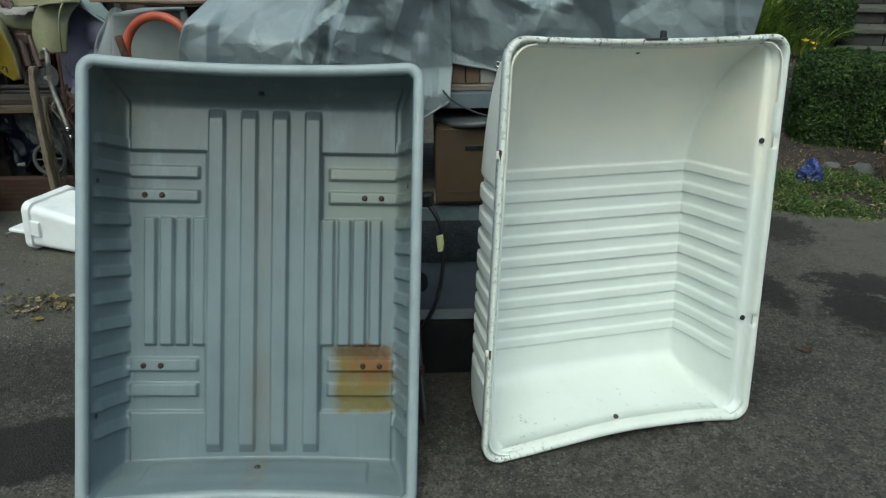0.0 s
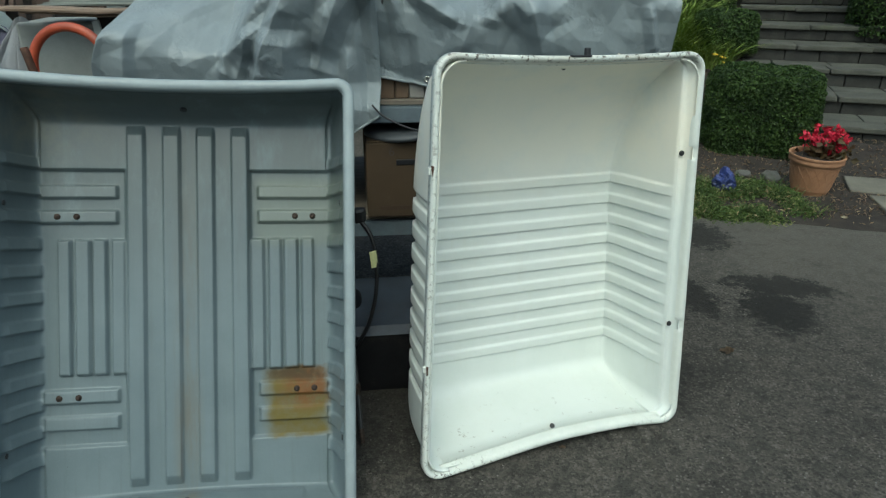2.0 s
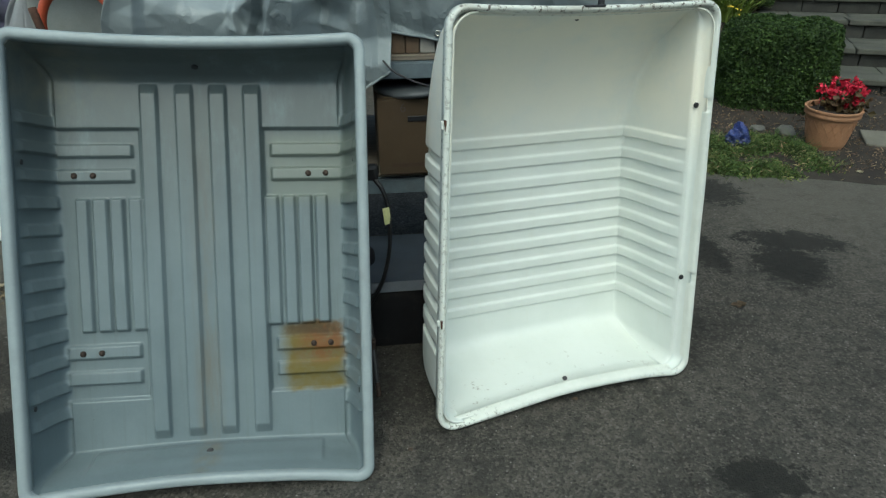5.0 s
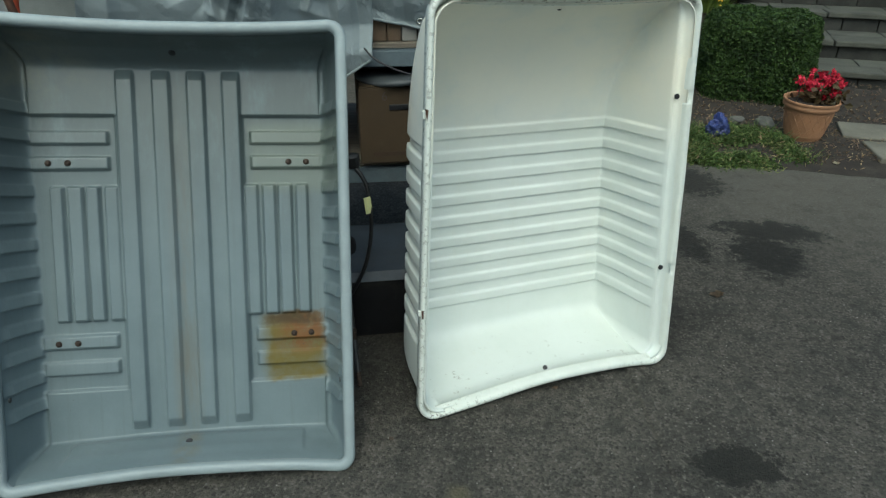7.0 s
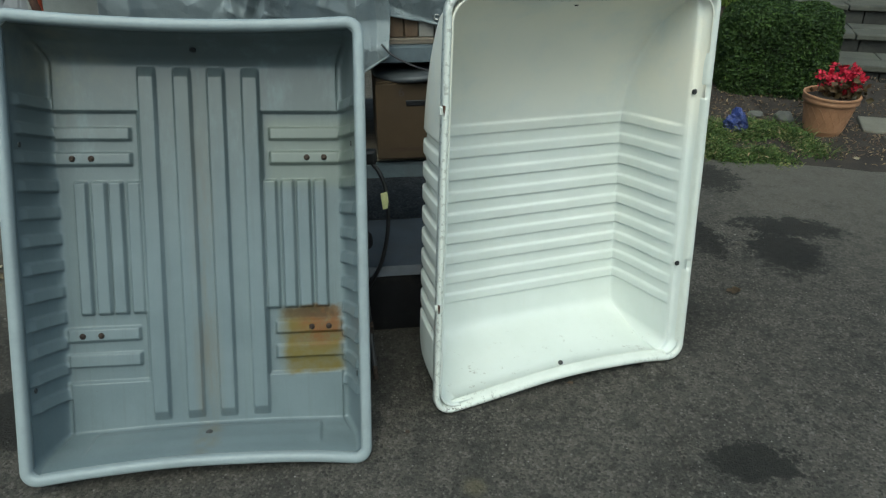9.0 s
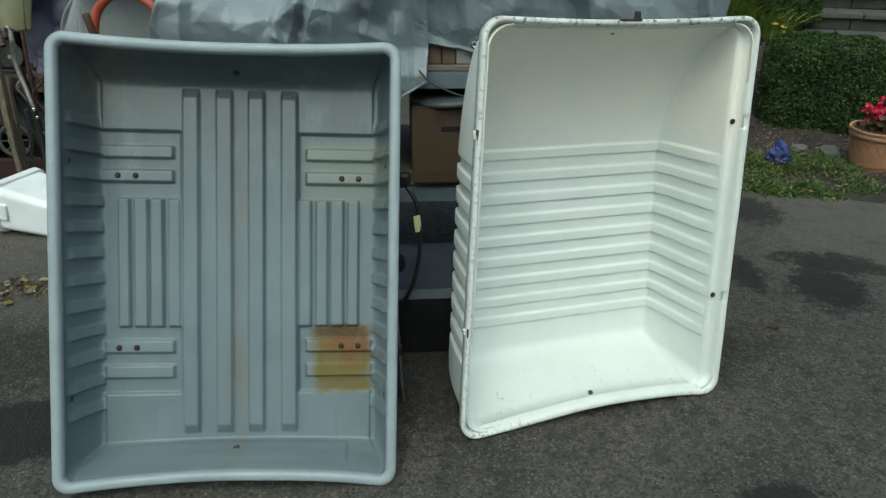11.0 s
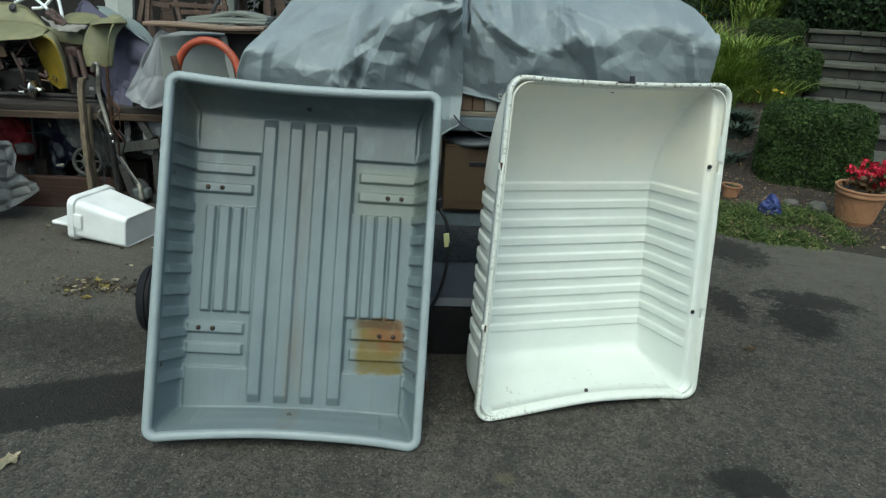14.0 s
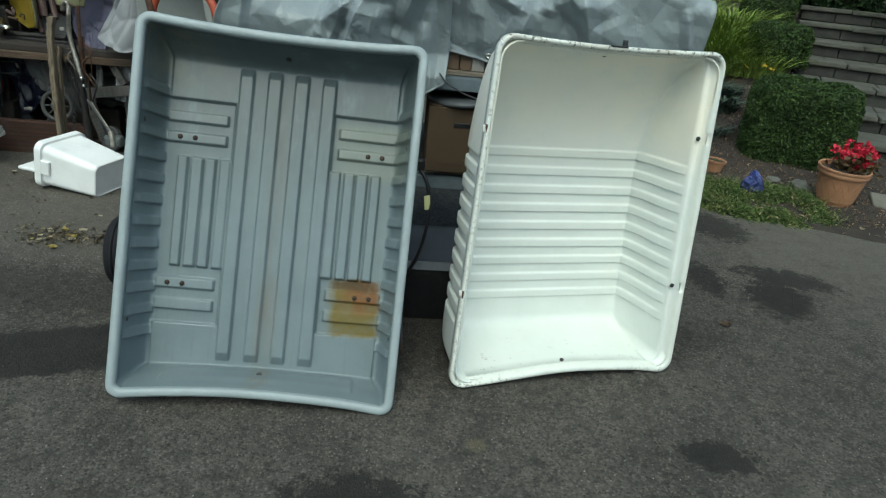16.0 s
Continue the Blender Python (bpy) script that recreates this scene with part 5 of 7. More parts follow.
def carton_box():
    base = thing("cardboard_box", "brown cardboard file box with hand holes and faded print", "box", pose(0.160, 2.33, 0.552, 0, 0, 2.0))
    part("carton", rough_up(box((0.36, 0.36, 0.265), (0, 0, 0.1325), 0.005), 0.002, 9), carton, base)
    part("flap", rough_up(box((0.35, 0.17, 0.006), (0.0, -0.09, 0.2685), 0.002), 0.003, 12), carton, base, "folded top flap")
    hole = box((0.105, 0.006, 0.020), (-0.025, -0.1795, 0.197), 0.0025)
    part("hand_hole", hole, black_plastic, base, "dark hand hole")
    text = bpy.data.curves.new("digit", "FONT")
    text.body, text.size, text.extrude = "6", 0.043, 0.0004
    ob = new("printed_digit", text)
    ob.parent, ob.matrix_basis = base, pose(-0.103, -0.1835, 0.222, 90)
    text.materials.append(ink)
    for k, wd in enumerate((0.11, 0.07)):
        part("print_bar", box((wd, 0.001, 0.014), (-0.08 + 0.1 * k, -0.1806, 0.035), 0.0), carton_dark, base, "faded printed line")


carton_box()
disc = lathe([(0.02, 0.0), (0.135, 0.0), (0.145, 0.006), (0.145, 0.016), (0.135, 0.022), (0.02, 0.014)], 40)
solo("bucket_lid", disc, grey_plastic, "round grey bucket lid lying on the carton", "lid", pose(0.125, 2.27, 0.832, 5, -4, 0), True)
disc = lathe([(0.02, 0.0), (0.125, 0.0), (0.13, 0.006), (0.13, 0.014), (0.12, 0.02), (0.02, 0.012)], 40)
solo("bucket_lid", disc, black_plastic, "round black bucket lid stacked on another", "lid", pose(0.06, 2.36, 0.858, -1, -4, 0), True)

# tote on the ground
PLACE = Matrix()
tote = thing("storage_tote", "black plastic storage tote with a dark slate lid", "storage box", pose(0.10, 2.14, 0.0, 0, 0, 8))


def tapered(w0, d0, w1, d1, h, r=0.03):
    bm = bmesh.new()
    rings = []
    for w_, d_, z in ((w0, d0, 0), (w1, d1, h)):
        ring = []
        for cx, cy, a0 in ((1, 1, 0), (-1, 1, 90), (-1, -1, 180), (1, -1, 270)):
            for k in range(6):
                a = radians(a0 + 90 * k / 5)
                ring.append(bm.verts.new((cx * (w_ / 2 - r) + r * math.cos(a), cy * (d_ / 2 - r) + r * math.sin(a), z)))
        rings.append(ring)
    n = len(rings[0])
    for k in range(n):
        bm.faces.new((rings[0][k], rings[0][(k + 1) % n], rings[1][(k + 1) % n], rings[1][k]))
    bm.faces.new(rings[0][::-1])
    bm.faces.new(rings[1])
    return bm


part("body", tapered(0.44, 0.32, 0.50, 0.38, 0.24), black_plastic, tote)
part("lid", tapered(0.52, 0.40, 0.49, 0.37, 0.03), plain("slate_plastic", (0.045, 0.055, 0.072), 0.5, 0.2), tote, "dark slate plastic lid", at=pose(0, 0, 0.24))

lead = thing("thin_cable", "thin dark cable hanging slack under the rack", "cable")
part("cable", tube(curve_points([(0.000, 2.145, 0.955), (0.030, 2.135, 0.926), (0.075, 2.13, 0.902), (0.137, 2.13, 0.880), (0.23, 2.15, 0.862), (0.34, 2.18, 0.875)], 24), 0.0035, sides=6), black_plastic, lead, smooth=True)
PLACE = YARD
# cord with a yellow tag behind the grey tub, and a handled rod
cord = thing("power_cord", "black cord with a yellow tag hanging behind the cart", "cord")
part("cable", tube(curve_points([(-0.12, 1.92, 0.72), (-0.045, 1.87, 0.66), (0.0, 1.84, 0.60), (0.012, 1.83, 0.50), (0.0, 1.83, 0.38), (-0.04, 1.84, 0.26), (-0.14, 1.88, 0.10), (-0.30, 1.95, 0.01)], 40), 0.007, sides=8), black_plastic, cord, smooth=True)
yellow_tag = plain("yellow_tag", (0.56, 0.56, 0.28), 0.5, 0.15)
part("tag", box((0.022, 0.003, 0.055), (0.004, 1.823, 0.535), 0.001, turn=pose(0, 0, 0, 0, -6, 20)), yellow_tag, cord, "pale yellow tag")
part("plug", rough_up(box((0.04, 0.035, 0.05), (-0.035, 1.865, 0.665), 0.012), 0.003, 30), black_plastic, cord)
rod = thing("tie_rod", "black rod with a bright metal end leaning behind the cart", "rod")
part("shaft", tube([(-0.05, 1.63, 0.005), (-0.075, 1.80, 0.30)], 0.008, sides=10), black_steel, rod)
part("tip", tube([(-0.0485, 1.62, 0.008), (-0.052, 1.642, 0.045)], 0.008, sides=12), bolt_steel, rod, "dull metal end")
part("clamp", box((0.02, 0.03, 0.035), (-0.062, 1.71, 0.145), 0.004), bolt_steel, rod, "small metal clamp")

# ---- white wastebasket on its side ----
PLACE = Matrix()
white_plastic = plain("white_plastic", (0.78, 0.79, 0.78), 0.4, 0.05, 8.0, 200.0, 0.05, dirty=0.12)


def rounded_ring(bm, w_, h_, r, z):
    ring = []
    for cx, cy, a0 in ((1, 1, 0), (-1, 1, 90), (-1, -1, 180), (1, -1, 270)):
        for k in range(7):
            a = radians(a0 + 90 * k / 6)
            ring.append(bm.verts.new((cx * (w_ / 2 - r) + r * math.cos(a), cy * (h_ / 2 - r) + r * math.sin(a), z)))
    return ring


def bridge(bm, a, b):
    n = len(a)
    for k in range(n):
        bm.faces.new((a[k], a[(k + 1) % n], b[(k + 1) % n], b[k]))


def wastebasket():
    """Built upright: foot at z 0, mouth at the top; then laid on a long side."""
    m = Matrix.Translation((-1.828, 2.91, 0.0)) @ pose(0, 0, 0, 0, 0, -10) @ Matrix.Translation((0, 0, 0.089)) @ pose(0, 0, 0, 0, -81, 0) @ pose(0, 0, 0, 0, 0, 90)
    base = thing("wastebasket", "white plastic swing-top wastebasket lying on its side", "wastebasket", m @ Matrix.Scale(1.08, 4))
    bm = bmesh.new()
    sizes = [(0.215, 0.150, 0.02, 0.004), (0.225, 0.160, 0.025, 0.0), (0.235, 0.17, 0.028, 0.006), (0.262, 0.198, 0.034, 0.19), (0.275, 0.212, 0.036, 0.285), (0.278, 0.215, 0.036, 0.288), (0.300, 0.236, 0.042, 0.290), (0.302, 0.238, 0.042, 0.325), (0.296, 0.232, 0.04, 0.328), (0.272, 0.208, 0.034, 0.326), (0.215, 0.148, 0.02, 0.012)]
    rings = [rounded_ring(bm, *s) for s in sizes]
    for a, b in zip(rings, rings[1:]):
        bridge(bm, a, b)
    bm.faces.new(rings[0][::-1])
    bm.faces.new(rings[-1])
    bmesh.ops.recalc_face_normals(bm, faces=bm.faces)
    part("bucket", bm, white_plastic, base)
    for side in (-1, 1):
        part("grip", box((0.016, 0.075, 0.05), (side * 0.141, 0.0, 0.268), 0.005), white_plastic, base, "moulded side grip")
    part("swing_lid", box((0.23, 0.020, 0.15), (0.0, 0.060, 0.392), 0.009, turn=pose(0, 0, 0, -8, 0, 0)), white_plastic, base, "tilted swing lid")
    return base


wastebasket()

# ---- cluttered bench ----
# the bench and all round it stand a little farther off; FLOOR is the ground there
FAR = Matrix.Translation((-0.044, -0.516, 1.302)) @ Matrix.Scale(1.10, 4) @ Matrix.Translation((0.044, 0.516, -1.302))
PLACE = YARD @ FAR
FLOOR = 0.1185
old_wood = wood("weathered_board", (0.034, 0.025, 0.018), (0.016, 0.012, 0.010))
red_wood = wood("red_brown_board", (0.06, 0.025, 0.013), (0.024, 0.012, 0.009))
rail_wood = wood("worn_brown_rail", (0.105, 0.07, 0.043), (0.045, 0.028, 0.018))
BENCH = pose(-2.05, 3.24, 0, 0, 0, 1.5)
bench = thing("workbench", "rough wooden workbench loaded with machine parts", "workbench", BENCH)
for k in range(5):
    part("top_plank", rough_up(box((2.3, 0.185, 0.035), (-0.55, 0.09 + 0.19 * k, 0.705), 0.004), 0.003, 3, k), old_wood, bench)
part("front_rail", rough_up(box((2.3, 0.03, 0.038), (-0.55, -0.005, 0.668), 0.004), 0.003, 4), rail_wood, bench)
for x in (-1.65, -0.62, 0.52):
    for y in (0.06, 0.85):
        part("leg", rough_up(box((0.07, 0.07, 0.69 - FLOOR), (x, y, 0.345 + FLOOR / 2), 0.005), 0.003, 5, x), old_wood, bench)
part("low_beam", rough_up(box((1.5, 0.05, 0.19), (-0.62, 0.03, 0.205), 0.006), 0.003, 3), red_wood, bench, "red-brown beam across the foot")
part("low_shelf", box((2.1, 0.45, 0.025), (-0.55, 0.68, 0.30), 0.003), old_wood, bench)

galvanised = plain("galvanised_sheet", (0.085, 0.095, 0.092), 0.6, 0.2, 6.0, 140.0, 0.2, metal=0.3)

# ---- posts, tube frame and odd pieces before the bench ----
PLACE = Matrix()
brown_post = wood("split_brown_post", (0.215, 0.170, 0.108), (0.065, 0.05, 0.036), (40.0, 40.0, 1.5))


def board_along(line, width, depth, seed):
    """A rough split board that follows a line."""
    pts = curve_points(line, 26)
    bm = bmesh.new()
    rings = []
    for n, p in enumerate(pts):
        wob = 1 + 0.25 * noise.noise(Vector((n * 0.45, seed, 0)))
        shift = 0.006 * noise.noise(Vector((n * 0.3, seed, 5)))
        rings.append([bm.verts.new((p.x + shift + sx * width * wob / 2, p.y + sy * depth / 2, p.z)) for sx, sy in ((-1, -0.7), (-0.8, -1), (0.8, -1), (1, -0.7), (1, 1), (-1, 1))])
    for a, b in zip(rings, rings[1:]):
        for k in range(6):
            bm.faces.new((a[k], a[(k + 1) % 6], b[(k + 1) % 6], b[k]))
    bm.faces.new(rings[0][::-1])
    bm.faces.new(rings[-1])
    bmesh.ops.recalc_face_normals(bm, faces=bm.faces)
    return bm


solo("fence_post", board_along([(-2.357, 3.360, 0.842), (-2.374, 3.350, 0.736), (-2.374, 3.330, 0.569), (-2.365, 3.300, 0.366), (-2.353, 3.280, 0.149)[:2] + (0.0,)], 0.033, 0.03, 1.0), brown_post, "weathered leaning timber post by the bench", "post")
solo("fence_post", board_along([(-2.356, 3.380, 0.678), (-2.361, 3.360, 0.495), (-2.361, 3.340, 0.322), (-2.349, 3.320, 0.146)[:2] + (0.0,)], 0.022, 0.025, 4.0), brown_post, "split timber stake by the bench", "post")
oily = plain("oily_dark_metal", (0.018, 0.016, 0.015), 0.5, 0.5, 18.0, 160.0, 0.5, metal=0.3)
worn_chrome = plain("worn_chrome", (0.30, 0.275, 0.23), 0.38, 0.5, 22.0, 160.0, 0.4, metal=0.7, dirt=(0.05, 0.036, 0.026), dirty=1.0)
frame_ = thing("tube_frame", "bent chromed tube frame leaning on the bench", "tube frame")
part("tube", tube(curve_points([(-2.222, 3.270, 0.897), (-2.208, 3.260, 0.924), (-2.185, 3.250, 0.942), (-2.173, 3.250, 0.930), (-2.172, 3.240, 0.874), (-2.184, 3.240, 0.793), (-2.171, 3.230, 0.724), (-2.151, 3.220, 0.655), (-2.117, 3.200, 0.541)], 40), 0.0125, sides=12), worn_chrome, frame_, smooth=True)
part("leg", rough_up(tube(curve_points([(-2.198, 3.270, 0.737), (-2.169, 3.250, 0.612), (-2.156, 3.240, 0.490), (-2.143, 3.230, 0.362), (-2.121, 3.200, 0.189)[:2] + (0.0,)], 20), 0.020, sides=10), 0.004, 20), oily, frame_, "blackened lower leg")
part("stay", tube([(-2.150, 3.300, 0.923), (-2.153, 3.280, 0.725), (-2.140, 3.250, 0.543)], 0.009, sides=8), rust, frame_)
part("stay", tube([(-2.142, 3.300, 0.762), (-2.143, 3.270, 0.560)], 0.006, sides=8), rust, frame_)
part("hook", tube(curve_points([(-2.186, 3.250, 0.933), (-2.149, 3.240, 0.932), (-2.126, 3.240, 0.924)], 8), 0.004, sides=8), rust, frame_)
part("bolt", lathe([(0.004, 0), (0.011, 0.002), (0.011, 0.012), (0.004, 0.015)], 12), chrome, frame_, "bright bolt head", True, Matrix.Translation((-2.103, 3.180, 0.552)) @ pose(0, 0, 0, 90))
part("bolt", lathe([(0.004, 0), (0.008, 0.002), (0.008, 0.012), (0.004, 0.015)], 12), chrome, frame_, "bright bolt head", True, Matrix.Translation((-2.094, 3.180, 0.513)) @ pose(0, 0, 0, 90))
chain_at = curve_points([(-2.167, 3.210, 0.529), (-2.181, 3.200, 0.419), (-2.190, 3.190, 0.317), (-2.203, 3.180, 0.210)], 13)
for k in range(14):
    link = bmesh.new()
    ring = [(0.009 * math.cos(2 * math.pi * q / 16), 0, 0.016 * math.sin(2 * math.pi * q / 16)) for q in range(17)]
    tube(ring, 0.0024, link, 6, False)
    part("chain_link", link, black_steel, frame_, at=Matrix.Translation(chain_at[k]) @ pose(0, 0, 0, 0, 0, 90 * (k % 2) + 15))
rng = random.Random(17)
for k in range(9):
    p = Vector((rng.uniform(-2.20, -2.09), rng.uniform(3.22, 3.30), rng.uniform(0.45, 0.80)))
    part("wire", tube(curve_points([p, p + Vector((rng.uniform(-0.04, 0.05), -0.01, -0.05)), p + Vector((rng.uniform(-0.05, 0.06), 0.0, -0.12)), p + Vector((rng.uniform(-0.03, 0.05), 0.01, -rng.uniform(0.16, 0.30)))], 14), rng.uniform(0.0025, 0.006), sides=6), rng.choice((rust, oily, worn_chrome)), frame_, smooth=True)
lever = thing("lever_rod", "black lever rod with a pale socket slanting by the bench", "rod")
part("shaft", tube([(-2.101, 3.200, 0.427), (-1.938, 3.120, 0.273)], 0.007, sides=10), black_steel, lever)
part("shaft", tube([(-2.081, 3.200, 0.418), (-1.934, 3.120, 0.280)], 0.0035, sides=8), worn_chrome, lever, "thin worn rod")
part("socket", tube([(-1.937, 3.120, 0.280), (-1.925, 3.110, 0.253), (-1.919, 3.100, 0.197)], 0.014, sides=12), worn_chrome, lever, "pale worn socket")
part("foot", rough_up(box((0.10, 0.06, 0.06), (-1.932, 3.140, 0.220), 0.012), 0.012, 24), galvanised, lever, "worn cast foot")
trestle = thing("trestle", "grey timber trestle with slanting legs", "trestle")


def batten(a, b, width, depth):
    """A squared timber from a to b, its wide side to the front."""
    a, b = Vector(a), Vector(b)
    along = (b - a).normalized()
    m = Matrix.Translation((a + b) / 2) @ Matrix((Vector((along.z, 0, -along.x)).normalized(), Vector((0, 1, 0)), along)).transposed().to_4x4()
    return box((width, depth, (b - a).length), (0, 0, 0), 0.003), m


dull_wood = wood("dull_grey_lumber", (0.075, 0.072, 0.065), (0.035, 0.033, 0.03))
for a, b, w_, d_ in (((-2.128, 3.500, 0.632), (-2.017, 3.440, 0.479), 0.042, 0.03), ((-2.241, 3.420, 0.409), (-1.964, 3.460, 0.450), 0.062, 0.03), ((-2.207, 3.400, 0.354), (-2.134, 3.360, 0.142), 0.05, 0.03), ((-2.022, 3.480, 0.493), (-2.025, 3.500, 0.118), 0.045, 0.03)):
    bm, m = batten(a, b, w_, d_)
    part("leg", bm, dull_wood, trestle, at=m)
jack = thing("floor_jack", "small grey cast jack on the ground behind the cart", "jack", Matrix.Translation((-1.923, 3.2, 0.0)) @ pose(0, 0, 0, 0, 0, 20))
part("body", rough_up(box((0.17, 0.26, 0.09), (0, 0.03, 0.045), 0.015), 0.006, 12), dull_wood, jack)
part("arm", tube([(-0.06, -0.08, 0.09), (0.06, -0.10, 0.12)], 0.008, sides=8), rust, jack)

# ---- old yellow tractor bodywork on the bench ----
yellow_paint = plain("faded_yellow_paint", (0.20, 0.19, 0.10), 0.55, 0.25, 7.0, 150.0, 0.15, dirt=(0.12, 0.105, 0.06), dirty=0.45)
bright_yellow = plain("yellow_inner_paint", (0.25, 0.175, 0.014), 0.5, 0.2, 7.0, 150.0, 0.15, dirt=(0.12, 0.085, 0.03), dirty=0.5)
brown_iron = plain("brown_iron", (0.07, 0.042, 0.034), 0.7, 0.35, 14.0, 160.0, 0.4)


def patch(a, b, bulge=(0, 0, 0), thick=0.005, rows=14, cols=28):
    """Pressed sheet between two lines, swelling by bulge in the middle."""
    a, b = curve_points(a, cols), curve_points(b, cols)
    swell = Vector(bulge)

    def place(s, t):
        k = min(int(t * cols + 0.5), cols)
        return a[k].lerp(b[k], s) + swell * (4 * s * (1 - s))

    return sheet(rows, cols, place, thick)


tractor = thing("tractor_bodywork", "dismantled yellow garden tractor bodywork on the bench", "tractor parts")
lip = [(-2.636, 3.460, 1.066), (-2.588, 3.460, 1.046), (-2.560, 3.460, 1.001), (-2.547, 3.470, 0.908), (-2.547, 3.480, 0.819), (-2.558, 3.490, 0.752)]
part("fender_top", patch([(-3.144, 3.460, 1.000), (-2.915, 3.460, 1.027), (-2.727, 3.460, 1.046), (-2.635, 3.460, 1.070)], [(-3.365, 3.750, 1.107), (-3.124, 3.750, 1.124), (-2.888, 3.720, 1.118), (-2.652, 3.560, 1.091)], (0, 0, 0.015)), yellow_paint, tractor, "faded wheel-arch top", True)
part("fender_lip", patch(lip, [(-2.651, 3.560, 1.094), (-2.622, 3.560, 1.049), (-2.603, 3.560, 0.986), (-2.585, 3.560, 0.898), (-2.583, 3.560, 0.819), (-2.593, 3.560, 0.738)], (0.01, -0.01, 0)), yellow_paint, tractor, "faded rounded fender lip", True)
part("fender_inside", patch(lip, [(-2.873, 3.660, 1.025), (-2.846, 3.660, 0.981), (-2.830, 3.660, 0.905), (-2.808, 3.660, 0.814), (-2.779, 3.640, 0.768), (-2.670, 3.580, 0.728)], (0, 0.02, 0)), bright_yellow, tractor, "bright yellow inside of the wheel arch", True)
part("fender_clip", tube(curve_points([(-2.631, 3.470, 0.809), (-2.614, 3.460, 0.824), (-2.596, 3.460, 0.822), (-2.604, 3.470, 0.793)], 10), 0.004, sides=6), black_steel, tractor)
part("cowl", patch([(-3.463, 3.900, 1.235), (-3.220, 3.900, 1.234), (-3.120, 3.900, 1.231), (-3.018, 3.880, 1.203), (-2.942, 3.860, 1.150), (-2.845, 3.800, 1.097)], [(-3.342, 3.720, 1.095), (-3.103, 3.720, 1.112), (-2.986, 3.720, 1.111), (-2.901, 3.720, 1.107), (-2.820, 3.700, 1.091), (-2.748, 3.680, 1.074)], (0, -0.03, 0.03)), yellow_paint, tractor, "faded rounded cowl", True)
part("lamp_socket", lathe([(0.004, 0.0), (0.022, 0.002), (0.026, 0.010), (0.018, 0.016), (0.004, 0.014)], 20), black_plastic, tractor, "dark lamp socket", True, Matrix.Translation((-3.029, 3.760, 1.204)) @ pose(0, 0, 0, 70, 0, 0))
part("dash", patch([(-2.794, 3.720, 1.105), (-2.705, 3.700, 1.089), (-2.598, 3.680, 1.081), (-2.478, 3.660, 1.108)], [(-2.732, 3.680, 1.034), (-2.671, 3.660, 1.017), (-2.583, 3.640, 1.009), (-2.490, 3.620, 1.008)], (0, -0.01, 0)), yellow_paint, tractor, "shaded panel under the seat pan", True)
part("hood_face", patch([(-2.347, 3.500, 1.139), (-2.391, 3.500, 1.066), (-2.415, 3.500, 0.985), (-2.407, 3.500, 0.895)], [(-2.239, 3.720, 1.147), (-2.251, 3.620, 1.086), (-2.248, 3.560, 1.009), (-2.267, 3.540, 0.892)], (0, -0.05, 0), cols=30, rows=24), yellow_paint, tractor, "faded hood with a rounded nose", True)
part("hood_top", patch([(-2.347, 3.500, 1.136), (-2.247, 3.460, 1.154), (-2.187, 3.500, 1.156), (-2.240, 3.720, 1.143)], [(-2.630, 3.950, 1.140), (-2.549, 3.950, 1.147), (-2.462, 3.950, 1.147), (-2.387, 3.950, 1.143)], (0, 0, 0.02)), yellow_paint, tractor, "faded hood top", True)
part("hood_seam", tube(curve_points([(-2.176, 3.470, 1.154), (-2.197, 3.450, 1.096), (-2.221, 3.450, 1.005), (-2.258, 3.480, 0.901)], 20), 0.005, sides=8), yellow_paint, tractor, smooth=True)
bm = bmesh.new()
bmesh.ops.create_uvsphere(bm, u_segments=24, v_segments=12, radius=1.0, matrix=Matrix.Translation((-2.366, 3.800, 1.149)) @ Matrix.Diagonal((0.052, 0.05, 0.042, 1)))
part("tank_cap", bm, yellow_paint, tractor, smooth=True)
part("seat_pan", patch([(-2.763, 3.850, 1.137), (-2.751, 3.900, 1.172), (-2.652, 3.920, 1.183), (-2.554, 3.900, 1.170), (-2.504, 3.850, 1.138)], [(-2.585, 3.620, 1.138), (-2.503, 3.580, 1.133), (-2.443, 3.580, 1.135), (-2.404, 3.600, 1.140), (-2.392, 3.640, 1.146)], (0, 0, -0.03)), yellow_paint, tractor, "shallow pressed seat pan", True)
part("seat_rim", tube(curve_points([(-2.763, 3.850, 1.137), (-2.751, 3.900, 1.172), (-2.652, 3.920, 1.183), (-2.554, 3.900, 1.170), (-2.504, 3.850, 1.138)], 24), 0.006, sides=8), yellow_paint, tractor, smooth=True)
scrap = patch([(-2.769, 3.660, 1.169), (-2.724, 3.660, 1.144), (-2.626, 3.620, 1.116), (-2.517, 3.600, 1.128), (-2.412, 3.580, 1.124)], [(-2.702, 3.600, 1.134), (-2.639, 3.580, 1.097), (-2.563, 3.560, 1.088), (-2.482, 3.550, 1.092), (-2.412, 3.550, 1.115)], (0, -0.01, 0.01), 0.003, 10, 40)
solo("torn_scrap", rough_up(scrap, 0.012, 28, 4), paper, "torn pale scrap lying on the bodywork", "scrap")
solo("rusty_bracket", rough_up(tube(curve_points([(-2.767, 3.720, 1.185), (-2.694, 3.680, 1.158), (-2.625, 3.640, 1.136), (-2.577, 3.620, 1.118)], 14), 0.02, sides=8), 0.012, 30), brown_iron, "rusty bracket lying on the bodywork", "bracket")
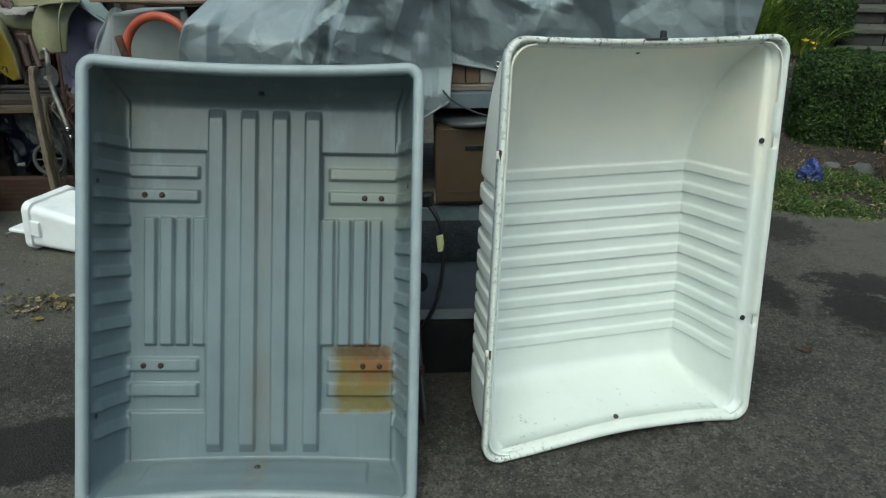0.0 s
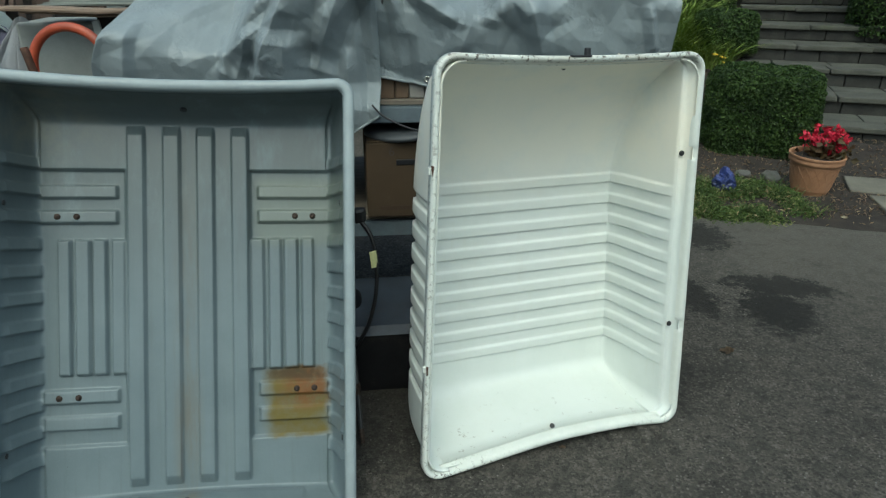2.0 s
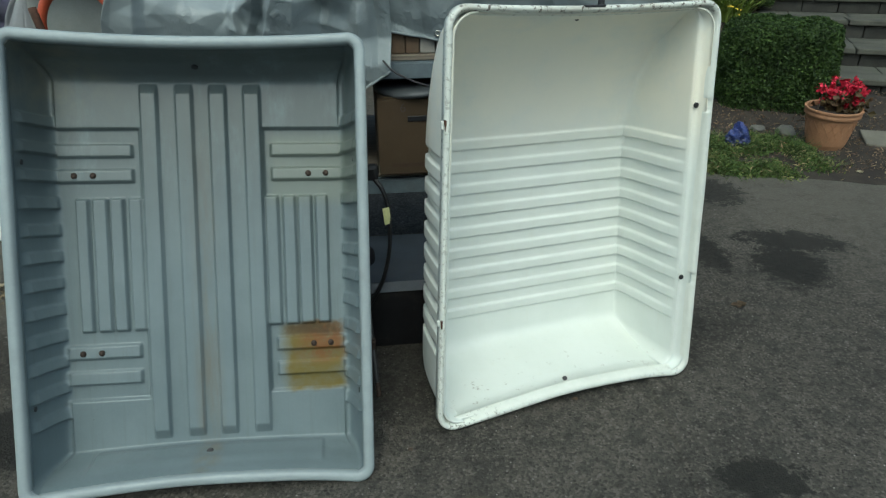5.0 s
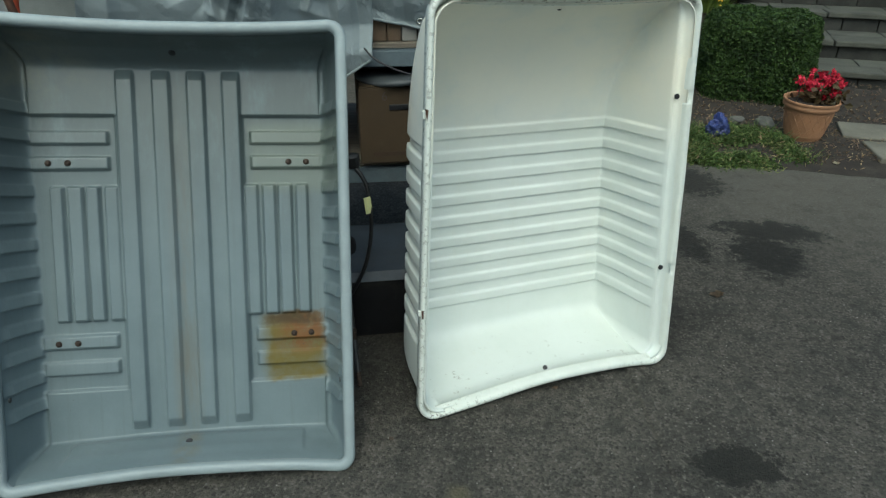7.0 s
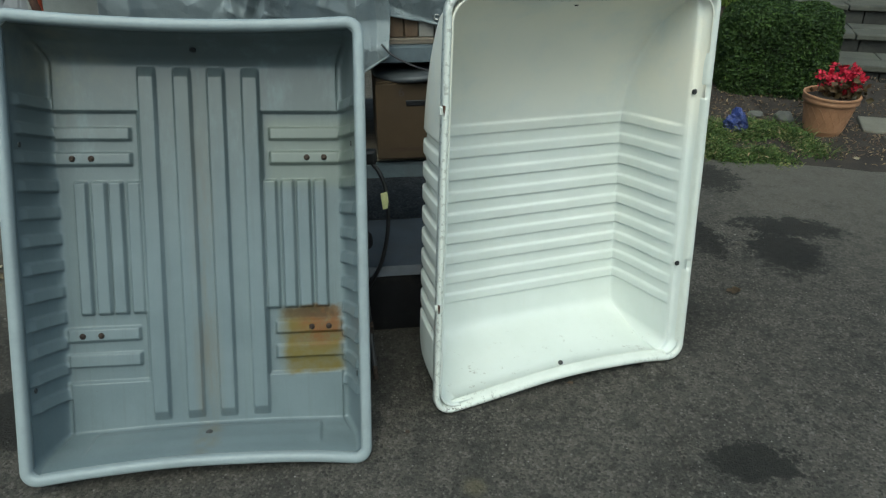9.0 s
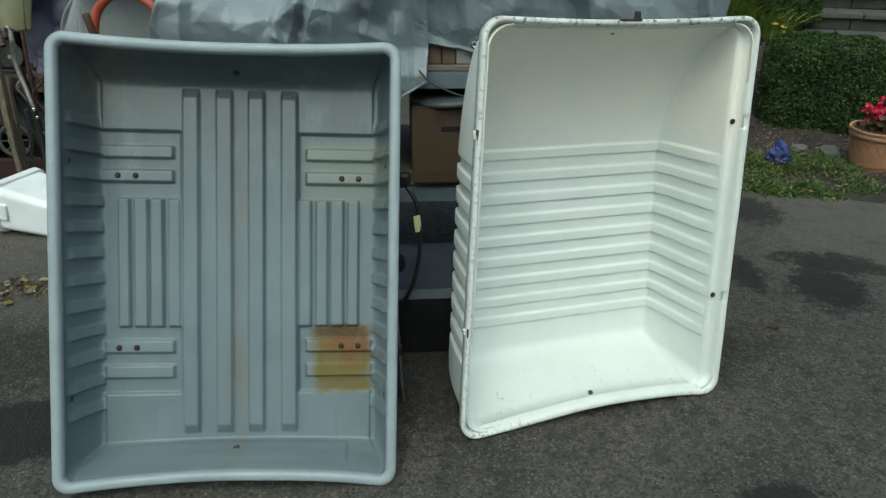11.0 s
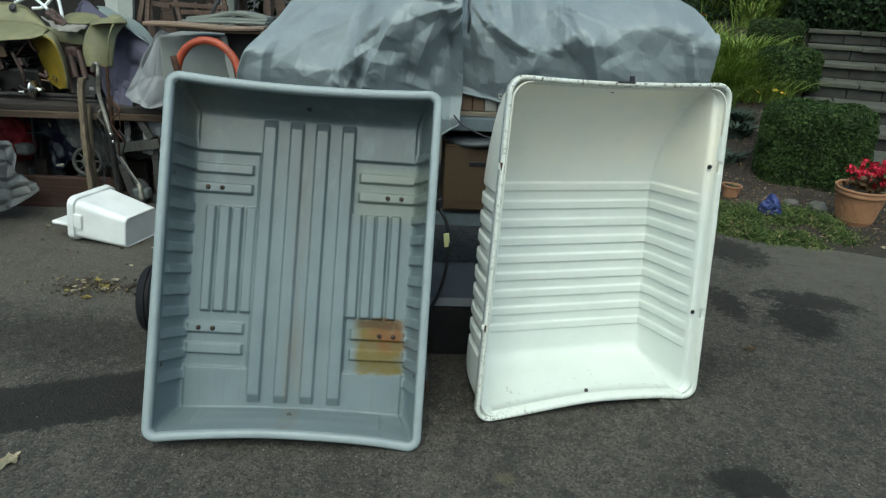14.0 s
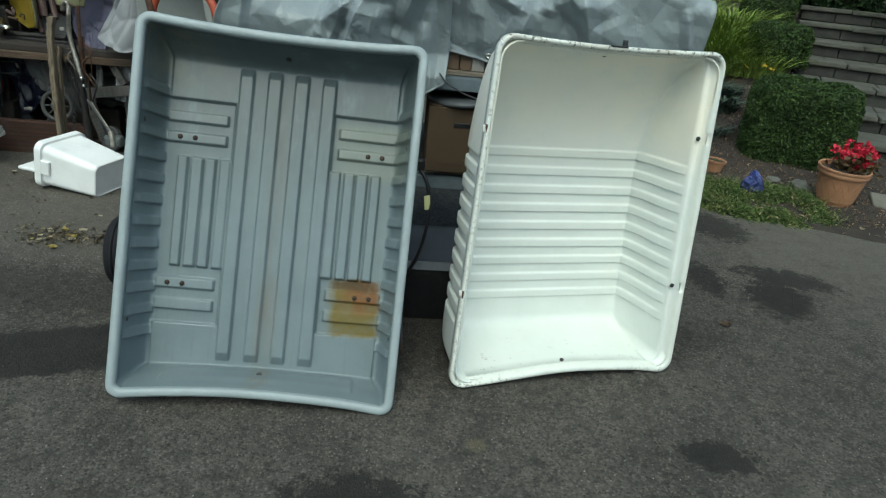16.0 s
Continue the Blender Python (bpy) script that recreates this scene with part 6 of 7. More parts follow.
solo("rusty_bracket", rough_up(tube(curve_points([(-2.758, 3.740, 1.209), (-2.704, 3.720, 1.177), (-2.636, 3.680, 1.144)], 14), 0.011, sides=8), 0.008, 30), brown_iron, "rusty bracket lying on the bodywork", "bracket")
bars = thing("chair_frame", "pale bent-tube chair frame lying on the bodywork", "chair frame")
part("rail", tube(curve_points([(-3.046, 3.800, 1.234), (-2.993, 3.820, 1.260), (-2.947, 3.840, 1.272), (-2.893, 3.820, 1.250), (-2.807, 3.780, 1.203)], 20), 0.010, sides=10), white_plastic, bars, smooth=True)
part("rail", tube(curve_points([(-2.927, 3.800, 1.204), (-2.863, 3.800, 1.211), (-2.824, 3.820, 1.246), (-2.791, 3.840, 1.289), (-2.768, 3.840, 1.269), (-2.747, 3.820, 1.222), (-2.715, 3.780, 1.155)], 24), 0.010, sides=10), white_plastic, bars, smooth=True)
eng = thing("engine", "oily dark engine with cooling fins under the bodywork", "engine", Matrix.Translation((-3.019, 3.72, 0.668)))
part("crankcase", rough_up(box((0.42, 0.26, 0.18), (0, 0, 0.09), 0.02), 0.008, 14), oily, eng)
for k in range(7):
    part("fin", box((0.24, 0.20, 0.008), (0.0, 0, 0.20 + 0.02 * k), 0.002), oily, eng)
part("cover", lathe([(0.01, 0), (0.05, 0), (0.058, 0.02), (0.05, 0.04), (0.02, 0.055), (0.005, 0.056)], 28), brown_iron, eng, "rusty flywheel cover", True, pose(-0.06, -0.13, 0.22, 90))
part("pipe", tube(curve_points([(-0.16, -0.14, 0.12), (-0.12, -0.18, 0.24), (-0.2, -0.16, 0.34)], 12), 0.014, sides=10), galvanised, eng)
part("pipe", tube(curve_points([(0.12, -0.14, 0.05), (0.14, -0.18, 0.16), (0.08, -0.16, 0.28)], 12), 0.011, sides=10), brown_iron, eng)
part("bracket", box((0.035, 0.015, 0.10), (0.03, -0.16, 0.33), 0.003, turn=pose(0, 0, 0, 0, 25, 0)), galvanised, eng)
rng = random.Random(5)
for k in range(26):
    p = Vector((rng.uniform(-0.22, 0.26), rng.uniform(-0.20, -0.13), rng.uniform(0.02, 0.30)))
    q = p + Vector((rng.uniform(-0.10, 0.10), rng.uniform(-0.04, 0.03), rng.uniform(-0.02, 0.12)))
    m = rng.choice((brown_iron, oily, galvanised, brown_iron, pale_offcut, oily))
    if k % 3 == 2:
        part("bracket", rough_up(box((rng.uniform(0.02, 0.05), 0.012, rng.uniform(0.02, 0.07)), p, 0.003, turn=pose(0, 0, 0, 0, rng.uniform(-50, 50), 0)), 0.004, 40, k), m, eng)
    else:
        part("pipe", tube(curve_points([p, p.lerp(q, 0.5) + Vector((rng.uniform(-0.05, 0.05), -0.02, rng.uniform(-0.03, 0.03))), q], 10), rng.uniform(0.004, 0.011), sides=8), m, eng, smooth=True)
part("strap", box((0.03, 0.012, 0.14), (-0.02, -0.17, 0.24), 0.003, turn=pose(0, 0, 0, 0, -18, 0)), brown_iron, eng)
shaft = thing("axle_shaft", "black axle shaft with a bright hub on the bench", "axle")
part("shaft", tube([(-3.486, 3.500, 0.683), (-2.411, 3.550, 0.700)], 0.018, sides=14), oily, shaft)
part("saddle", rough_up(box((1.0, 0.16, 0.05), (-2.867, 3.600, 0.660), 0.01), 0.01, 9), oily, shaft)
part("hub", lathe([(0.010, -0.03), (0.016, -0.02), (0.056, -0.008), (0.060, 0.0), (0.056, 0.008), (0.018, 0.018), (0.012, 0.035), (0.012, 0.055)], 28), chrome, shaft, "bright worn hub", True, Matrix.Translation((-2.775, 3.480, 0.738)) @ pose(0, 0, 0, 0, 90, 8))
part("collar", tube([(-2.739, 3.480, 0.730), (-2.720, 3.480, 0.731)], 0.012, sides=12), chrome, shaft)
part("collar", tube([(-2.874, 3.480, 0.715), (-2.837, 3.480, 0.714)], 0.012, sides=12), chrome, shaft)
fork = thing("steering_fork", "brown forked bracket on the bench", "bracket")
for a, b, r in (((-2.590, 3.620, 0.955), (-2.536, 3.560, 0.811), 0.020), ((-2.530, 3.620, 0.971), (-2.468, 3.560, 0.807), 0.017), ((-2.585, 3.560, 0.808), (-2.553, 3.540, 0.718), 0.012), ((-2.542, 3.580, 0.854), (-2.488, 3.520, 0.707), 0.008)):
    part("prong", rough_up(tube([a, b], r, sides=8), 0.003, 30), brown_iron, fork)
part("head", rough_up(box((0.09, 0.08, 0.07), (-2.576, 3.640, 0.961), 0.02), 0.004, 20), brown_iron, fork)
part("tag", box((0.022, 0.006, 0.028), (-2.483, 3.500, 0.772), 0.003), paper, fork, "small pale tag")
part("tag", box((0.03, 0.006, 0.020), (-2.399, 3.500, 0.759), 0.003), paper, fork, "small pale tag")
dark_red = plain("dark_red_cloth", (0.045, 0.012, 0.012), 0.9, 0.3)
solo("cloth_cover", patch([(-2.960, 3.980, 0.993), (-2.858, 3.980, 0.990), (-2.756, 3.980, 0.988), (-2.654, 3.980, 0.985)], [(-2.969, 3.900, 0.629), (-2.865, 3.900, 0.627), (-2.762, 3.900, 0.625), (-2.659, 3.900, 0.623)], (0, 0.02, 0)), dark_red, "dark red cloth hanging behind the bodywork", "cloth", smooth=True)

# ---- covers behind and beside the bodywork, crate and plastic ----
purple = plain("purple_grey_cloth", (0.075, 0.072, 0.112), 0.85, 0.2, 6.0, 140.0, 0.3, dirty=0.15)
pale_tarp = make_tarp_cloth("pale_green_tarp", (0.20, 0.235, 0.225))
clear = make_tarp_cloth("cloudy_plastic_sheet", (0.25, 0.255, 0.265))
night_gap = plain("crate_gap_black", (0.012, 0.011, 0.011), 0.8, 0.3)
canvas = plain("grey_canvas", (0.235, 0.245, 0.23), 0.8, 0.12, 4.0, 160.0, 0.2)


def drape(top, bottom, seed, depth=0.08, rows=40, cols=50, folds=4.0, crease=0.02):
    """Cloth hanging between two lines: straight folds from the top line, broken by flat creases."""
    a, b = curve_points(top, cols), curve_points(bottom, cols)

    def place(s, t):
        k = min(int(t * cols + 0.5), cols)
        p = a[k].lerp(b[k], s)
        u = (t + 0.06 * noise.noise(Vector((t * 3, s * 2, seed)))) * folds + seed
        f = abs((u % 1.0) - 0.5) * 2 - 0.5
        q = noise.voronoi(Vector((t * 2.6 + seed, s * 2.6, 0)))[0]
        return (p.x, p.y - depth * (0.25 + 0.75 * s) * f * 0.5 - crease * min((q[1] - q[0]) * 2, 1.0), p.z)

    return sheet(rows, cols, place, 0.0)


solo("cloth_cover", drape([(-2.771, 4.050, 1.226), (-2.733, 4.050, 1.260), (-2.679, 4.050, 1.241), (-2.556, 4.000, 1.178), (-2.345, 3.900, 1.118), (-2.197, 3.800, 1.066), (-2.078, 3.700, 1.029)], [(-2.807, 4.000, 1.006), (-2.697, 3.950, 0.977), (-2.505, 3.800, 0.816), (-2.358, 3.620, 0.628), (-2.300, 3.600, 0.627), (-2.243, 3.600, 0.652), (-2.167, 3.600, 0.714)], 2.0, 0.09, folds=5.0, crease=0.04), purple, "purple-grey cloth cover draped behind the bodywork", "cover", smooth=True)
solo("cloth_cover", drape([(-2.729, 4.200, 1.223), (-2.655, 4.200, 1.215), (-2.523, 4.150, 1.169), (-2.379, 4.100, 1.132), (-2.261, 4.000, 1.082), (-2.173, 3.900, 1.027)], [(-2.579, 4.000, 1.163), (-2.488, 3.950, 1.132), (-2.329, 3.850, 1.107), (-2.249, 3.800, 1.085), (-2.164, 3.750, 1.049), (-2.087, 3.700, 1.015)], 5.0, 0.02, folds=3.0), pale_tarp, "pale green-grey tarpaulin over stacked things", "cover", smooth=True)
solo("plastic_sheet", drape([(-1.850, 3.340, 1.111), (-1.820, 3.340, 1.134), (-1.803, 3.360, 1.137), (-1.799, 3.400, 1.117)], [(-2.119, 3.400, 0.750), (-2.017, 3.340, 0.717), (-1.910, 3.320, 0.693), (-1.793, 3.360, 0.733)], 9.3, 0.045, folds=1.2, crease=0.025), clear, "cloudy plastic sheet hanging off the crate", "plastic sheet", smooth=True)
solo("cloth_cover", drape([(-2.335, 3.660, 0.803), (-2.285, 3.640, 0.801), (-2.233, 3.620, 0.813), (-2.184, 3.600, 0.811)], [(-2.296, 3.550, 0.657), (-2.234, 3.520, 0.651), (-2.177, 3.500, 0.650), (-2.124, 3.500, 0.660)], 4.0, 0.04, folds=3.0), purple, "purple-grey cloth end lying on the bench", "cover", smooth=True)
# broken chair frames and boards piled behind the crate
chair_brown = wood("old_chair_wood", (0.115, 0.072, 0.05), (0.06, 0.038, 0.028))
for bars_ in ((((-2.424, 4.300, 1.313), (-2.469, 4.250, 1.131), 0.035), ((-2.388, 4.300, 1.333), (-2.411, 4.250, 1.126), 0.03), ((-2.456, 4.300, 1.260), (-2.248, 4.300, 1.238), 0.03), ((-2.257, 4.320, 1.252), (-1.833, 4.320, 1.243), 0.03), ((-2.169, 4.300, 1.203), (-1.819, 4.300, 1.203), 0.03)),
              (((-2.228, 4.350, 1.351), (-2.185, 4.300, 1.127), 0.03), ((-2.078, 4.350, 1.267), (-2.048, 4.300, 1.155), 0.025), ((-1.969, 4.350, 1.264), (-1.947, 4.300, 1.160), 0.025), ((-1.874, 4.360, 1.365), (-1.847, 4.300, 1.172), 0.03), ((-2.200, 4.350, 1.307), (-1.880, 4.350, 1.342), 0.025))):
    pile_ = thing("broken_chair", "broken brown wooden chair frame piled behind the crate", "chair", group="chairs on the pile")
    for a, b, w_ in bars_:
        bm, m = batten(a, b, w_, 0.025)
        part("rail", bm, chair_brown, pile_, at=m)
white_boards = plain("pale_painted_board", (0.36, 0.38, 0.355), 0.7, 0.12)
for a, b, w_ in (((-3.098, 5.100, 0.887), (-2.950, 5.100, 1.968), 0.13), ((-2.185, 5.100, 1.065), (-2.112, 5.100, 1.990), 0.12)):
    bm, m = batten(a, b, w_, 0.04)
    solo("upright_board", bm, white_boards, "pale painted board standing behind the pile", "board", m)
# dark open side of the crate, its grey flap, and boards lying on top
# the opening's shade is put in as a black panel
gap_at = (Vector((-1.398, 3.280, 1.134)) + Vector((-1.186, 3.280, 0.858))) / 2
solo("dark_sheet", box((abs(-1.178 - -1.402), 0.02, 0.36), gap_at, 0.004), night_gap, "black panel painted as shade in the crate's open side", "sheeting")
bm, m = batten((-1.394, 3.240, 1.130), (-1.353, 3.220, 0.872), 0.035, 0.012)
solo("grey_flap", bm, canvas, "grey canvas flap folded back on the crate", "flap", m)
tan_board = wood("tan_warped_board", (0.30, 0.215, 0.15), (0.18, 0.125, 0.09))
grey_board = wood("grey_green_board", (0.20, 0.215, 0.19), (0.12, 0.125, 0.11))
for line, w_, m in ((((-1.804, 3.200, 1.182), (-1.680, 3.200, 1.184), (-1.519, 3.200, 1.180), (-1.328, 3.200, 1.174), (-1.125, 3.200, 1.183)), 0.020, tan_board), (((-1.703, 3.240, 1.170), (-1.540, 3.240, 1.166), (-1.379, 3.240, 1.155), (-1.141, 3.240, 1.160)), 0.014, tan_board), (((-1.699, 3.340, 1.185), (-1.552, 3.340, 1.195), (-1.353, 3.340, 1.200), (-1.170, 3.340, 1.199)), 0.016, grey_board), (((-1.703, 3.500, 1.199), (-1.556, 3.500, 1.218), (-1.403, 3.500, 1.243), (-1.221, 3.500, 1.213)), 0.026, grey_board), (((-1.692, 3.420, 1.192), (-1.453, 3.420, 1.209), (-1.192, 3.420, 1.211)), 0.018, grey_board)):
    pts = curve_points(line, 20)
    bm = bmesh.new()
    rings = [[bm.verts.new((p.x, p.y + dy, p.z + dz)) for dy, dz in ((-0.06, -w_ / 2), (-0.064, 0.0), (-0.06, w_ / 2), (0.06, w_ / 2), (0.06, -w_ / 2))] for p in pts]
    for a, b in zip(rings, rings[1:]):
        for k in range(5):
            bm.faces.new((a[k], a[(k + 1) % 5], b[(k + 1) % 5], b[k]))
    bm.faces.new(rings[0][::-1])
    bm.faces.new(rings[-1])
    bmesh.ops.recalc_face_normals(bm, faces=bm.faces)
    solo("loose_plank", bm, m, "warped tan board lying on the crate" if m is tan_board else "warped grey-green board lying on the crate", "plank", group="planks on the crate")
# clutter below the bench top
dull_cloth = plain("dull_grey_cloth", (0.10, 0.10, 0.097), 0.85, 0.25, 6.0, 140.0, 0.3)
night_blue = plain("night_blue_plastic", (0.008, 0.010, 0.028), 0.4, 0.4, 8.0, 140.0, 0.2)
solo("cloth_cover", drape([(-2.734, 3.560, 0.594), (-2.656, 3.550, 0.600), (-2.579, 3.540, 0.606), (-2.510, 3.530, 0.612)], [(-2.660, 3.560, 0.393), (-2.617, 3.550, 0.375), (-2.575, 3.540, 0.350), (-2.523, 3.530, 0.371)], 3.4, 0.04, folds=2.0, crease=0.02), dull_cloth, "grey cloth hanging below the bench top", "cloth", smooth=True)
solo("plastic_cover", drape([(-2.921, 3.660, 0.568), (-2.849, 3.660, 0.572), (-2.754, 3.640, 0.581), (-2.660, 3.620, 0.586)], [(-2.870, 3.660, 0.188), (-2.823, 3.660, 0.175), (-2.744, 3.640, 0.225), (-2.659, 3.620, 0.312)], 6.4, 0.06, folds=2.0, crease=0.03), night_blue, "dark blue plastic hanging below the bench top", "plastic", smooth=False)
solo("cloth_strip", drape([(-2.208, 3.500, 0.613), (-2.193, 3.500, 0.614), (-2.182, 3.500, 0.614), (-2.168, 3.500, 0.612)], [(-2.204, 3.460, 0.442), (-2.194, 3.460, 0.439), (-2.178, 3.460, 0.444), (-2.161, 3.460, 0.459)], 1.4, 0.02, folds=1.0, crease=0.01), dull_cloth, "grey strip of sheeting hanging below the bench top", "cloth", smooth=True)
stand = thing("wire_stand", "thin grey metal stand under the bench", "stand")
part("upright", tube([(-2.917, 3.600, 0.563), (-2.951, 3.600, 0.221)], 0.007, sides=8), galvanised, stand)
part("upright", tube([(-3.003, 3.620, 0.547), (-3.050, 3.620, 0.209)], 0.006, sides=8), galvanised, stand)
part("shelf_wire", tube([(-3.041, 3.600, 0.421), (-2.781, 3.600, 0.445)], 0.004, sides=8), galvanised, stand)
part("shelf_wire", tube([(-3.042, 3.620, 0.493), (-2.831, 3.620, 0.509)], 0.004, sides=8), galvanised, stand)
solo("plastic_tub", rough_up(box((0.10, 0.08, 0.07), (-2.933, 3.500, 0.343), 0.02), 0.008, 20), dull_cloth, "dented grey plastic tub under the bench", "tub")
solo("paper_scrap", rough_up(box((0.05, 0.02, 0.02), (-2.702, 3.500, 0.250), 0.006), 0.008, 30), paper, "pale scrap under the bench", "scrap")
solo("paper_scrap", rough_up(box((0.016, 0.01, 0.03), (-2.763, 3.550, 0.503), 0.004), 0.005, 30), paper, "pale scrap under the bench", "scrap")
# odd machine parts on and under the bench
rng = random.Random(71)
for n in range(46):
    on_top = n < 16
    x = rng.uniform(-3.5, -2.35) if on_top else rng.uniform(-3.3, -1.75)
    y = rng.uniform(3.55, 3.95) if on_top else rng.uniform(3.55, 4.1)
    shape = rng.choice(("block", "rod", "disc", "block"))
    m = rng.choice((oily, oily, brown_iron, galvanised, black_steel, dull_cloth, brown_iron))
    if shape == "block":
        size = (rng.uniform(0.04, 0.16), rng.uniform(0.04, 0.12), rng.uniform(0.04, 0.20 if not on_top else 0.14))
        bm, low = rough_up(box(size, (0, 0, size[2] / 2), 0.008), 0.006, 18, n), 0.0
    elif shape == "rod":
        length = rng.uniform(0.18, 0.5)
        lean = rng.uniform(-0.2, 0.2)
        bm = tube([(0, 0, 0), (lean * 0.5, 0.04, length * 0.5), (lean, 0.1, length)], rng.uniform(0.008, 0.02), sides=8)
    else:
        r = rng.uniform(0.04, 0.09)
        bm = lathe([(r * 0.3, -0.012), (r, -0.014), (r * 1.04, 0.0), (r, 0.014), (r * 0.3, 0.012)], 20)
        bmesh.ops.transform(bm, matrix=Matrix.Translation((0, 0, r)) @ Matrix.Rotation(radians(75), 4, "X"), verts=bm.verts)
    solo("machine_part", bm, m, "oily old machine part lying on the bench" if on_top else "old machine part stored under the bench", "machine part", pose(x, y, 0.662 if on_top else 0.0, 0, 0, rng.uniform(-60, 60)), smooth=shape == "rod", group="machine parts by the bench")
film_grey = make_tarp_cloth("dull_plastic_film", (0.11, 0.113, 0.11))
# clear sheeting heaped at the bench end
for n, (top, bottom, seed) in enumerate((((((-3.008, 3.200, 0.312)), (-2.857, 3.180, 0.249), (-2.696, 3.160, 0.279), (-2.602, 3.140, 0.235)), ((-2.987, 3.100, 0.036), (-2.818, 3.080, 0.059), (-2.705, 3.080, 0.110), (-2.549, 3.100, 0.208)), 2.7), (((-3.067, 3.300, 0.421), (-2.894, 3.280, 0.450), (-2.820, 3.260, 0.444), (-2.779, 3.240, 0.388)), ((-3.033, 3.200, 0.203), (-2.866, 3.180, 0.206), (-2.813, 3.180, 0.209), (-2.740, 3.160, 0.206)), 7.7))):
    solo("plastic_sheet", drape(top, bottom, seed, 0.05, folds=2.3, crease=0.03), film_grey, "crumpled clear plastic sheeting heaped by the bench", "plastic sheet", smooth=True)
PLACE = YARD @ FAR
crate = thing("tall_crate", "grey canvas-sided crate with planks on top", "crate", pose(-1.22, 3.30, FLOOR, 0, 0, 5))
part("side", box((0.62, 0.40, 1.10 - FLOOR), (0, 0, 0.58 - FLOOR / 2), 0.012), canvas, crate)
part("skid", box((0.6, 0.08, 0.06), (0, 0, 0.03), 0.004), old_wood, crate)

# orange flexible hose standing as a loop
orange_rubber = plain("orange_hose", (0.38, 0.07, 0.03), 0.5, 0.25, 12.0, 200.0, 0.15, dirt=(0.15, 0.06, 0.04), dirty=0.6)
loop = [(-1.07 + 0.145 * math.cos(a), 2.48 + 0.05 * math.sin(a * 0.5), 1.0 + 0.155 * math.sin(a)) for a in (radians(200 - 12 * k) for k in range(20))]
loop = [(-1.10, 2.42, 0.30), (-1.14, 2.44, 0.7)] + [(-1.20, 2.46, 0.88)] + loop + [(-0.99, 2.40, 0.72), (-1.02, 2.34, 0.35), (-1.12, 2.32, 0.03)]
hose = thing("flexible_hose", "looped orange flexible hose standing behind the cart", "hose")
part("hose", tube(curve_points(loop, 110), 0.0168, sides=14), orange_rubber, hose, smooth=True)
part("hose_end", tube(curve_points([(-1.10, 2.42, 0.03), (-1.10, 2.42, 0.16), (-1.10, 2.42, 0.30)], 8), 0.0185, sides=14), orange_rubber, hose, smooth=True)
part("inner_bend", tube(curve_points([(-1.195, 2.45, 1.09), (-1.165, 2.43, 0.98), (-1.14, 2.43, 0.90), (-1.08, 2.44, 0.86)], 12), 0.014, sides=12), rust, hose, "dirty inner bend", True)

# ---- under and behind the bench ----
navy = plain("navy_cloth", (0.015, 0.018, 0.04), 0.85, 0.4, 6.0, 140.0, 0.3)
red_cloth = plain("red_cloth", (0.26, 0.015, 0.02), 0.8, 0.3, 8.0, 140.0, 0.3)
grey_cloth = plain("grey_cloth", (0.06, 0.06, 0.058), 0.85, 0.25, 6.0, 140.0, 0.3)
dark_carton = plain("old_dark_carton", (0.045, 0.035, 0.028), 0.9, 0.35)




def bundle(name, label, category, at, size, material, seed, crump=0.35):
    bm = bmesh.new()
    bmesh.ops.create_icosphere(bm, subdivisions=5, radius=1.0)
    for v in bm.verts:
        c = v.co.copy()
        r = 0.85 + crump * (noise.voronoi(c * 1.7 + Vector((seed, 0, 0)))[0][0] - 0.2) + 0.1 * noise.noise(c * 4 + Vector((seed, 0, 0)))
        v.co = Vector((c.x * size[0] * r, c.y * size[1] * r, max(c.z, -0.85) * size[2] * r))
    low = min(v.co.z for v in bm.verts)
    for v in bm.verts:
        v.co.z -= low
    return solo(name, bm, material, label, category, pose(*at), True)


bundle("rolled_cloth", "dark navy cloth bundle heaped under the bench", "cloth", (-2.28, 3.75, 0.313), (0.20, 0.2, 0.17), navy, 1.0)
bundle("rolled_cloth", "dark navy cloth bundle heaped under the bench", "cloth", (-2.70, 3.85, 0.313), (0.24, 0.2, 0.16), navy, 2.0)
bundle("rolled_cloth", "red cloth bundle heaped under the bench", "cloth", (-2.62, 3.50, 0.313), (0.10, 0.10, 0.16), red_cloth, 3.0)
bundle("rolled_cloth", "grey cloth heap on the low shelf", "cloth", (-1.90, 3.66, 0.313), (0.17, 0.15, 0.15), grey_cloth, 6.0)
for n, (x, y, sx, sy, sz, z) in enumerate([(-2.45, 4.0, 0.5, 0.3, 0.33, 0.313), (-1.95, 4.05, 0.45, 0.3, 0.34, 0.313), (-1.6, 3.85, 0.3, 0.3, 0.5, 0.0), (-2.1, 3.75, 0.4, 0.3, 0.2, 0.0), (-2.75, 3.7, 0.5, 0.4, 0.22, 0.0), (-1.35, 3.75, 0.3, 0.35, 0.7, 0.0), (-3.1, 3.9, 0.5, 0.4, 0.5, 0.0)]):
    solo("old_carton", rough_up(box((sx, sy, sz), (0, 0, sz / 2), 0.01), 0.008, 6, n), dark_carton, "dark old carton stored by the bench", "box", pose(x, y, max(z, FLOOR), 0, 0, 5 * (n % 3)), group="cartons by the bench")
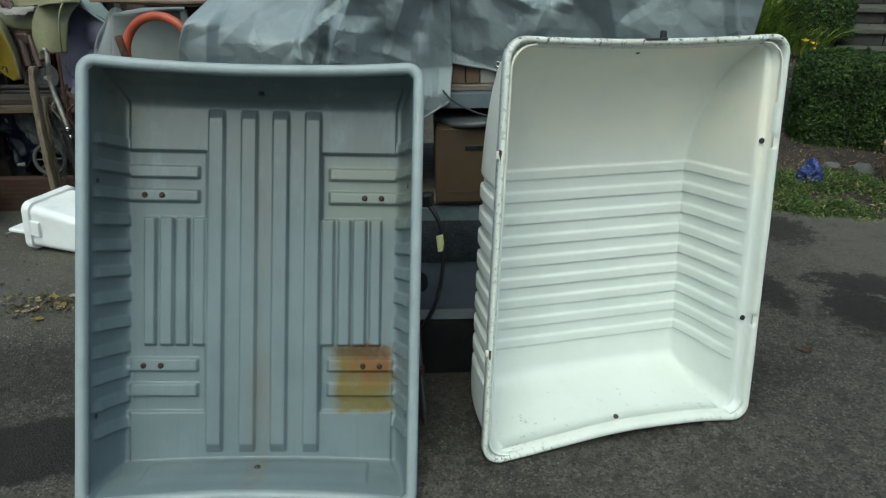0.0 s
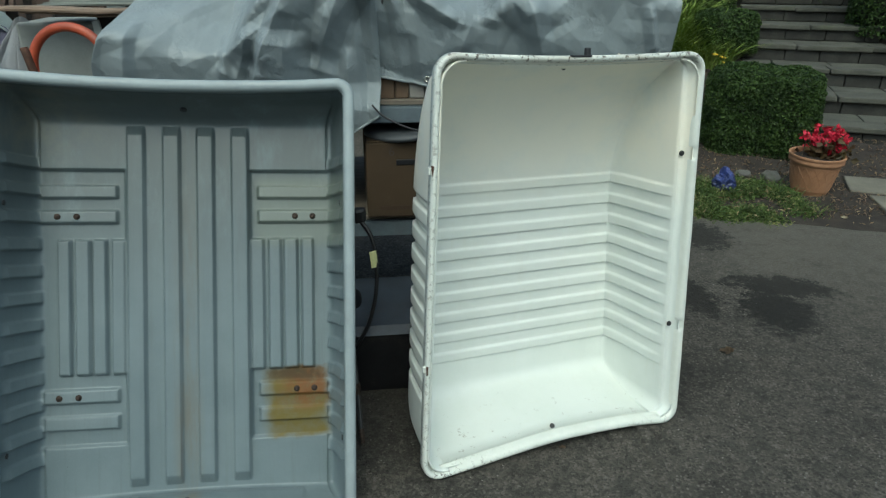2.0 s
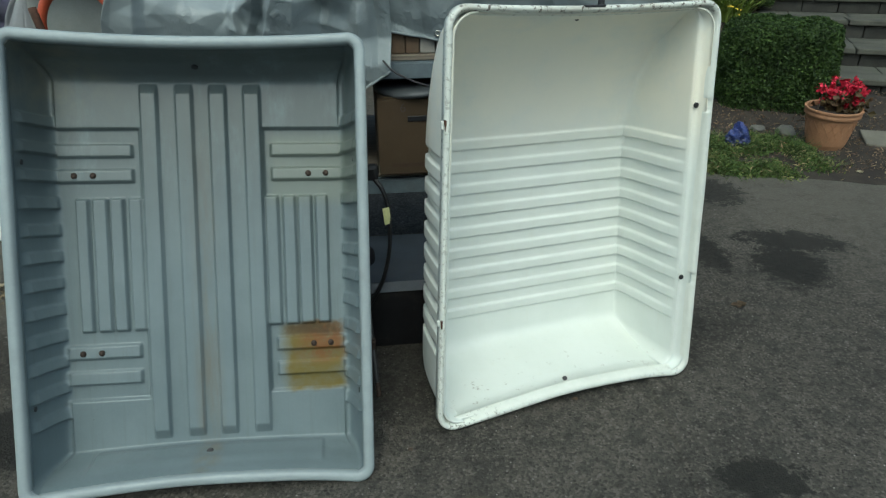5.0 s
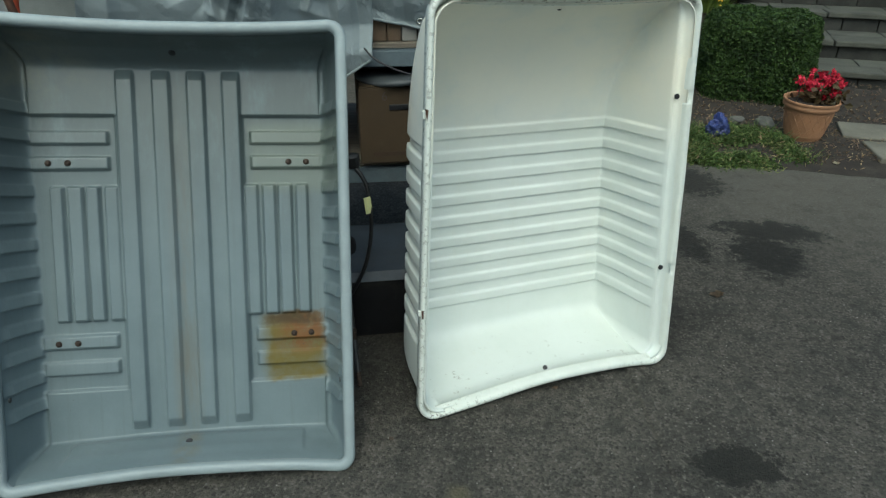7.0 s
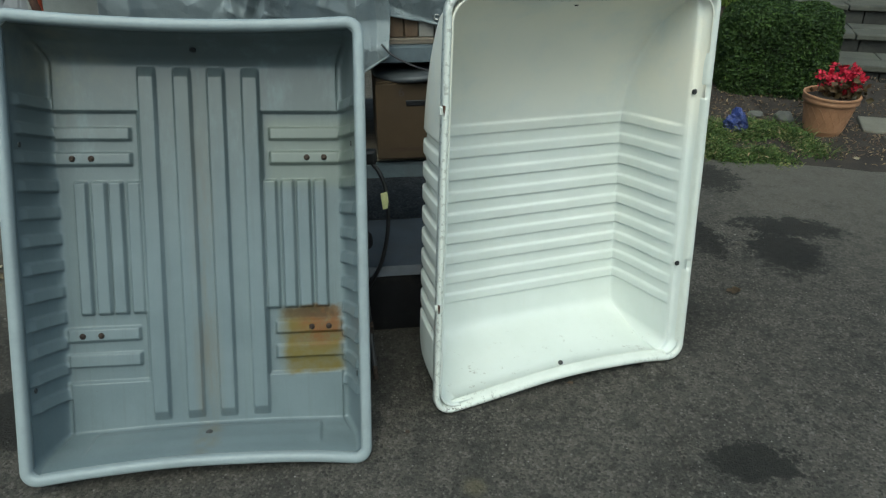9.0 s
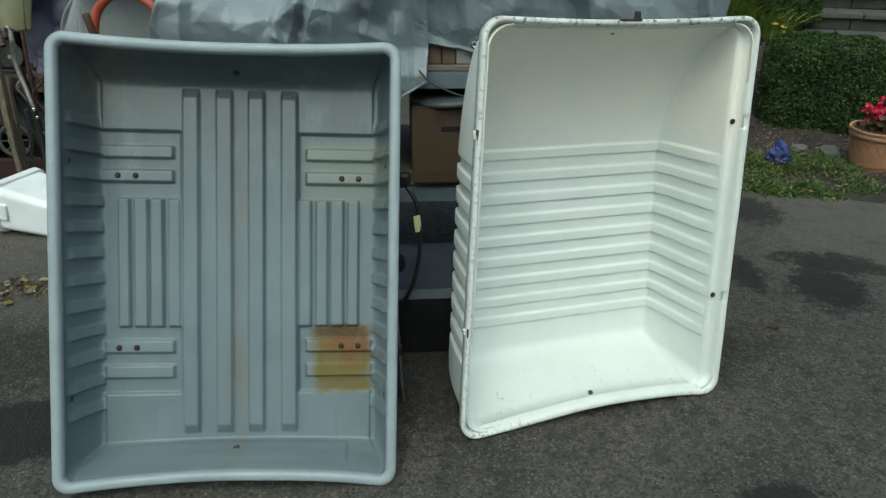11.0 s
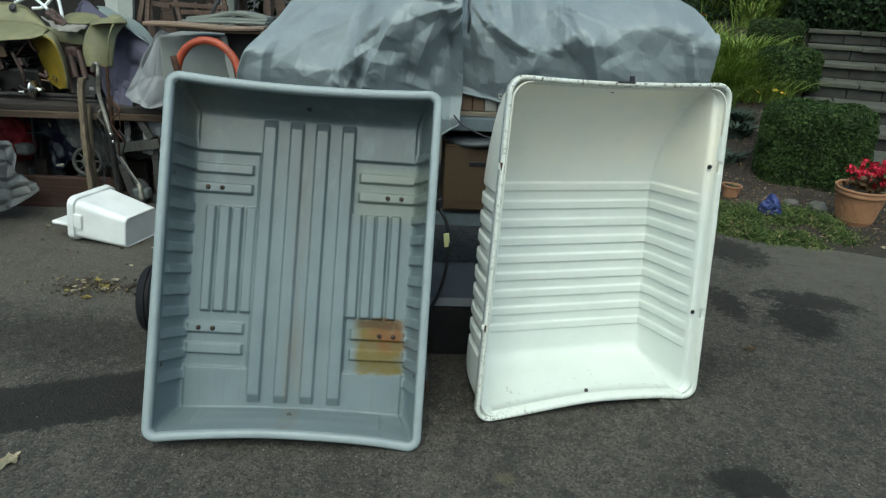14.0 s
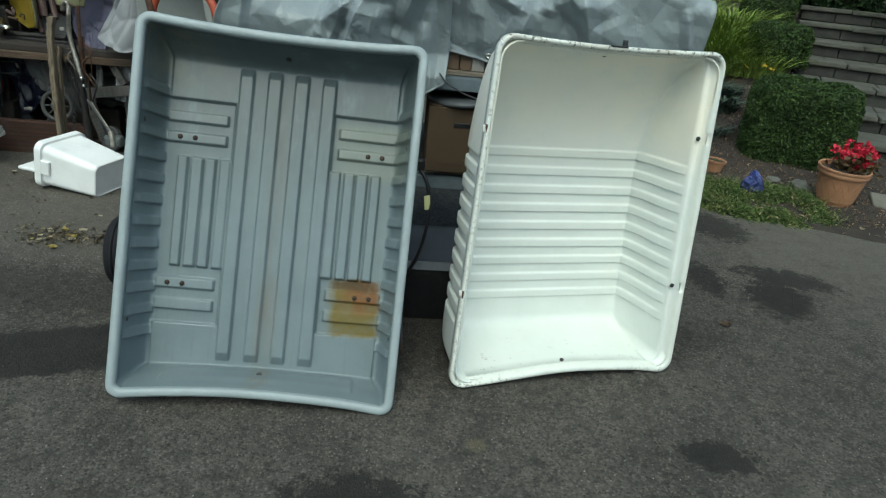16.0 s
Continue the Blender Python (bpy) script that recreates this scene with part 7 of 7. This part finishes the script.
solo("cloth_cover", drape([(-2.20, 3.36, 0.68), (-2.12, 3.37, 0.68), (-2.05, 3.38, 0.68), (-1.98, 3.40, 0.68)], [(-2.08, 3.34, 0.42), (-2.02, 3.35, 0.36), (-1.97, 3.36, 0.33), (-1.90, 3.38, 0.36)], 12.0, 0.04, folds=3.0), grey_cloth, "grey cloth hanging below the bench top", "cloth", smooth=True)
solo("cloth_strip", drape([(-1.74, 3.30, 0.68), (-1.70, 3.30, 0.68), (-1.66, 3.31, 0.68), (-1.62, 3.32, 0.68)], [(-1.75, 3.27, 0.46), (-1.71, 3.27, 0.45), (-1.67, 3.28, 0.46), (-1.63, 3.28, 0.48)], 14.0, 0.02, folds=2.0), clear, "pale plastic strip hanging below the bench top", "plastic", smooth=True)
for n, (x, y, z, sx, sy, sz) in enumerate([(-2.45, 3.92, 0.725, 0.5, 0.3, 0.36), (-2.9, 3.85, 0.725, 0.4, 0.3, 0.42), (-2.02, 4.0, 0.725, 0.42, 0.3, 0.32), (-1.65, 3.98, 0.725, 0.3, 0.3, 0.3)]):
    solo("old_carton", rough_up(box((sx, sy, sz), (0, 0, sz / 2), 0.01), 0.008, 6, n + 9), dark_carton, "dark old carton at the back of the bench", "box", pose(x, y, z, 0, 0, 4 - 3 * n), group="cartons by the bench")
# small spoked wheel leaning on the beam
PLACE = Matrix()
wheel = thing("spoked_wheel", "small grey spoked wheel leaning under the bench", "wheel", pose(-2.475, 3.46, 0.30, 80, 0, 12))
ring = [(0.085 * math.cos(2 * math.pi * k / 40), 0.085 * math.sin(2 * math.pi * k / 40), 0) for k in range(41)]
part("tyre", tube(ring, 0.012, sides=10, caps=False), grey_cloth, wheel, smooth=True)
part("hub", lathe([(0.01, -0.03), (0.03, -0.025), (0.035, 0.0), (0.03, 0.025), (0.01, 0.03)], 20), galvanised, wheel, smooth=True)
for k in range(8):
    a = 2 * math.pi * k / 8
    part("spoke", tube([(0.03 * math.cos(a), 0.03 * math.sin(a), 0), (0.08 * math.cos(a), 0.08 * math.sin(a), 0)], 0.004, sides=6), galvanised, wheel)
PLACE = YARD @ FAR
# galvanised cabinet at the near end of the bench
cabinet = thing("metal_cabinet", "grey metal cabinet standing at the bench end", "cabinet", pose(-2.60, 2.74, FLOOR, 0, 0, 2))
part("body", box((0.30, 0.34, 0.98), (0, 0, 0.49), 0.01), galvanised, cabinet)
part("drawer", box((0.26, 0.012, 0.28), (0, -0.174, 0.78), 0.004), galvanised, cabinet)
part("drawer", box((0.26, 0.012, 0.28), (0, -0.174, 0.46), 0.004), galvanised, cabinet)
part("plinth", box((0.31, 0.35, 0.04), (0, 0, 0.02), 0.004), galvanised, cabinet)

# added sheet that stops light reaching the bench from behind
backing = plain("light_block_dark", (0.02, 0.02, 0.022), 0.9, 0.3)
solo("canvas_screen", drape([(-4.2, 4.25, 0.9), (-3.0, 4.25, 0.9), (-2.0, 4.25, 0.9), (-1.0, 4.25, 0.9)], [(-4.2, 4.25, FLOOR), (-3.0, 4.25, FLOOR), (-2.0, 4.25, FLOOR), (-1.0, 4.25, FLOOR)], 21.0, 0.03), backing, "dark sheet added behind the bench to block light", "canvas", smooth=True)

# ---- shed behind the bench ----
shed_wood = wood("dark_shed_board", (0.026, 0.021, 0.018), (0.014, 0.012, 0.011), (40.0, 40.0, 1.5))
white_trim = plain("white_trim", (0.5, 0.52, 0.5), 0.6, 0.1)
shed = thing("shed", "dark timber shed with a pale corner post", "shed", kind="structure")
for k in range(25):
    part("board", box((0.158, 0.025, 2.6), (-5.6 + 0.16 * k, 5.35 + 0.006 * (k % 2), 1.3), 0.004), shed_wood, shed)
part("corner_post", box((0.15, 0.12, 2.6), (-2.70, 5.22, 1.3), 0.006), white_trim, shed, "pale painted corner post")
part("lintel", box((4.2, 0.15, 0.22), (-3.7, 5.25, 2.35), 0.006), shed_wood, shed)
roof = box((4.6, 2.6, 0.06), (-3.7, 5.9, 2.75), 0.01, turn=pose(0, 0, 0, 12, 0, 0))
part("roof", roof, shed_wood, shed)

# wooden chairs stacked on the pile
chair_wood = wood("brown_chair_wood", (0.10, 0.066, 0.048), (0.055, 0.037, 0.028))


def slat_chair(at, label):
    base = thing("slat_chair", label, "chair", pose(*at), "chairs on the pile")
    for x in (-0.2, 0.2):
        part("leg", box((0.035, 0.035, 0.44), (x, -0.18, 0.22), 0.004), chair_wood, base)
        part("leg", box((0.035, 0.035, 0.85), (x, 0.2, 0.425), 0.004), chair_wood, base)
    for k in range(6):
        part("slat", box((0.44, 0.055, 0.016), (0, -0.16 + 0.07 * k, 0.45), 0.003), chair_wood, base)
    for k in range(5):
        part("back_slat", box((0.05, 0.014, 0.36), (-0.16 + 0.08 * k, 0.205, 0.65), 0.003), chair_wood, base)
    part("top_rail", box((0.44, 0.022, 0.05), (0, 0.205, 0.84), 0.004), chair_wood, base)


pile = solo("timber_pile", rough_up(box((1.25, 0.5, 0.98 - FLOOR), (0, 0, 0.49 - FLOOR / 2), 0.02), 0.02, 4), dark_carton, "stack of old dark timber under the chairs", "timber pile", pose(-1.62, 4.62, FLOOR, 0, 0, 5))
slat_chair((-1.98, 4.62, 0.98, 0, 0, 25), "brown slatted wooden chair stacked on the timber pile")
slat_chair((-1.42, 4.62, 0.98, 0, 0, -12), "brown slatted wooden chair stacked on the timber pile")
solo("loose_plank", rough_up(box((0.95, 0.09, 0.03), (0, 0, 0), 0.004), 0.004, 6, 4), chair_wood, "brown board lying across the chairs", "plank", pose(-1.62, 4.42, 1.445, 0, 2, 4))
for n, (x, y, z, l, tilt, yaw) in enumerate([(-2.05, 4.45, 1.0, 0.55, 12, 10), (-1.97, 4.45, 1.0, 0.5, -6, 30), (-1.30, 4.45, 1.0, 0.5, 5, 0), (-1.15, 4.45, 1.0, 0.6, -9, 0)]):
    solo("upright_board", rough_up(box((0.07, 0.02, l), (0, 0, l / 2), 0.003), 0.003, 8, n), chair_wood, "rough brown board propped on the timber pile", "board", pose(x, y, z - 0.02, 0, tilt, yaw), group="boards on the pile")
rodr = thing("curtain_rod", "black rod with a bright end propped on the planks", "rod")
part("shaft", tube(curve_points([(-1.28, 3.2, 1.18), (-1.26, 3.22, 1.26), (-1.215, 3.25, 1.34)], 10), 0.010, sides=8), black_steel, rodr)
part("tip", tube([(-1.217, 3.249, 1.335), (-1.19, 3.27, 1.39)], 0.013, sides=10), chrome, rodr, "bright metal end")

# ---- fallen leaves and grit on the asphalt ----
PLACE = Matrix()
pale_leaf = plain("pale_dry_leaf", (0.50, 0.44, 0.30), 0.8, 0.2, 30.0, 200.0, 0.2)
brown_leaf = plain("brown_dry_leaf", (0.12, 0.085, 0.05), 0.85, 0.3, 30.0, 200.0, 0.2)
yellow_leaf = plain("yellow_dry_leaf", (0.38, 0.31, 0.09), 0.8, 0.2, 30.0, 200.0, 0.2)
dark_dead = plain("dark_dry_leaf", (0.07, 0.05, 0.035), 0.9, 0.3, 30.0, 200.0, 0.2)


def maple_leaf(size, seed):
    """A lobed, curled leaf."""
    rng = random.Random(seed)
    n, outline, skew = 30, [], rng.uniform(0, 3)
    for k in range(n):
        a = 2 * math.pi * k / n
        lobe = (0.58 + 0.4 * max(0.0, math.cos(5 * a + 0.4 * math.sin(a))) ** 0.6 + rng.uniform(-0.1, 0.1)) * (0.85 + 0.2 * math.cos(a - 0.7)) if seed == 0 else (0.6 + 0.3 * abs(math.cos(2.5 * a + skew)) ** 1.2 + rng.uniform(-0.12, 0.12)) * (0.75 + 0.35 * math.cos(a + skew))
        outline.append((size * lobe * math.cos(a), size * lobe * math.sin(a) * 0.85))
    bm = bmesh.new()
    rings = []
    for f in (0.45, 1.0):
        rings.append([bm.verts.new((x * f, y * f, 0.006 + 0.35 * size * f * f * (0.35 + 0.5 * noise.noise(Vector((x * 30, y * 30, seed)))))) for x, y in outline])
    c = bm.verts.new((0, 0, 0.004))
    for k in range(n):
        q = (k + 1) % n
        bm.faces.new((c, rings[0][k], rings[0][q]))
        bm.faces.new((rings[0][k], rings[1][k], rings[1][q], rings[0][q]))
    bmesh.ops.solidify(bm, geom=list(bm.faces), thickness=0.0008)
    return bm


leaf_spots = [(-1.228, 1.083, 0.048, pale_leaf, "pale maple leaf"), (1.334, 2.232, 0.040, brown_leaf, "curled brown leaf"), (0.10, 1.44, 0.012, dark_dead, "small dark leaf"), (0.605, 1.665, 0.016, brown_leaf, "curled brown leaf"), (2.03, 3.90, 0.045, pale_leaf, "pale dry leaf"), (2.60, 3.74, 0.035, pale_leaf, "pale dry leaf"), (-1.68, 2.17, 0.038, yellow_leaf, "yellow fallen leaf"), (-1.76, 2.36, 0.030, yellow_leaf, "yellow fallen leaf"), (-1.66, 2.27, 0.028, pale_leaf, "pale dry leaf")]
rng = random.Random(44)
for n in range(34):
    x, y = (-1.79 + rng.gauss(0, 0.06), 2.31 + rng.gauss(0, 0.05)) if n < 18 else (-1.64 + rng.gauss(0, 0.08), 2.32 + rng.gauss(0, 0.04))
    m, kind = rng.choice([(pale_leaf, "pale dry leaf"), (dark_dead, "dark dead leaf"), (dark_dead, "dark dead leaf"), (brown_leaf, "brown dry leaf"), (brown_leaf, "brown dry leaf"), (dark_dead, "dark dead leaf"), (yellow_leaf, "yellow fallen leaf")])
    leaf_spots.append((x, y, rng.uniform(0.012, 0.032), m, kind))
for n in range(16):
    x, y = rng.uniform(-2.6, -1.3), rng.uniform(2.2, 3.1)
    leaf_spots.append((x, y, rng.uniform(0.010, 0.022), rng.choice([dark_dead, brown_leaf, pale_leaf]), "small dead leaf"))
for n, (x, y, size, m, kind) in enumerate(leaf_spots):
    solo("fallen_leaf", maple_leaf(size, n), m, kind + " lying on the asphalt", "leaf", pose(x, y, 0.001, rng.uniform(-6, 6), rng.uniform(-6, 6), rng.uniform(0, 360)), group="leaves on the driveway")
pebble = plain("pale_grit", (0.17, 0.165, 0.15), 0.9, 0.35, 60.0, 300.0, 0.4)
verts, faces = [], []
rng = np.random.default_rng(15)
for n in range(4200):
    if n < 3000:
        x, y = rng.uniform(-2.9, -1.2), rng.uniform(2.0, 3.4)
    else:
        x, y = rng.uniform(-1.8, 2.2), rng.uniform(0.6, 3.4)
    r = rng.uniform(0.0015, 0.0042) * (1.0 if n < 3000 else 0.75)
    k = len(verts)
    j = rng.uniform(0.7, 1.3, 6) * r
    verts += [(x - j[0], y, 0.001), (x + j[1], y, 0.001), (x, y - j[2], 0.001), (x, y + j[3], 0.001), (x, y, j[4] * 0.9)]
    faces += [(k, k + 2, k + 4), (k + 2, k + 1, k + 4), (k + 1, k + 3, k + 4), (k + 3, k, k + 4)]
solo("loose_grit", from_arrays(verts, faces), pebble, "loose pale grit scattered over the asphalt", "grit", kind="stuff")

crumb_leaf = foliage("leaf_crumb", (0.04, 0.032, 0.024), (0.21, 0.175, 0.11), 0.85)
pts = []
for n in range(380):
    x, y = (-1.72 + rng.normal(0, 0.12), 2.30 + rng.normal(0, 0.06)) if n < 260 else (rng.uniform(-2.7, -1.25), rng.uniform(2.15, 3.2))
    pts.append((x, y, 0.006))
solo("leaf_crumbs", leaf_cloud(pts, [(0, 0, 1)] * len(pts), 0.011, 0.5, 0.5, 0.3, 33), crumb_leaf, "crumbled dry leaves lying on the asphalt", "leaf litter", kind="stuff")

# ---- behind the camera, unseen: a plain house wall added to shape the light ----
siding = plain("light_wall_siding", (0.56, 0.54, 0.49), 0.8, 0.15, 3.0, 60.0, 0.3)
house = thing("house", "unseen house wall added behind the camera to shape light", "house", kind="structure")
part("wall", box((26, 0.3, 3.4), (0, -16.2, 1.7), 0.0), siding, house)
part("roof", box((27, 3.0, 0.2), (0, -17.4, 4.0), 0.0, turn=pose(0, 0, 0, 25, 0, 0)), shed_wood, house)
